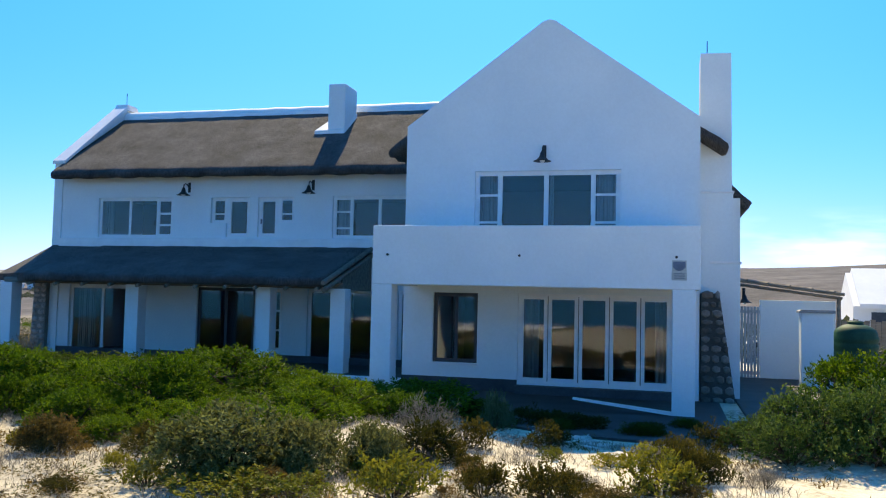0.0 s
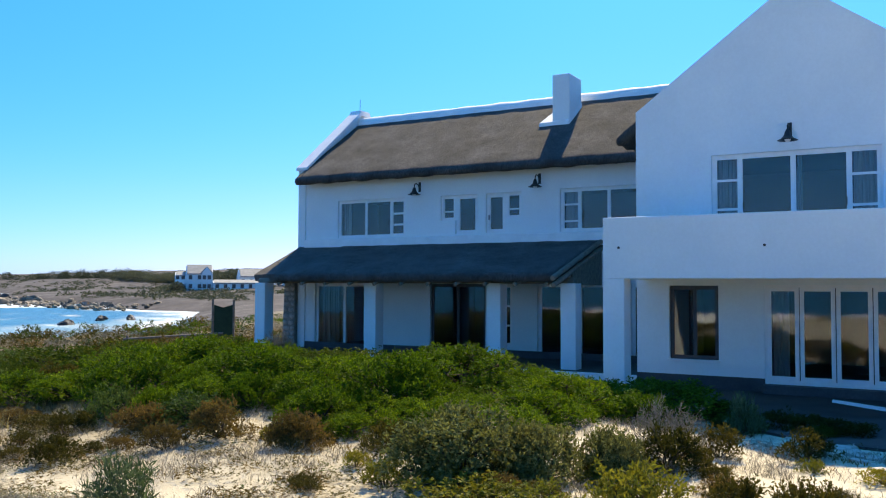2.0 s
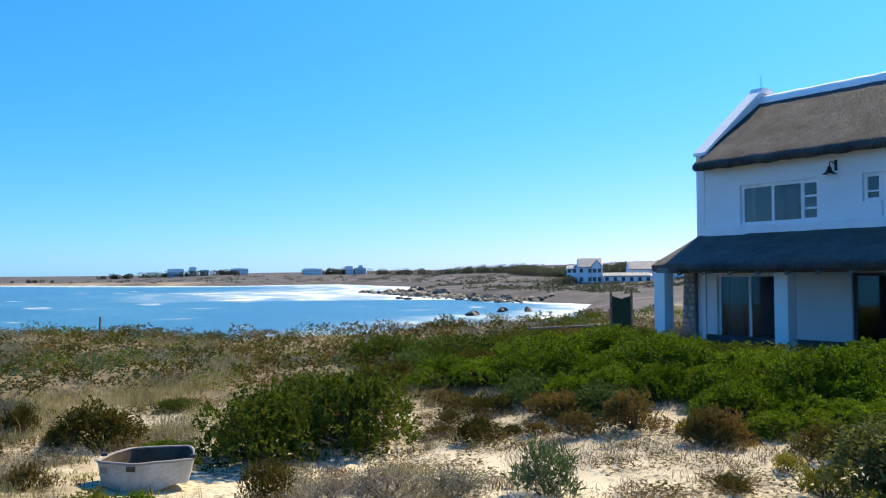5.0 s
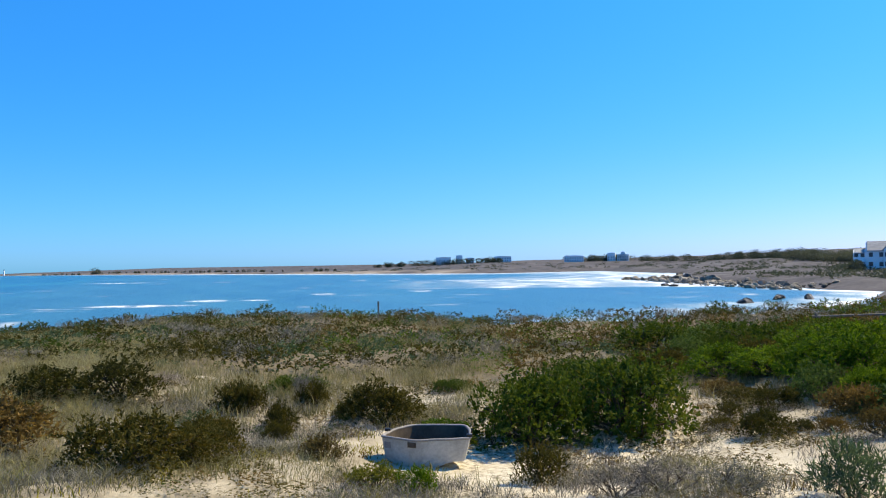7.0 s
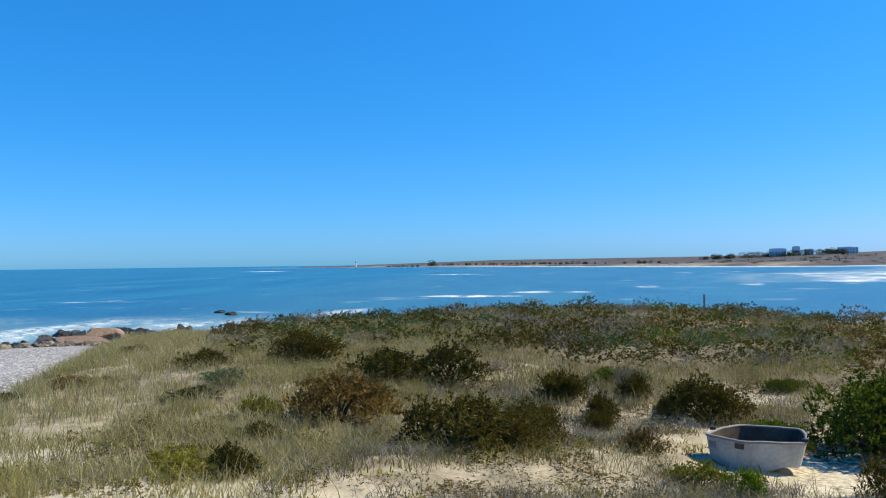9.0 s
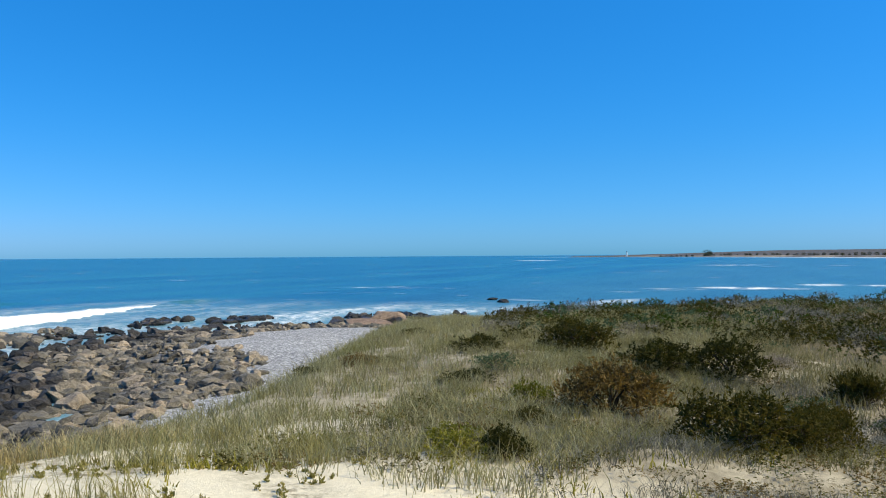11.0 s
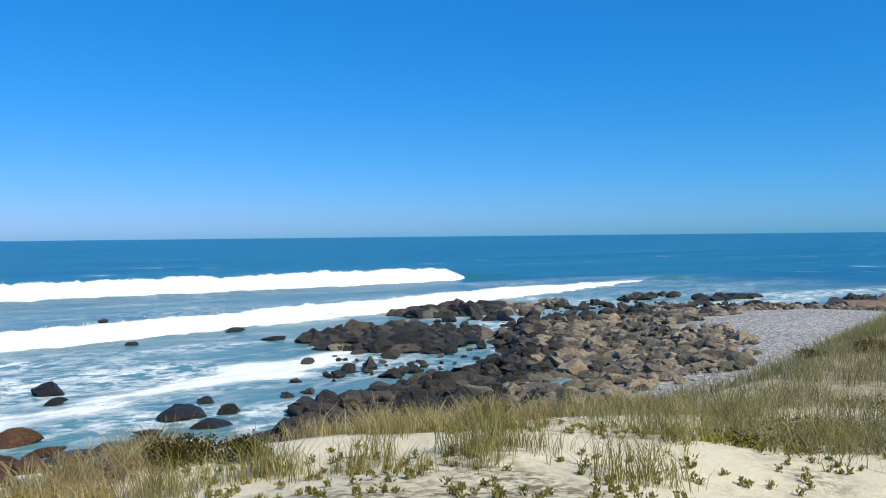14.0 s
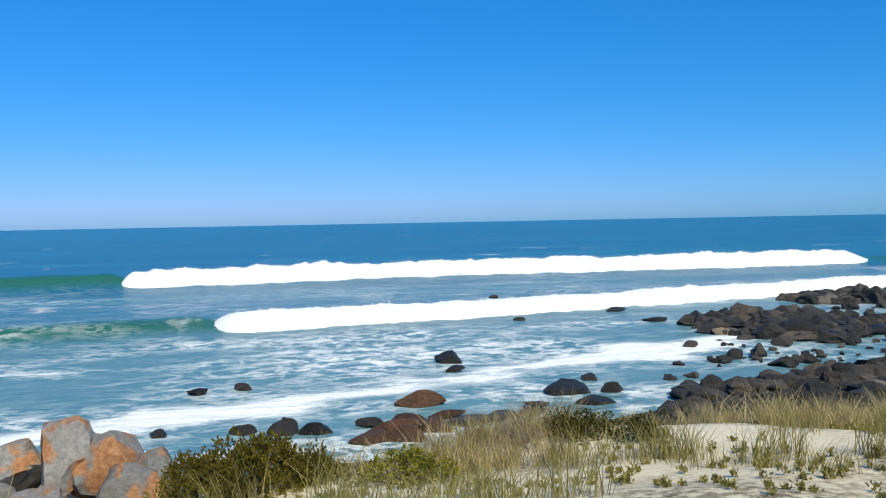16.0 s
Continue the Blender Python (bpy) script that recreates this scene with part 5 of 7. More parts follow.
# ---- flat stones trodden into the sand before the house ----
rnd = random.Random(77)
path_stones = thing("stepping_stones", "pale flat sandstone pieces sunk in the sand", "paving", kind="structure")
for k in range(34):
    u = rnd.random()
    x, y = -0.2 - 1.9 * u + rnd.uniform(-0.5, 0.5), 13.0 + 3.2 * u + rnd.uniform(-0.35, 0.35)
    bm = bmesh.new()
    n = rnd.choice([5, 6, 7])
    r = rnd.uniform(0.10, 0.22)
    ring = [bm.verts.new((math.cos(6.283 * i / n) * r * rnd.uniform(0.8, 1.2), math.sin(6.283 * i / n) * r * rnd.uniform(0.7, 1.0), 0.0)) for i in range(n)]
    f = bm.faces.new(ring)
    up = bmesh.ops.extrude_face_region(bm, geom=[f])
    for v in up["geom"]:
        if isinstance(v, bmesh.types.BMVert):
            v.co = Vector((v.co.x * 0.93, v.co.y * 0.93, 0.07))
    bmesh.ops.recalc_face_normals(bm, faces=bm.faces)
    ob = part("stone", bm, flat_stone, path_stones)
    ob.matrix_world = pose(x, y, ground_at(x, y) - 0.03, rnd.uniform(-5, 5), rnd.uniform(-5, 5), rnd.uniform(0, 360))

# ---- side yard paving, its dark colour standing in for the house's shadow ----
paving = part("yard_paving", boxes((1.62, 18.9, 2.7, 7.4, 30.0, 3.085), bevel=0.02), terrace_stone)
tagged(paving, "slate paving of the side yard, coloured dark for the house's shadow", "paving", kind="structure")


# ---- rocks ----
def rock_mesh(seed, angular=0.5, sub=3, blunt=False):
    """A boulder of unit radius: split by flat cuts, stepped by cracks, then roughened."""
    rnd = random.Random(seed)
    bm = bmesh.new()
    bmesh.ops.create_icosphere(bm, subdivisions=sub, radius=1.0)
    cuts = [(Vector((rnd.gauss(0, 1), rnd.gauss(0, 1), rnd.gauss(0, 0.9))).normalized(), rnd.uniform(0.46, 0.80)) for _ in range(int(11 + 8 * angular))]
    crack = [(Vector((rnd.gauss(0, 1), rnd.gauss(0, 1), rnd.gauss(0, 0.4))).normalized(), rnd.uniform(-0.4, 0.4), rnd.uniform(0.03, 0.09)) for _ in range(3)]
    if blunt:
        cuts = [(n, d + 0.06) for n, d in cuts]
    off = Vector((seed * 3.1, seed * 1.7, 0))
    for v in bm.verts:
        p = v.co.copy()
        for n, d in cuts:
            k = p.dot(n) - d
            if k > 0:
                p -= n * k * 0.96
        for n, d, step in crack:
            k = abs(p.dot(n) + 0.12 * noise.noise(p * 2 + off) - d)
            p *= 1 - step * max(0.0, 1 - k / 0.11)
        p *= 1.12 * (1 + 0.16 * noise.noise(p * 1.4 + off) + 0.10 * noise.noise(p * 3.7 + off) + 0.06 * noise.noise(p * 8 + off))
        v.co = p
    me = bpy.data.meshes.new("rock")
    bm.to_mesh(me)
    bm.free()
    return me


ROCKS = {}
for _m, _n in ((rock_dark, "dark"), (rock_mid, "mid"), (rock_red, "red"), (rock_pale, "pale"), (rock_orange, "orange")):
    for v_ in range(6):
        me_ = rock_mesh(40 + v_ * 3 + len(ROCKS), 0.5 + 0.15 * v_, 3, _n == "pale")
        me_.shade_smooth()
        me_.set_sharp_from_angle(angle=radians(32))
        me_.materials.append(_m)
        ROCKS[_n, v_] = me_
ROCK_LABEL = {"dark": "wet black shore rock in the surf", "mid": "grey-brown weathered shore rock", "red": "rust-red rounded boulder in the wash", "pale": "pale boulder with orange lichen", "orange": "low orange-brown headland rock by the pebbles"}
rock_count = 0


def rock(kind, x, y, z, sx, sy, sz, turn=None, tilt=8.0):
    global rock_count
    rock_count += 1
    rnd = random.Random(rock_count)
    ob = new("rock", ROCKS[kind, rock_count % 6])
    a = rnd.uniform(0, 360) if turn is None else turn
    ob.matrix_world = pose(x, y, z, rnd.uniform(-tilt, tilt), rnd.uniform(-tilt, tilt), a) @ Matrix.Diagonal((sx, sy, sz, 1))
    return tagged(ob, ROCK_LABEL[kind], "rock", "shore rocks")


rnd = random.Random(5)
# the boulder field between the pebbles and the surf: the larger rocks singly, the rubble joined
rng_ = np.random.default_rng(5)
fx_, fy_ = rng_.uniform(-60, -8, 30000), rng_.uniform(-54, -16, 30000)
fk, fe = inland(COAST, fx_, fy_), inland(DUNE, fx_, fy_)
fz = height(fx_, fy_)
outcrop = np.exp(-(((fx_ + 25.5) / 4.2) ** 2 + ((fy_ + 36.5) / 4.6) ** 2)) + np.exp(-(((fx_ + 38) / 5) ** 2 + ((fy_ + 47) / 2.6) ** 2)) + np.exp(-(((fx_ + 29.5) / 3) ** 2 + ((fy_ + 51.5) / 1.8) ** 2))
shelf = np.where(fk > 3.0, 0.85, np.where(fk > -0.8, 0.95, 0.05)) * np.clip(0.9 + 0.8 * ripple(fx_, fy_, 2.6, 1.0), 0.15, 1)
ok = (fx_ < -12 + 0.55 * (fy_ + 22)) & (fe < -3.6) & (fk < 9.2 + 1.2 * ripple(fx_, fy_, 2.0, 3.0)) & (rng_.random(len(fx_)) < np.maximum(shelf * (fk > -9), 0.9 * (outcrop > 0.45)))
rubble = []


def wet_(x):
    """How far up the shore the rocks stay wet and black, in metres."""
    return 1.2 + 3.2 * max(0.0, min(1.0, (x + 26) / 7))


n_single = 0
for x, y, k, z, crop in zip(fx_[ok].tolist(), fy_[ok].tolist(), fk[ok].tolist(), fz[ok].tolist(), outcrop[ok].tolist()):
    big = rnd.random() ** 3
    s = (0.11 + 0.46 * big) * (1.45 if crop > 0.45 else 1.0) * (1.1 if k < 3 else 0.85)
    z = max(0.0, z) + s * 0.12
    if s > 0.38 and n_single < 110:
        rock("dark" if k < wet_(x) + rnd.uniform(-1.5, 1.5) and rnd.random() < 0.85 else "mid", x, y, z, s * rnd.uniform(0.9, 1.7), s * rnd.uniform(0.7, 1.1), s * rnd.uniform(0.4, 0.85), None, 20)
        n_single += 1
    else:
        rubble.append((x, y, z, s, k < wet_(x) + rnd.uniform(-1.5, 1.0)))


# long low ledges out in the surf and along the field
LEDGES_OUT = [(-36, -49, 3.6, 1.6, 0.75, 20, "dark"), (-47, -48, 4.2, 1.8, 0.7, 10, "mid"), (-58, -47, 4.5, 1.6, 0.6, 5, "dark"), (-63, -42, 4.0, 1.5, 0.7, -10, "dark"), (-42, -44, 2.6, 1.4, 0.9, 30, "mid"), (-52, -38, 4.5, 2.2, 0.6, 15, "mid"), (-46, -33, 3.8, 2.0, 0.55, 12, "mid"), (-26, -33, 2.4, 1.6, 0.9, 40, "dark"), (-29, -36, 1.6, 1.3, 1.3, 0, "dark")]
LEDGES_IN = [(-31, -35, 1.5, 1.2, 1.0, 60, "mid"), (-24, -36, 1.6, 1.2, 0.7, 15, "dark"), (-17, -22.5, 3.2, 1.4, 0.6, -25, "dark"), (-21, -20.5, 3.0, 1.5, 0.7, -20, "mid"), (-14, -21, 2.4, 1.2, 0.5, -10, "dark"), (-28, -22, 2.6, 1.4, 0.5, 20, "mid"), (-66, -33, 5.0, 2.0, 0.8, 30, "dark"), (-71, -30, 4.0, 1.6, 0.7, 60, "dark")]
for x, y, a, b, c, turn, kind in LEDGES_OUT + LEDGES_IN:
    ca_, sa_ = math.cos(radians(turn)), math.sin(radians(turn))
    for i_ in range(18):
        u, v = rnd.uniform(-0.9, 0.9) * a, rnd.uniform(-0.8, 0.8) * b
        px, py = x + u * ca_ - v * sa_, y + u * sa_ + v * ca_
        if i_ < 6:
            s = rnd.choice([0.2, 0.25, 0.34])
            rock(kind, px, py, 0.12, a * s, b * s * rnd.uniform(0.9, 1.4), c * rnd.uniform(0.25, 0.4) * (0.6 + 2 * s), turn + rnd.uniform(-25, 25), 9)
        else:
            rubble.append((px, py, 0.12, rnd.uniform(0.25, 0.6), kind == "dark"))


def rubble_mesh(rows, mat, label, seed):
    rng = np.random.default_rng(seed)
    balls = []
    for fine in (1, 2):
        bm = bmesh.new()
        bmesh.ops.create_icosphere(bm, subdivisions=fine, radius=1.0)
        bm.verts.ensure_lookup_table()
        balls.append((np.array([v.co[:] for v in bm.verts]), np.array([[v.index for v in f.verts] for f in bm.faces])))
        bm.free()
    vs, fs, done = [], [], 0
    for x, y, z, s, _ in rows:
        base, tri = balls[s > 0.17]
        p = base.copy()
        for _c in range(8):
            n = unit_vec(rng.normal(size=3))
            k = np.maximum(p @ n - rng.uniform(0.35, 0.8), 0)
            p = p - k[:, None] * n * 0.95
        p = p * (s * rng.uniform(0.9, 1.5), s * rng.uniform(0.8, 1.2), s * rng.uniform(0.4, 0.95))
        p = p + rng.normal(0, 0.07 * s, p.shape)
        a = rng.uniform(0, 6.28)
        vs.append(np.stack([x + p[:, 0] * math.cos(a) - p[:, 1] * math.sin(a), y + p[:, 0] * math.sin(a) + p[:, 1] * math.cos(a), z + p[:, 2]], 1))
        fs.append(tri + done)
        done += len(base)
    me = bpy.data.meshes.new("shore_rubble")
    me.from_pydata(np.concatenate(vs).tolist(), [], np.concatenate(fs).tolist())
    me.materials.append(mat)
    return tagged(new("shore_rubble", me), label, "rubble", kind="stuff")


def unit_vec(v):
    return v / np.linalg.norm(v)


rubble_mesh([r for r in rubble if r[4]], rubble_dark, "black wet rubble along the waterline", 61)
rubble_mesh([r for r in rubble if not r[4]], rubble_mid, "grey-brown rubble above the waterline", 62)
# single rocks in the wash, then the low red-brown ledge behind the crest: x, y, half length, half depth, height
WASH = [(-5.6, -24.6, 0.85, 0.6, 0.62, "red"), (-8.3, -32.2, 0.72, 0.55, 0.55, "dark"), (-8.0, -30.2, 0.42, 0.3, 0.2, "dark"), (0.9, -28.6, 0.42, 0.32, 0.3, "dark"), (-0.5, -28.9, 0.45, 0.3, 0.28, "dark"), (-10.4, -25.2, 1.1, 0.7, 0.5, "dark"), (-11.9, -25.0, 0.5, 0.4, 0.3, "dark"), (-11.9, -26.9, 0.4, 0.3, 0.28, "dark"), (-10.6, -23.4, 0.7, 0.5, 0.28, "dark"), (-8.9, -23.6, 0.5, 0.35, 0.2, "dark"), (-0.6, -22.7, 0.5, 0.4, 0.3, "dark"), (-1.5, -22.4, 0.55, 0.45, 0.5, "dark"), (-2.4, -22.2, 0.6, 0.35, 0.3, "dark"), (1.6, -23.0, 0.3, 0.25, 0.22, "dark"), (-21.5, -46.5, 0.8, 0.5, 0.35, "dark"), (-21.4, -41.0, 0.8, 0.6, 0.45, "dark"), (-15.0, -44.0, 0.5, 0.35, 0.28, "dark"), (-17.5, -58, 0.5, 0.35, 0.28, "dark")]
LEDGE = [(-4.3, -21.6, 0.9, 0.7, 0.42, "red"), (-5.3, -21.9, 0.8, 0.55, 0.34, "red"), (-6.4, -22.1, 0.9, 0.5, 0.26, "dark"), (-4.9, -22.6, 0.7, 0.4, 0.3, "red"), (-3.9, -22.7, 0.55, 0.35, 0.24, "dark"), (-7.4, -22.3, 0.8, 0.5, 0.24, "dark"), (-6.0, -22.9, 0.6, 0.35, 0.24, "red"), (-3.6, -21.0, 0.7, 0.5, 0.36, "red"), (-8.3, -22.6, 0.6, 0.4, 0.2, "dark"), (-4.6, -20.9, 0.7, 0.5, 0.4, "red")]
for x, y, a, b, h, kind in WASH + LEDGE:
    rock(kind, x, y, 0.05, a * 0.92, b * 0.92, h * 0.72, rnd.uniform(-25, 25), 7)
# broken pale boulders heaped at the dune foot
for x, y, z, a, b, c, kind in ((3.0, -13.3, 1.1, 0.60, 0.6, 0.8, "pale"), (2.1, -13.0, 1.0, 0.62, 0.6, 0.85, "pale"), (1.2, -13.2, 1.0, 0.58, 0.6, 0.8, "pale"), (0.4, -13.6, 0.9, 0.5, 0.5, 0.7, "pale"), (2.75, -13.7, 2.15, 0.48, 0.5, 0.55, "pale"), (1.95, -13.6, 2.2, 0.42, 0.5, 0.60, "pale"), (1.35, -13.7, 2.15, 0.46, 0.5, 0.60, "pale"), (0.75, -13.6, 1.75, 0.40, 0.45, 0.55, "pale"), (1.45, -12.3, 0.95, 0.65, 0.4, 0.65, "dark"), (2.5, -12.4, 1.2, 0.55, 0.45, 0.75, "pale"), (3.7, -13.0, 1.5, 0.6, 0.6, 0.9, "pale"), (4.4, -13.7, 1.6, 0.7, 0.7, 0.95, "pale"), (3.5, -13.9, 2.1, 0.5, 0.5, 0.6, "pale"), (0.9, -12.4, 1.1, 0.4, 0.4, 0.6, "pale"), (-0.1, -14.3, 0.9, 0.45, 0.5, 0.6, "mid"), (1.6, -12.0, 1.5, 0.55, 0.45, 0.5, "dark"), (2.2, -12.6, 1.75, 0.4, 0.4, 0.5, "pale"), (1.05, -13.0, 1.7, 0.42, 0.42, 0.5, "pale"), (3.1, -12.8, 1.8, 0.45, 0.45, 0.55, "pale")):
    rock(kind, x, y, z - 0.3, a * 1.34, b * 1.3, c * 1.0, None, 12)
# the orange headland rock at the far end of the pebbles
for x, y, z, a, b, c, kind in ((-56, -26.5, 0.9, 3.4, 2.0, 1.1, "orange"), (-59.5, -27, 1.0, 1.9, 1.5, 1.5, "orange"), (-53.5, -26, 0.6, 2.2, 1.5, 0.55, "orange"), (-61, -24, 0.6, 1.6, 1.2, 1.0, "mid"), (-57.5, -24.5, 0.8, 1.6, 1.2, 1.1, "orange")):
    rock(kind, x, y, z - 0.35, a * 0.85, b * 0.85, c * 0.58, None, 5)
# the boulder point across the bay
rnd = random.Random(9)
point = []
for i_ in range(380):
    k = rnd.random()
    x, y = -150 - 135 * k + rnd.uniform(-9, 9), 127 + 44 * k + rnd.uniform(-9, 9)
    s = (0.5 + 1.5 * rnd.random() ** 2) * (0.7 + 0.5 * k)
    z = max(0.0, ground_at(x, y)) + 0.15 * s
    if i_ < 12:
        rock(rnd.choice(["mid", "mid", "pale", "dark"]), x, y, z, s * 1.3, s, s * 0.75)
    else:
        point.append((x, y, z, s * 0.8, False))
rubble_mesh(point, rubble_mid, "grey-brown boulders on the point across the bay", 63)
for x, y in ((-110, 88), (-113, 91), (-108, 92), (-102, 76), (-105, 79), (-188, 120), (-195, 122)):
    rock("dark", x, y, 0.15, rnd.uniform(0.8, 1.8), 0.9, 0.6)
for x, y in ((-86, -20), (-87, -21), (-85.2, -19.2), (-88.5, -20.6), (-101, -32), (-96, -29), (-79, -24), (-75, -27), (-74, -26)):
    rock("dark", x, y, 0.05, rnd.uniform(0.5, 0.9), 0.6, 0.38)


# ---- plants ----
def unit(v):
    return v / np.maximum(np.linalg.norm(v, axis=-1, keepdims=True), 1e-9)


def leaf_mesh(name, base, way, length, width, mat, rng):
    """One diamond leaf for each base point, pointing along its way, slightly folded."""
    side = unit(np.cross(way, rng.normal(size=way.shape)))
    up = np.cross(side, way)
    mid = base + way * (length * 0.5)[:, None] + up * (width * 0.25)[:, None]
    quads = np.stack([base, mid - side * (width * 0.5)[:, None], base + way * length[:, None], mid + side * (width * 0.5)[:, None]], 1)
    n = len(base)
    me = bpy.data.meshes.new(name)
    me.from_pydata(quads.reshape(-1, 3).tolist(), [], np.arange(4 * n).reshape(n, 4).tolist())
    me.materials.append(mat)
    return me


def crown_lobes(rng, count, spread):
    """Rounded clumps over the dome of a shrub of radius 1 and height 1, from the rim to the top."""
    out = []
    rim = max(4, int(count * 0.4))
    for i in range(count):
        a = rng.uniform(0, 2 * math.pi)
        r = rng.uniform(0.24, 0.36)
        if i < rim:
            a, d = 2 * math.pi * (i + rng.uniform(-0.3, 0.3)) / rim, rng.uniform(0.58, 0.74)
            z = r * rng.uniform(0.3, 0.9)
        else:
            d = (spread + 0.02) * math.sqrt((i - rim + 0.5) / (count - rim))
            z = 0.88 * math.sqrt(max(0.05, 1 - (d / 0.98) ** 2)) - r * 0.8 + rng.uniform(-0.08, 0.12)
        out.append((np.array([d * math.cos(a), d * math.sin(a), max(z, r * 0.25)]), r))
    return out


def foliage_mesh(name, seed, leaves, length, width, mat, lobes=9, spread=0.62, upright=0.5, per=6, loose=0.14):
    rng = np.random.default_rng(seed)
    parts = crown_lobes(rng, lobes, spread)
    wts = np.array([r * r for _, r in parts])
    n = leaves // per
    pick = rng.choice(len(parts), n, p=wts / wts.sum())
    c, r = np.array([p[0] for p in parts])[pick], np.array([p[1] for p in parts])[pick]
    d = rng.normal(size=(n, 3))
    d[:, 2] = np.abs(d[:, 2]) * 1.1 - 0.35
    d = unit(d)
    p = c + d * (r * (0.80 + loose * 1.3 * rng.normal(size=n).clip(-2, 2.0)))[:, None]
    keep = p[:, 2] > 0.015
    p, d = p[keep], d[keep]
    n = len(p)
    sprig = unit(d + np.array([0, 0, upright]) + 0.35 * rng.normal(size=(n, 3)))
    k = rng.uniform(0, 1, (n, per))
    base = (p[:, None] + sprig[:, None] * (k * length * 1.3)[..., None]).reshape(-1, 3)
    way = unit(sprig[:, None] * 0.9 + 0.75 * rng.normal(size=(n, per, 3))).reshape(-1, 3)
    m = len(base)
    return leaf_mesh(name, base, way, length * rng.uniform(0.6, 1.25, m), width * rng.uniform(0.7, 1.2, m), mat, rng), parts


def branch_mesh(name, parts, mat, seed):
    """Stems that fork from the root to each clump, and the bare twigs inside it."""
    rnd = random.Random(seed)
    bm = bmesh.new()
    for c, r in parts:
        c = Vector(c)
        mid = Vector((c.x * 0.45 + rnd.uniform(-0.08, 0.08), c.y * 0.45 + rnd.uniform(-0.08, 0.08), c.z * 0.5))
        rod(bm, (c.x * 0.1, c.y * 0.1, -0.06), mid, 0.028, 0.02, 5)
        rod(bm, mid, c, 0.02, 0.011, 5)
        for _ in range(3):
            q = Vector((rnd.uniform(-1, 1), rnd.uniform(-1, 1), rnd.uniform(-0.3, 1))).normalized() * r * rnd.uniform(0.8, 1.05)
            rod(bm, c * 0.9, c + q, 0.010, 0.004, 4)
    me = bpy.data.meshes.new(name)
    bm.to_mesh(me)
    bm.free()
    me.materials.append(mat)
    return me


KINDS = {  # leaf material, leaves, leaf length, leaf width, clumps, spread, upright, loose, label
    "grey": (leaf_grey, 24000, 0.062, 0.026, 30, 0.62, 0.2, 0.11, "rounded grey-green shrub with fine leaves"),
    "green": (leaf_mid, 13000, 0.060, 0.026, 26, 0.62, 0.3, 0.14, "tall dense green coastal shrub"),
    "bright": (leaf_bright, 6800, 0.085, 0.034, 16, 0.66, 0.9, 0.12, "bright green fleshy-leaved coastal shrub"),
    "dark": (leaf_dark, 15000, 0.062, 0.030, 26, 0.64, 0.3, 0.16, "dark green glossy shrub with brown tips"),
    "olive": (leaf_brown, 6500, 0.09, 0.034, 15, 0.62, 0.8, 0.2, "small olive green dune shrub"),
    "brown": (leaf_brown, 9500, 0.085, 0.032, 17, 0.62, 0.6, 0.18, "olive-brown dune shrub on sand"),
    "rust": (leaf_rust, 6500, 0.095, 0.034, 15, 0.62, 0.7, 0.2, "rusty brown twiggy dune shrub"),
    "yellow": (leaf_yellow, 3400, 0.11, 0.045, 16, 0.68, 0.9, 0.16, "yellow-green succulent shrub on pale sand"),
    "blue": (leaf_blue, 2600, 0.24, 0.034, 7, 0.5, 1.6, 0.16, "upright blue-green spiky shrub"),
    "drygrey": (twig_grey, 3600, 0.16, 0.014, 14, 0.66, 0.8, 0.22, "dry grey leafless twiggy shrub"),
    "mound": (leaf_bright, 17000, 0.070, 0.022, 22, 0.70, 1.5, 0.08, "bright green mounded fleshy-leaved coastal shrub"),
    "mustard": (leaf_mustard, 9000, 0.085, 0.030, 20, 0.66, 0.8, 0.13, "dense mustard-coloured shrub on the dune crest"),
    "blue_low": (leaf_blue, 2400, 0.10, 0.036, 13, 0.66, 0.6, 0.16, "patchy blue-green coastal scrub plant"),
}
STOCK = {}
for _k, (mat_, n_, le_, wi_, lo_, sp_, up_, ls_, lab_) in KINDS.items():
    for v_ in range(3):
        sd = 100 + 10 * list(KINDS).index(_k) + v_
        me_, parts_ = foliage_mesh("foliage", sd, int(n_ * 0.5), le_ * 1.12, wi_ * 1.2, mat_, lo_, sp_, up_, 6, ls_)
        STOCK[_k, v_] = (me_, branch_mesh("stem_frame", parts_, twig_brown, sd))

count_shrub = 0


def shrub(kind, x, y, radius, tall, sink=0.04, group=""):
    """A shrub of stems and leaves on the ground at x, y."""
    global count_shrub
    count_shrub += 1
    rnd = random.Random(count_shrub * 7 + 1)
    leaf, stem = STOCK[kind, count_shrub % 3]
    root = thing("shrub", KINDS[kind][8], "shrub", group or KINDS[kind][8].split(" shrub")[0] + " shrubs")
    root.matrix_world = Matrix.Translation((x, y, ground_at(x, y) - sink)) @ Matrix.Rotation(rnd.uniform(0, 6.28), 4, "Z") @ Matrix.Diagonal((radius * rnd.uniform(0.92, 1.1), radius * rnd.uniform(0.92, 1.1), tall, 1))
    for nm, me_ in (("foliage", leaf), ("stem_frame", stem)):
        ob = new(nm, me_)
        ob.parent = root
    return root


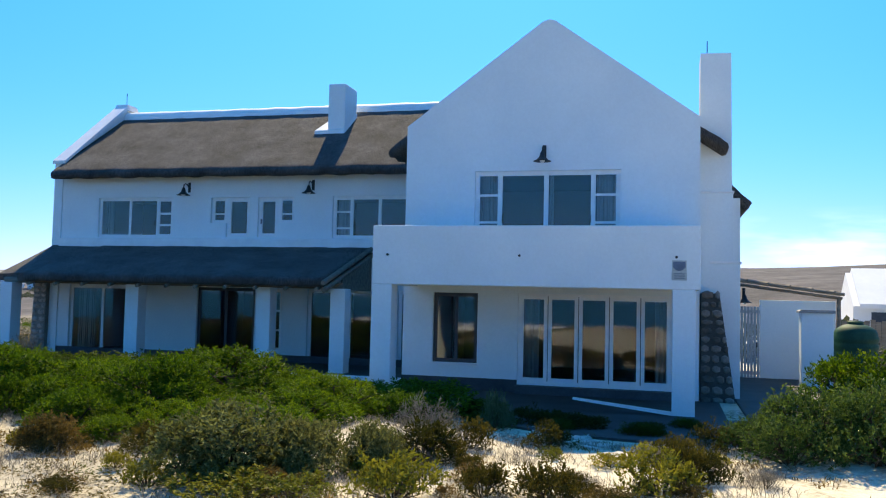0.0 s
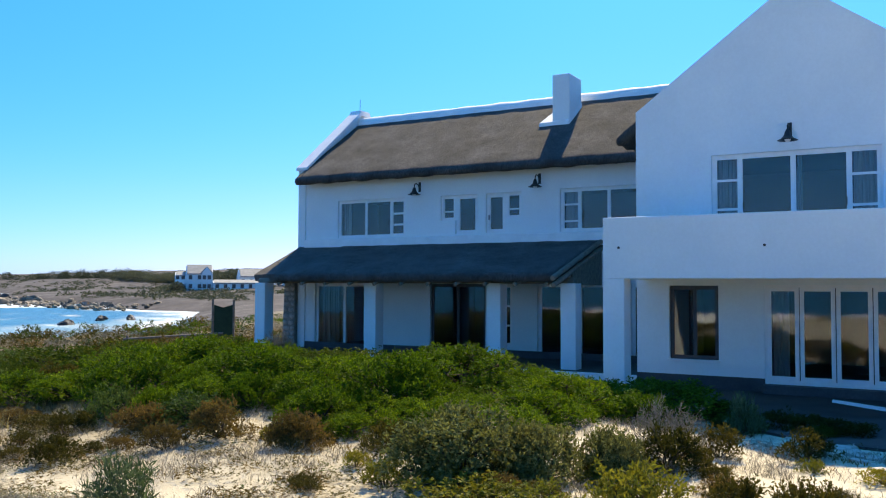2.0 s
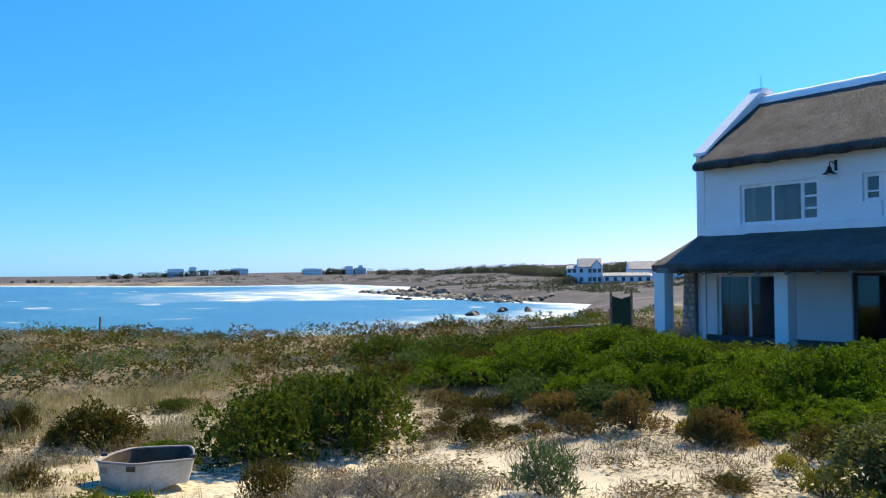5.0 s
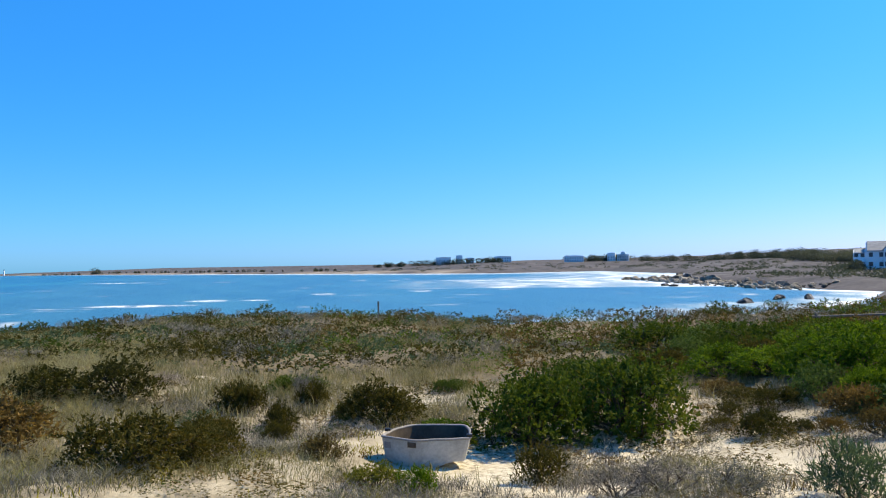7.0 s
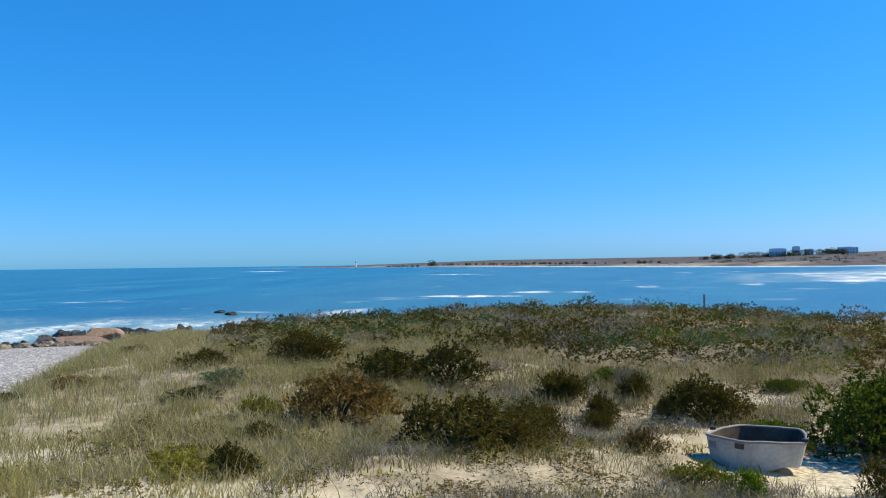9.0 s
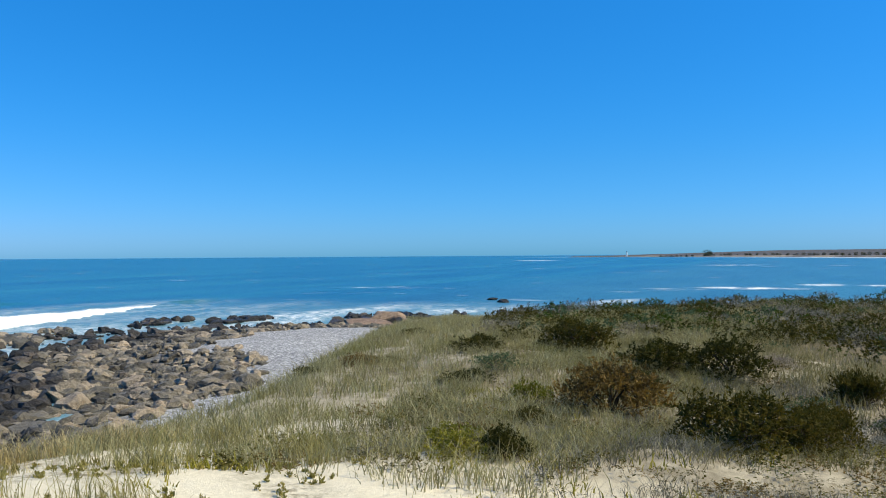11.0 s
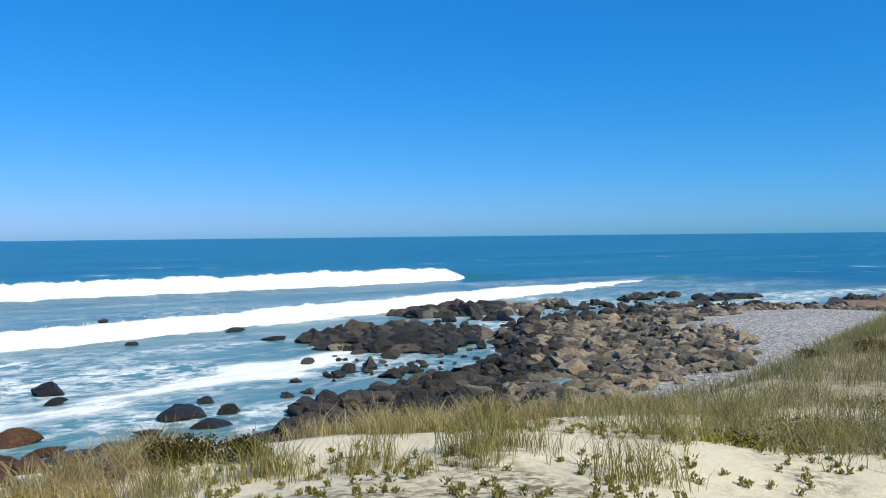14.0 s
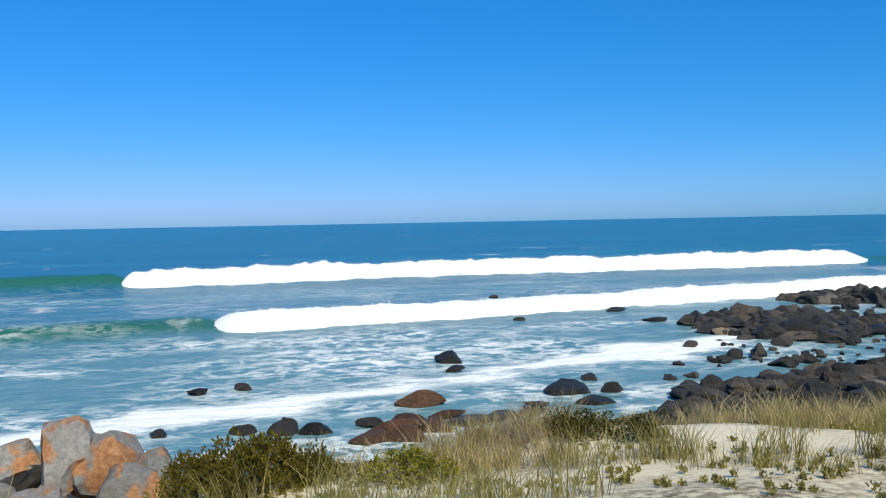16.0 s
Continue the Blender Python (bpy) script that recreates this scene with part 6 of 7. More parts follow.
# shrubs that stand out: x, y, radius, height
PLACED = {}
PLACED["grey"] = [(-5.55, 10.35, 0.95, 1.02), (-4.75, 11.0, 0.62, 0.86), (-3.95, 11.6, 0.5, 0.74)]
PLACED["olive"] = [(-3.4, 12.1, 0.5, 0.66), (-1.9, 14.0, 0.38, 0.46), (-3.0, 13.5, 0.33, 0.5), (-2.2, 10.5, 0.35, 0.5), (-1.4, 10.4, 0.4, 0.49), (0.2, 11.7, 0.32, 0.59), (0.7, 15.0, 0.46, 0.48), (0.2, 14.0, 0.29, 0.25), (-11.2, 5.0, 0.36, 0.52), (-16.8, 1.6, 0.41, 0.55), (-17.3, 3.1, 0.34, 0.54), (-14.2, 1.1, 0.43, 0.52), (-12.7, 1.1, 0.4, 0.51), (-17.5, -1.6, 0.75, 0.62), (-17.7, -0.3, 0.72, 0.74), (-16.7, 1.8, 0.38, 0.62), (-18.3, -5.4, 0.55, 0.4), (-3.5, -6.7, 0.33, 0.27), (-3.9, -6.3, 0.23, 0.24)]
PLACED["drygrey"] = [(-3.5, 12.8, 0.5, 0.81), (-17.6, 20.7, 0.72, 1.03), (-9.7, 5.9, 0.56, 0.41), (-9.2, 6.6, 0.49, 0.33), (-10.1, 5.5, 0.43, 0.38), (-17.6, 3.0, 0.34, 0.6), (-3.0, -6.7, 0.25, 0.24)]
PLACED["blue"] = [(-3.1, 16.0, 0.27, 0.64), (-8.7, 7.6, 0.40, 0.56)]
PLACED["yellow"] = [(-5.0, 9.3, 0.68, 0.37), (-4.2, 9.3, 0.59, 0.33), (-3.2, 10.1, 0.54, 0.64), (-0.1, 11.3, 0.5, 0.62), (-11.3, 2.9, 0.35, 0.36), (-13.9, -3.0, 0.3, 0.38), (-9.6, -2.6, 0.41, 0.3), (-1.9, -6.1, 0.42, 0.28), (-8.9, -2.3, 0.35, 0.27)]
PLACED["green"] = [(2.2, 14.6, 0.9, 1.08), (3.1, 14.7, 1.0, 1.18), (4.1, 15.0, 1.1, 1.3), (1.75, 13.9, 0.72, 0.8), (1.35, 14.7, 0.5, 0.62), (2.9, 13.8, 0.8, 1.05), (3.9, 13.7, 0.9, 1.1), (4.6, 12.9, 0.9, 0.85)]
PLACED["bright"] = [(4.4, 23.5, 1.1, 1.4), (5.8, 22.5, 1.2, 1.7), (-10.9, 3.3, 0.27, 0.36)]
PLACED["rust"] = [(-12.5, 11.4, 0.4, 0.58), (-10.6, 11.2, 0.47, 0.65), (-9.1, 11.2, 0.37, 0.59), (-12.0, 10.3, 0.26, 0.27), (-12.7, 2.5, 0.35, 0.36), (-13.8, -1.8, 0.82, 0.80), (-10.7, -2.8, 0.32, 0.22), (-6.6, -6.3, 0.35, 0.3)]
PLACED["dark"] = [(-14.2, 6.2, 1.01, 1.36), (-14.1, 7.9, 1.24, 1.36), (-17.0, 8.8, 1.14, 0.88), (-16.2, 17.2, 0.92, 0.97)]
PLACED["mustard"] = [(-0.72, -6.35, 0.46, 0.54), (-0.38, -6.2, 0.36, 0.46), (-1.15, -6.5, 0.28, 0.34)]
PLACED["brown"] = [(-19.5, -3.6, 0.92, 0.72), (-15.9, 4.1, 0.68, 0.78), (-11.55, 0.05, 0.78, 0.72), (-11.9, 0.75, 0.5, 0.5), (-15.6, 2.3, 0.33, 0.48), (-16.5, 3.6, 0.25, 0.37), (-14.6, 2.1, 0.28, 0.35), (-9.0, -1.9, 0.29, 0.33)]
for _k, rows_ in PLACED.items():
    for x_, y_, r_, h_ in rows_:
        shrub(_k, x_, y_, r_ * 1.08, h_ * 0.95)

# the green bank before the long wing: mounds of uneven size with ragged front
rnd = random.Random(11)
bank = []
for _ in range(6000):
    x, y = rnd.uniform(-25, -4.7), rnd.uniform(11.0, 20.2)
    front = 12.0 + 0.6 * math.sin(x * 1.1) + 0.5 * math.sin(x * 2.3 + 1) + 0.05 * (x + 12) ** 2 * (x > -12) + 0.018 * (x + 12) ** 2 * (x <= -12)
    back = 20.2 if x < -12.5 else 20.2 - (x + 12.5) * 0.34
    r = rnd.choice([0.6, 0.8, 1.0, 1.25, 1.5])
    if front < y < back and all((x - a) ** 2 + (y - b) ** 2 > (0.62 * (r + q)) ** 2 for a, b, q in bank):
        bank.append((x, y, r))
for x, y, r in bank:
    kind = "mound" if x > -9 else rnd.choice(["mound"] * 9 + ["dark", "green"]) if x > -17 else rnd.choice(["mound", "dark", "dark", "green", "olive"])
    shrub(kind, x, y, r * 1.15, (0.42 + 0.42 * r) * rnd.uniform(0.8, 1.2) * (0.75 if x > -9 else 1.0), group="green bank before the house")
for _ in range(15):
    x = rnd.uniform(-20, -7)
    y = 11.3 + 0.6 * math.sin(x * 1.1) + 0.5 * math.sin(x * 2.3 + 1) + 0.05 * (x + 12) ** 2 * (x > -12) + 0.018 * (x + 12) ** 2 * (x <= -12) + rnd.uniform(-1.3, 0.8)
    s = rnd.uniform(0.2, 0.62)
    shrub(rnd.choice(["rust", "rust", "olive", "yellow", "brown"]), x, y, s, s * rnd.uniform(0.7, 1.2), group="rusty shrubs along the green bank")

# low scruff between the shrubs before the gable and in its shade
rnd = random.Random(31)
for _ in range(40):
    x, y = rnd.uniform(-7.5, 1.6), rnd.uniform(8.9, 13.4)
    s = rnd.uniform(0.18, 0.4)
    shrub(rnd.choice(["olive", "yellow", "drygrey", "olive", "rust"]), x, y, s, s * rnd.uniform(0.6, 1.1), group="low scruff before the gable")
for _ in range(16):
    s = rnd.uniform(0.3, 0.55)
    shrub(rnd.choice(["dark", "olive", "brown"]), rnd.uniform(-4.0, 0.6), rnd.uniform(16.3, 18.2), s, s * rnd.uniform(0.5, 0.8), group="low scruff before the gable")

# scrub over the dune towards the bay: near shrubs singly, the far ones joined
def joined_scrub(kind, spots, seed, leaves=620, word="far ", grow=1.6):
    """Many far shrubs of one kind in a single mesh."""
    rng = np.random.default_rng(seed)
    mat_, n_, le_, wi_, lo_, sp_, up_, ls_, lab_ = KINDS[kind]
    me_, _ = foliage_mesh("scrub", seed, leaves, le_ * grow, wi_ * grow * 1.2, mat_, lo_, sp_, up_, 6, ls_)
    co = np.empty(len(me_.vertices) * 3)
    me_.vertices.foreach_get("co", co)
    co = co.reshape(-1, 3)
    bpy.data.meshes.remove(me_)
    out = []
    for x, y, r, h in spots:
        a = rng.uniform(0, 2 * math.pi)
        p = co * (r, r, h)
        out.append(np.stack([x + p[:, 0] * math.cos(a) - p[:, 1] * math.sin(a), y + p[:, 0] * math.sin(a) + p[:, 1] * math.cos(a), p[:, 2] + ground_at(x, y) - 0.04], 1))
    v = np.concatenate(out)
    me = bpy.data.meshes.new("scrub")
    me.from_pydata(v.tolist(), [], np.arange(len(v)).reshape(-1, 4).tolist())
    me.materials.append(mat_)
    return tagged(new("scrub", me), word + lab_, "scrub", kind="stuff")


# low heath and dead scruff over the bare sand, too many to count
rnd = random.Random(71)
low = {}
while sum(len(v) for v in low.values()) < 1350:
    x, y = rnd.uniform(-20, -3), rnd.uniform(-4.5, 13)
    d = math.hypot(x, y)
    n_ = float(ripple(x, y, 1.5, 6.0)) + 0.5 * float(ripple(x, y, 0.6, 2.0))
    if d < 8.3 or n_ < (-0.1 if d < 15 and y > 3.5 else -0.5) or (x > -6 and y < 7.5) or (x + 12.72) ** 2 + (y - 4.0) ** 2 < 2.6:
        continue
    s = rnd.uniform(0.14, 0.36)
    low.setdefault(rnd.choice(["rust", "olive", "drygrey", "brown", "brown", "rust", "dark"]), []).append((x, y, s * 1.25, s * rnd.uniform(0.35, 0.7)))
for i_, (_k, spots_) in enumerate(low.items()):
    joined_scrub(_k, spots_, 340 + i_, 280, "low ", 1.2)

rng_ = np.random.default_rng(23)
ca, cr = np.radians(rng_.uniform(34, 106, 14000)), 15.5 + 36 * rng_.random(14000) ** 0.8
cx_, cy_ = -np.sin(ca) * cr, np.cos(ca) * cr
cz_ = height(cx_, cy_)
rnd = random.Random(23)
fixed = [w[:2] for rows_ in PLACED.values() for w in rows_]
scrub, far_spots = [], {}
for x, y, z, a, r in zip(cx_.tolist(), cy_.tolist(), cz_.tolist(), np.degrees(ca).tolist(), cr.tolist()):
    if (y > 11.5 and x > -18.5 and y < 22) or (y > 14 and x > -25 and y < 22) or z < 1.9 or (y > 23 and x > -23):
        continue
    gap = 0.66 if r > 22 else 1.05 if a < 66 else 2.4
    if float(ripple(x, y, 3.1, 9.0)) > 0.62 and r < 36:  # bare sand shows in between
        continue
    if any((x - p) ** 2 + (y - q) ** 2 < gap * gap for p, q in scrub) or any((x - p) ** 2 + (y - q) ** 2 < 1.6 for p, q in fixed):
        continue
    scrub.append((x, y))
    if a < 60:
        kind = rnd.choice(["brown", "dark", "rust", "olive", "drygrey", "rust", "brown"])
    elif a < 80:
        kind = rnd.choice(["dark", "mound", "olive", "brown", "blue_low", "rust", "drygrey"])
    else:
        kind = rnd.choice(["olive", "brown", "dark", "blue_low", "drygrey", "olive"])
    s = rnd.uniform(0.4, 0.9)
    if r > 21:
        far_spots.setdefault(kind, []).append((x, y, s, s * rnd.uniform(0.35, 0.85)))
    else:
        shrub(kind, x, y, s * 0.85, s * rnd.uniform(0.4, 0.65), group="scrub on the bay dune")
# along the shore north of the house end
for _ in range(90):
    k = rnd.random() * 0.5
    x, y = -26 - 34 * k + rnd.uniform(-7, 7), 22 + 44 * k + rnd.uniform(-8, 8)
    if x < -24.5 and ground_at(x, y) > 1.8:
        s = rnd.uniform(0.6, 1.0)
        far_spots.setdefault(rnd.choice(["dark", "bright", "blue_low", "olive"]), []).append((x, y, s, s * rnd.uniform(0.5, 0.75)))
for i_, (_k, spots_) in enumerate(far_spots.items()):
    joined_scrub(_k, spots_, 300 + i_, 300, "far ", 1.55)


rnd = random.Random(47)
for _ in range(60):
    x, y = rnd.uniform(-44, -8), rnd.uniform(-16.5, -1.5)
    if float(inland(DUNE, np.array([x]), np.array([y]))[0]) > -0.8 and y < -0.06 * (x + 7.5) - 1.5:
        s = rnd.uniform(0.25, 0.5)
        shrub(rnd.choice(["olive", "brown", "olive", "rust"]), x, y, s, s * rnd.uniform(0.35, 0.55), group="low shrubs on the dune shoulder")


def blades(name, xs, ys, count, tall, spread, lean, width, mat, seed, label, category="grass", sink=0.02):
    """Grass in tufts: thin curved blades, all tufts of one stretch in one mesh."""
    rng = np.random.default_rng(seed)
    n = len(xs) * count
    zx = height(np.array(xs), np.array(ys))
    bx = np.repeat(xs, count) + rng.normal(0, spread, n)
    by = np.repeat(ys, count) + rng.normal(0, spread, n)
    bz = np.repeat(zx, count) - sink
    size = np.repeat(rng.uniform(0.6, 1.25, len(xs)), count) * rng.uniform(0.5, 1.2, n) * tall
    a = rng.uniform(0, 2 * math.pi, n)
    tip = size * lean * rng.uniform(0.2, 1.4, n)
    out = np.stack([np.cos(a), np.sin(a)], 1)
    b = rng.uniform(0, 2 * math.pi, n)
    sx, sy = np.cos(b) * width * 0.5, np.sin(b) * width * 0.5
    rows = []
    for k, w in ((0.0, 1.0), (0.5, 0.8), (1.0, 0.12)):
        h = size * (k - 0.18 * k * k)
        off = tip * k * k
        cx, cy, cz = bx + out[:, 0] * off, by + out[:, 1] * off, bz + h
        rows += [np.stack([cx - sx * w, cy - sy * w, cz], 1), np.stack([cx + sx * w, cy + sy * w, cz], 1)]
    co = np.stack(rows, 1).reshape(-1, 3)
    i = np.arange(n)[:, None] * 6
    f = np.concatenate([i + np.array([[0, 1, 3, 2]]), i + np.array([[2, 3, 5, 4]])], 1).reshape(-1, 4)
    me = bpy.data.meshes.new(name)
    me.from_pydata(co.tolist(), [], f.tolist())
    me.materials.append(mat)
    return tagged(new(name, me), label, category, kind="stuff")


def scatter(n, box_, seed, rule):
    r = np.random.default_rng(seed)
    x0, x1, y0, y1 = box_
    x, y = r.uniform(x0, x1, n), r.uniform(y0, y1, n)
    k = rule(x, y)
    return x[k], y[k]


def on_top(x, y, lo=-1.5):
    return inland(DUNE, x, y) > lo


def patchy(x, y, scale, cut, seed):
    return ripple(x, y, scale, seed) + 0.5 * ripple(x, y, scale * 0.35, seed + 3) > cut


def off_boat(x, y):
    return ((x + 12.9) ** 2 + (y - 4.2) ** 2 > 3.0) & ((x + 14.2) ** 2 + (y - 5.0) ** 2 > 1.6)


# marram along the seaward crest and over the dune shoulder
x, y = scatter(1250, (-9.5, -1.0, -8.2, -5.2), 1, lambda x, y: (inland(DUNE, x, y) < 0.55 + 0.6 * ripple(x, y, 1.0)) & (inland(DUNE, x, y) > -1.6) & patchy(x, y, 0.9, np.where(x > -4.2, 0.3, -0.15), 1.0))
blades("marram_grass", x, y, 30, 0.35, 0.08, 0.55, 0.0075, grass_dry, 2, "dry straw-coloured marram grass on the dune crest")
x, y = scatter(260, (-9.5, 1.0, -5.8, -3.2), 3, lambda x, y: patchy(x, y, 1.1, 0.25, 5.0))
blades("marram_grass", x, y, 42, 0.40, 0.10, 0.55, 0.0065, grass_green, 4, "sparse green marram tufts on bare sand")
x, y = scatter(15000, (-50, -7.5, -19, 0.5), 5, lambda x, y: (inland(DUNE, x, y) > -2.2) & patchy(x, y, 1.7, np.where(x < -19, -0.95, np.where(x < -13, -0.75, -0.55)), 2.0) & (y < -0.06 * (x + 7.5) - 1.2))
blades("dune_grass", x, y, 16, 0.33, 0.12, 0.65, 0.009, grass_dry, 6, "dry pale grass over the dune shoulder")
x, y = scatter(6000, (-50, -8, -19, 0), 7, lambda x, y: (inland(DUNE, x, y) > -2.2) & patchy(x, y, 1.9, 0.15, 7.0) & (y < -0.06 * (x + 7.5) - 1.0))
blades("dune_grass", x, y, 15, 0.28, 0.12, 0.6, 0.009, grass_green, 8, "grey-green grass over the dune shoulder")
x, y = scatter(7500, (-46, -14, -3, 14), 9, lambda x, y: on_top(x, y, -1) & patchy(x, y, 3.0, -0.1, 3.0) & (np.hypot(x, y) > 15.5))
blades("dune_grass", x, y, 11, 0.34, 0.13, 0.5, 0.012, grass_grey, 10, "dry pale grass among the scrub")
x, y = scatter(5200, (-22, -8, -4.5, 7.5), 21, lambda x, y: patchy(x, y, 1.5, -0.05, 1.5) & (np.hypot(x, y) > 9.5) & off_boat(x, y))
blades("dune_grass", x, y, 14, 0.22, 0.12, 0.8, 0.008, grass_grey, 22, "thin dry grass over the bay sand")
# low dry twigs and runners on the sand
x, y = scatter(3600, (-16, 1.5, 2.5, 15), 11, lambda x, y: off_boat(x, y) & patchy(x, y, 1.3, -0.2, 4.0) & (np.hypot(x, y) > 7.5))
blades("dry_runners", x, y, 16, 0.20, 0.10, 1.1, 0.008, twig_grey, 12, "dry grey twigs and runners on the sand", "scrub")
x, y = scatter(3400, (-18, -5, -1.5, 6), 13, lambda x, y: off_boat(x, y) & patchy(x, y, 1.2, -0.2, 8.0) & (np.hypot(x, y) > 8))
blades("dry_runners", x, y, 16, 0.20, 0.10, 1.0, 0.008, twig_grey, 14, "dry grey twigs and runners on the sand", "scrub")
x, y = scatter(1200, (-16, 2.5, 3, 16), 15, lambda x, y: patchy(x, y, 1.0, 0.2, 6.0) & (np.hypot(x, y) > 7.5))
blades("low_succulent", x, y, 16, 0.11, 0.10, 0.7, 0.018, leaf_rust, 16, "low reddish succulent runners on the sand", "scrub")
x, y = scatter(600, (-15, -5.5, -4.5, 4), 17, lambda x, y: patchy(x, y, 1.1, 0.1, 9.0) & (np.hypot(x, y) > 7))
blades("low_succulent", x, y, 18, 0.13, 0.12, 0.7, 0.016, leaf_yellow, 18, "low yellow-green runners on the sand", "scrub")


def seedlings(xs, ys, seed):
    """Small fleshy seedlings: short stems with paired leaves."""
    rng = np.random.default_rng(seed)
    per = 26
    n = len(xs)
    tall = rng.uniform(0.02, 0.07, n)
    k = rng.uniform(0.1, 1, (n, per))
    jx, jy = rng.normal(0, 0.013, (n, per)), rng.normal(0, 0.013, (n, per))
    z = height(xs, ys)
    base = np.stack([xs[:, None] + jx, ys[:, None] + jy, z[:, None] + k * tall[:, None] - 0.01], -1).reshape(-1, 3)
    way = rng.normal(size=base.shape)
    way[:, 2] = np.abs(way[:, 2]) + 0.8
    m = len(base)
    me = leaf_mesh("seedlings", base, unit(way), rng.uniform(0.022, 0.042, m), rng.uniform(0.012, 0.02, m), leaf_seedling, rng)
    return tagged(new("seedlings", me), "small fleshy olive-green seedlings on bare sand", "seedlings", kind="stuff")


x, y = scatter(900, (-9.5, 1.0, -6.2, -2.8), 19, lambda x, y: patchy(x, y, 0.8, -0.1, 2.5))
seedlings(x, y, 20)


# ---- across the bay ----
def far_house(x, y, turn, blocks, label, tiles=None):
    """A white house of gabled blocks: each (x0, x1, y0, y1, eave, ridge), with its own windows."""
    z = ground_at(x, y)
    root = thing("far_house", label, "house", "houses across the bay")
    root.matrix_world = pose(x, y, z - 0.5, 0, 0, turn)
    for x0, x1, y0, y1, eave, ridge, *side in blocks:
        b, mid, depth = bmesh.new(), (x0 + x1) / 2, (y0 + y1) / 2
        if side:  # the ridge runs along the front
            prism_x(b, [(y0, 0), (y1, 0), (y1, eave), (depth, ridge), (y0, eave)], x0, x1)
        else:
            prism(b, [(x0, 0), (x1, 0), (x1, eave), (mid, ridge), (x0, eave)], y0, y1)
        part("wall", b, far_white, root)
        if ridge > eave + 0.6:
            for s in (-1, 1):
                r = bmesh.new()
                if side:
                    e = y0 if s < 0 else y1
                    prism_x(r, [(e + 0.3 * s, eave - 0.15), (e + 0.3 * s, eave + 0.15), (depth, ridge + 0.3), (depth, ridge)], x0 + 0.35, x1 - 0.35)
                else:
                    e = x0 if s < 0 else x1
                    prism(r, [(e + 0.3 * s, eave - 0.15), (e + 0.3 * s, eave + 0.15), (mid, ridge + 0.3), (mid, ridge)], y0 + 0.4, y1 - 0.4)
                part("roof", r, tiles or tile_grey, root)
        n = max(2, int((x1 - x0) / 2.6))
        for i in range(n):
            for zz in ([1.3] if eave < 4 else [1.3, 4.2]):
                wx = x0 + (x1 - x0) * (i + 0.5) / n
                w = part("window", boxes((wx - 0.55, y0 - 0.06, zz, wx + 0.55, y0 + 0.05, zz + 1.35)), far_glass, root)
                part("frame", boxes((wx - 0.68, y0 - 0.04, zz - 0.13, wx + 0.68, y0 + 0.02, zz + 1.48)), far_white, w)
    return root


far_house(-211, 206, 46, [(-7, -3.5, 1, 9, 5.4, 6.6, True), (-3.5, 5, 0, 9, 6.0, 8.8, True), (-6.5, -4.0, -1.2, 1, 3.0, 3.3), (1.5, 4.6, -0.8, 6, 6.4, 8.2), (5, 21, -2, 5, 3.0, 3.9, True)], "white gabled villa on the brown plain")
far_house(-190, 232, 44, [(-5, 5, 0, 8, 3.2, 5.6, True)], "small white cottage with a grey roof")
far_house(-206, 232, 50, [(-8, 6, 0, 8, 3.6, 6.0, True)], "low white house with a grey roof")
far_house(-872, 486, 58, [(-13, -4, 0, 9, 9.5, 10), (-2, 11, 0, 9, 7.5, 8.2), (2, 7, 1, 8, 10.5, 11)], "flat white house above the surf")
far_house(-890, 440, 62, [(-12, 10, 0, 8, 7.5, 8.0)], "flat white house above the surf")
far_house(-985, 325, 72, [(-20, -2, 0, 10, 9, 9.5), (4, 12, 0, 10, 11, 11.5), (16, 26, 0, 9, 8, 8.4)], "block of white flats on the far shore")
far_house(-935, 372, 68, [(-12, 8, 0, 10, 7, 7.6)], "block of white flats on the far shore")
far_house(15.5, 58, -4, [(-4.5, 8, 0, 8, 3.0, 5.2, True)], "neighbouring white house with a bright roof", far_white)
fence = thing("yard_fence", "dark board fence behind the yard", "fence", at=(5.2, 36.0, 2.9))
for k in range(26):
    part("board", boxes((k * 0.2, 0, 0, k * 0.2 + 0.18, 0.03, 2.0 + 0.04 * (k % 3)), bevel=0.004), timber, fence)

light_house = thing("lighthouse", "slim far lighthouse on the low point", "lighthouse", at=(-1600, -262, 1))
part("tower", rod(bmesh.new(), (0, 0, 0), (0, 0, 8), 1.3, 0.9, 14), far_white, light_house)
part("lantern", rod(bmesh.new(), (0, 0, 8), (0, 0, 9.8), 0.8, 0.5, 12), far_glass, light_house)


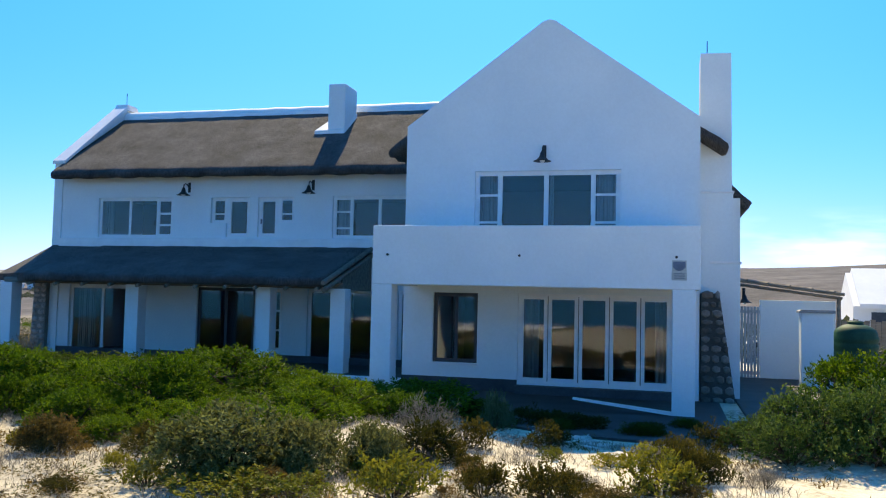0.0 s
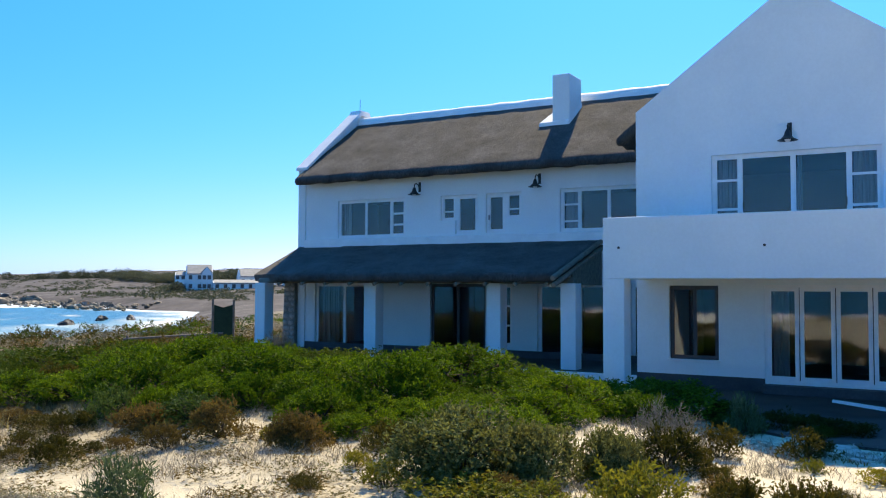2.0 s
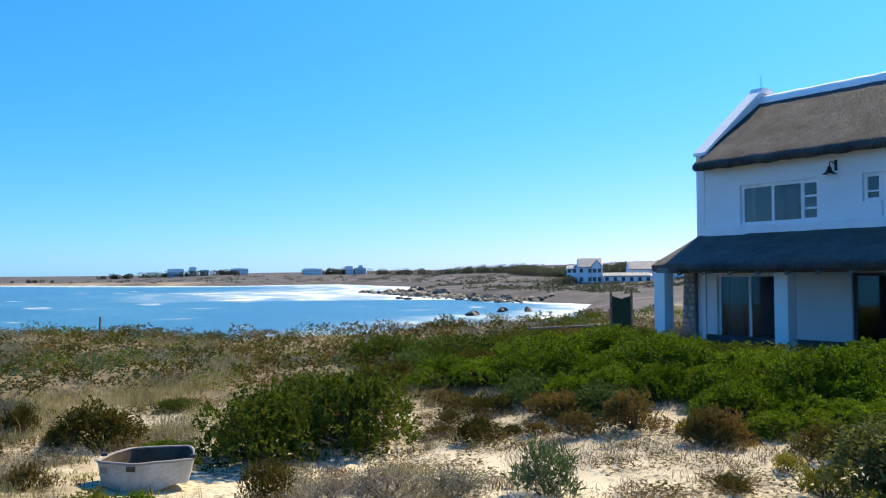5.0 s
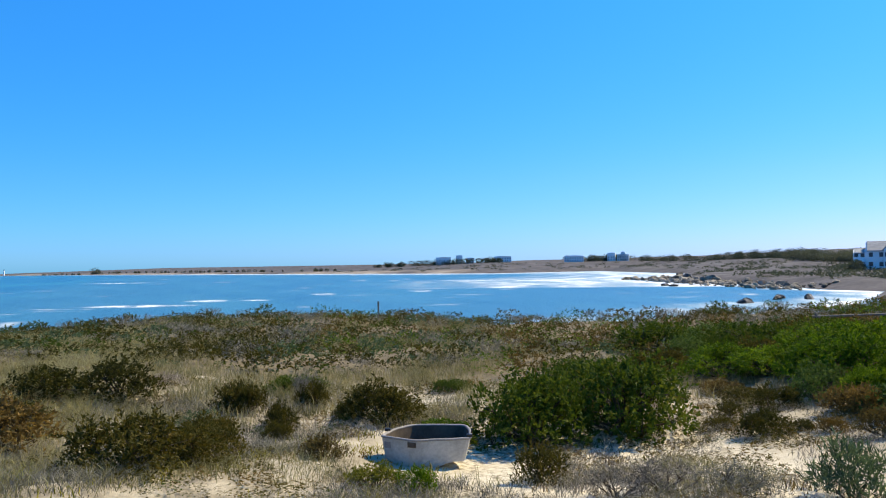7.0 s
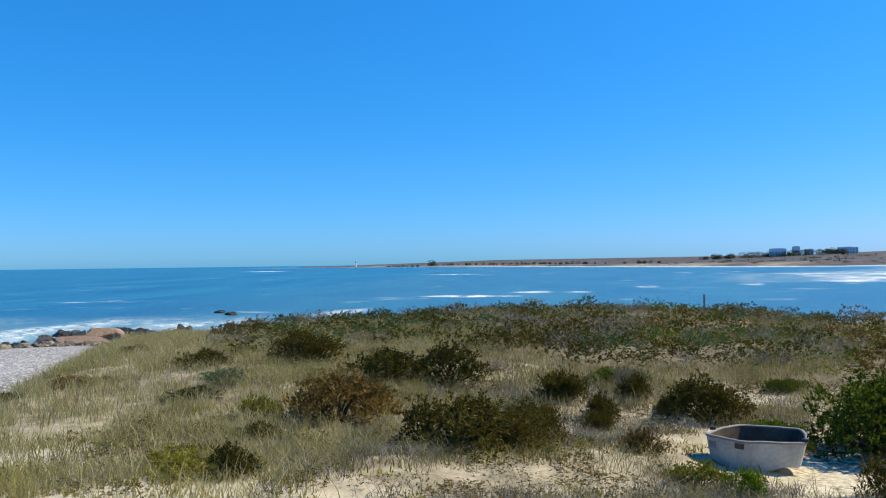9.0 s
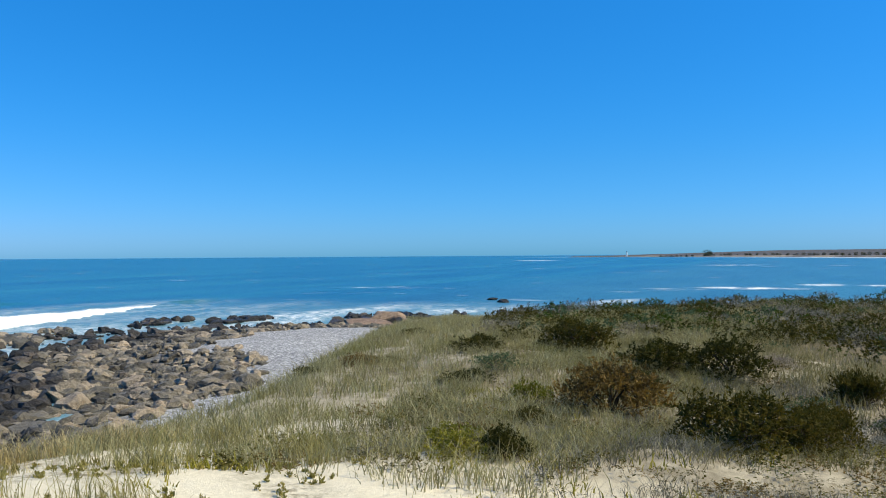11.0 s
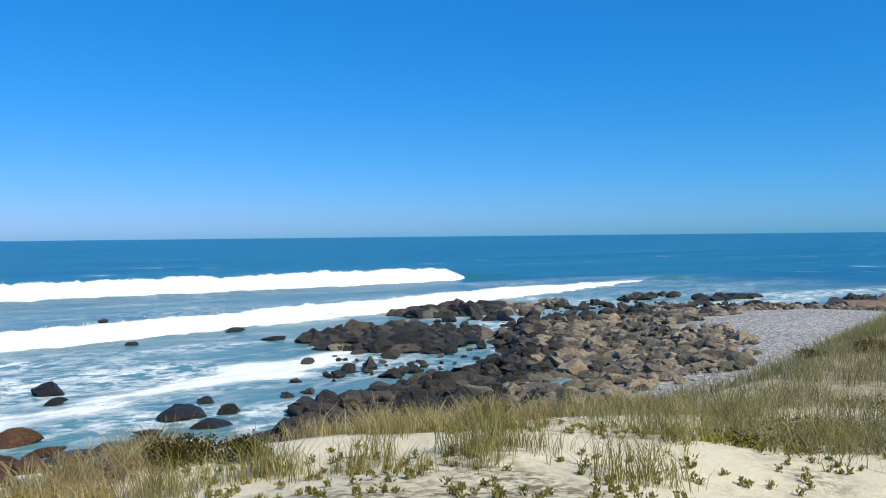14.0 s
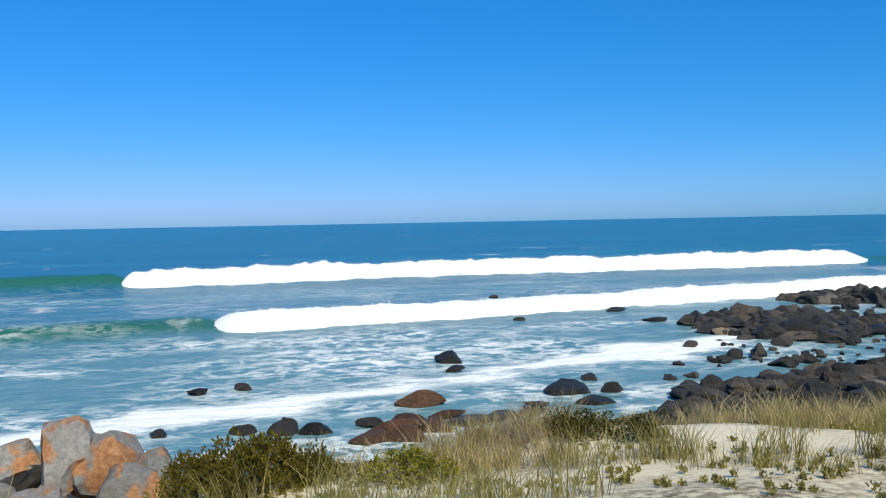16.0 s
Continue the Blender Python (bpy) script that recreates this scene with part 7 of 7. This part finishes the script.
def tree_belt(name, line, count, tall, seed, label):
    """A belt of far trees: crowns of many leaf clumps over short trunks, in one mesh."""
    rng = np.random.default_rng(seed)
    base, way, size = [], [], []
    for i in range(count):
        k = rng.uniform(0, len(line) - 1)
        j = min(int(k), len(line) - 2)
        x = line[j][0] + (line[j + 1][0] - line[j][0]) * (k - j) + rng.normal(0, 3)
        y = line[j][1] + (line[j + 1][1] - line[j][1]) * (k - j) + rng.normal(0, 3)
        h = tall * rng.uniform(0.5, 1.25)
        w = h * rng.uniform(0.55, 0.95)
        z = ground_at(x, y)
        n = 230
        d = unit(rng.normal(size=(n, 3))) * rng.uniform(0.5, 1.05, (n, 1))
        base.append(np.stack([x + d[:, 0] * w, y + d[:, 1] * w, z + h * 0.5 + d[:, 2] * h * 0.52], 1))
        way.append(unit(d + rng.normal(size=(n, 3)) * 0.5))
        size.append(np.full(n, min(h, 1.2 + 0.3 * h) * 0.26))
    base, way, size = np.concatenate(base), np.concatenate(way), np.concatenate(size)
    me = leaf_mesh(name, base, way, size, size * 0.8, far_tree, rng)
    return tagged(new(name, me), label, "trees", kind="stuff")


def plain_scrub(count, seed):
    """Low dark heath bushes scattered over the plain across the bay, in one mesh."""
    rng = np.random.default_rng(seed)
    a, d = np.radians(rng.uniform(34, 82, count * 6)), 175 * (5.5 ** rng.random(count * 6))
    x, y = -np.sin(a) * d, np.cos(a) * d
    k = (inland(COAST, x, y) > 7) & (ripple(x, y, 38.0, 3.0) + 0.6 * ripple(x, y, 12.0, 1.0) > -0.15)
    x, y, d = x[k][:count], y[k][:count], d[k][:count]
    z = height(x, y)
    per = 26
    w = rng.uniform(0.5, 1.5, len(x)) * (0.7 + d / 900)
    off = unit(rng.normal(size=(len(x), per, 3))) * rng.uniform(0.3, 1.0, (len(x), per, 1)) * w[:, None, None] * np.array([1.3, 1.3, 0.42])
    base = np.stack([x, y, z + w * 0.25], 1)[:, None] + off
    way = unit(off + rng.normal(size=off.shape) * 0.4)
    size = np.repeat(w * 0.45, per)
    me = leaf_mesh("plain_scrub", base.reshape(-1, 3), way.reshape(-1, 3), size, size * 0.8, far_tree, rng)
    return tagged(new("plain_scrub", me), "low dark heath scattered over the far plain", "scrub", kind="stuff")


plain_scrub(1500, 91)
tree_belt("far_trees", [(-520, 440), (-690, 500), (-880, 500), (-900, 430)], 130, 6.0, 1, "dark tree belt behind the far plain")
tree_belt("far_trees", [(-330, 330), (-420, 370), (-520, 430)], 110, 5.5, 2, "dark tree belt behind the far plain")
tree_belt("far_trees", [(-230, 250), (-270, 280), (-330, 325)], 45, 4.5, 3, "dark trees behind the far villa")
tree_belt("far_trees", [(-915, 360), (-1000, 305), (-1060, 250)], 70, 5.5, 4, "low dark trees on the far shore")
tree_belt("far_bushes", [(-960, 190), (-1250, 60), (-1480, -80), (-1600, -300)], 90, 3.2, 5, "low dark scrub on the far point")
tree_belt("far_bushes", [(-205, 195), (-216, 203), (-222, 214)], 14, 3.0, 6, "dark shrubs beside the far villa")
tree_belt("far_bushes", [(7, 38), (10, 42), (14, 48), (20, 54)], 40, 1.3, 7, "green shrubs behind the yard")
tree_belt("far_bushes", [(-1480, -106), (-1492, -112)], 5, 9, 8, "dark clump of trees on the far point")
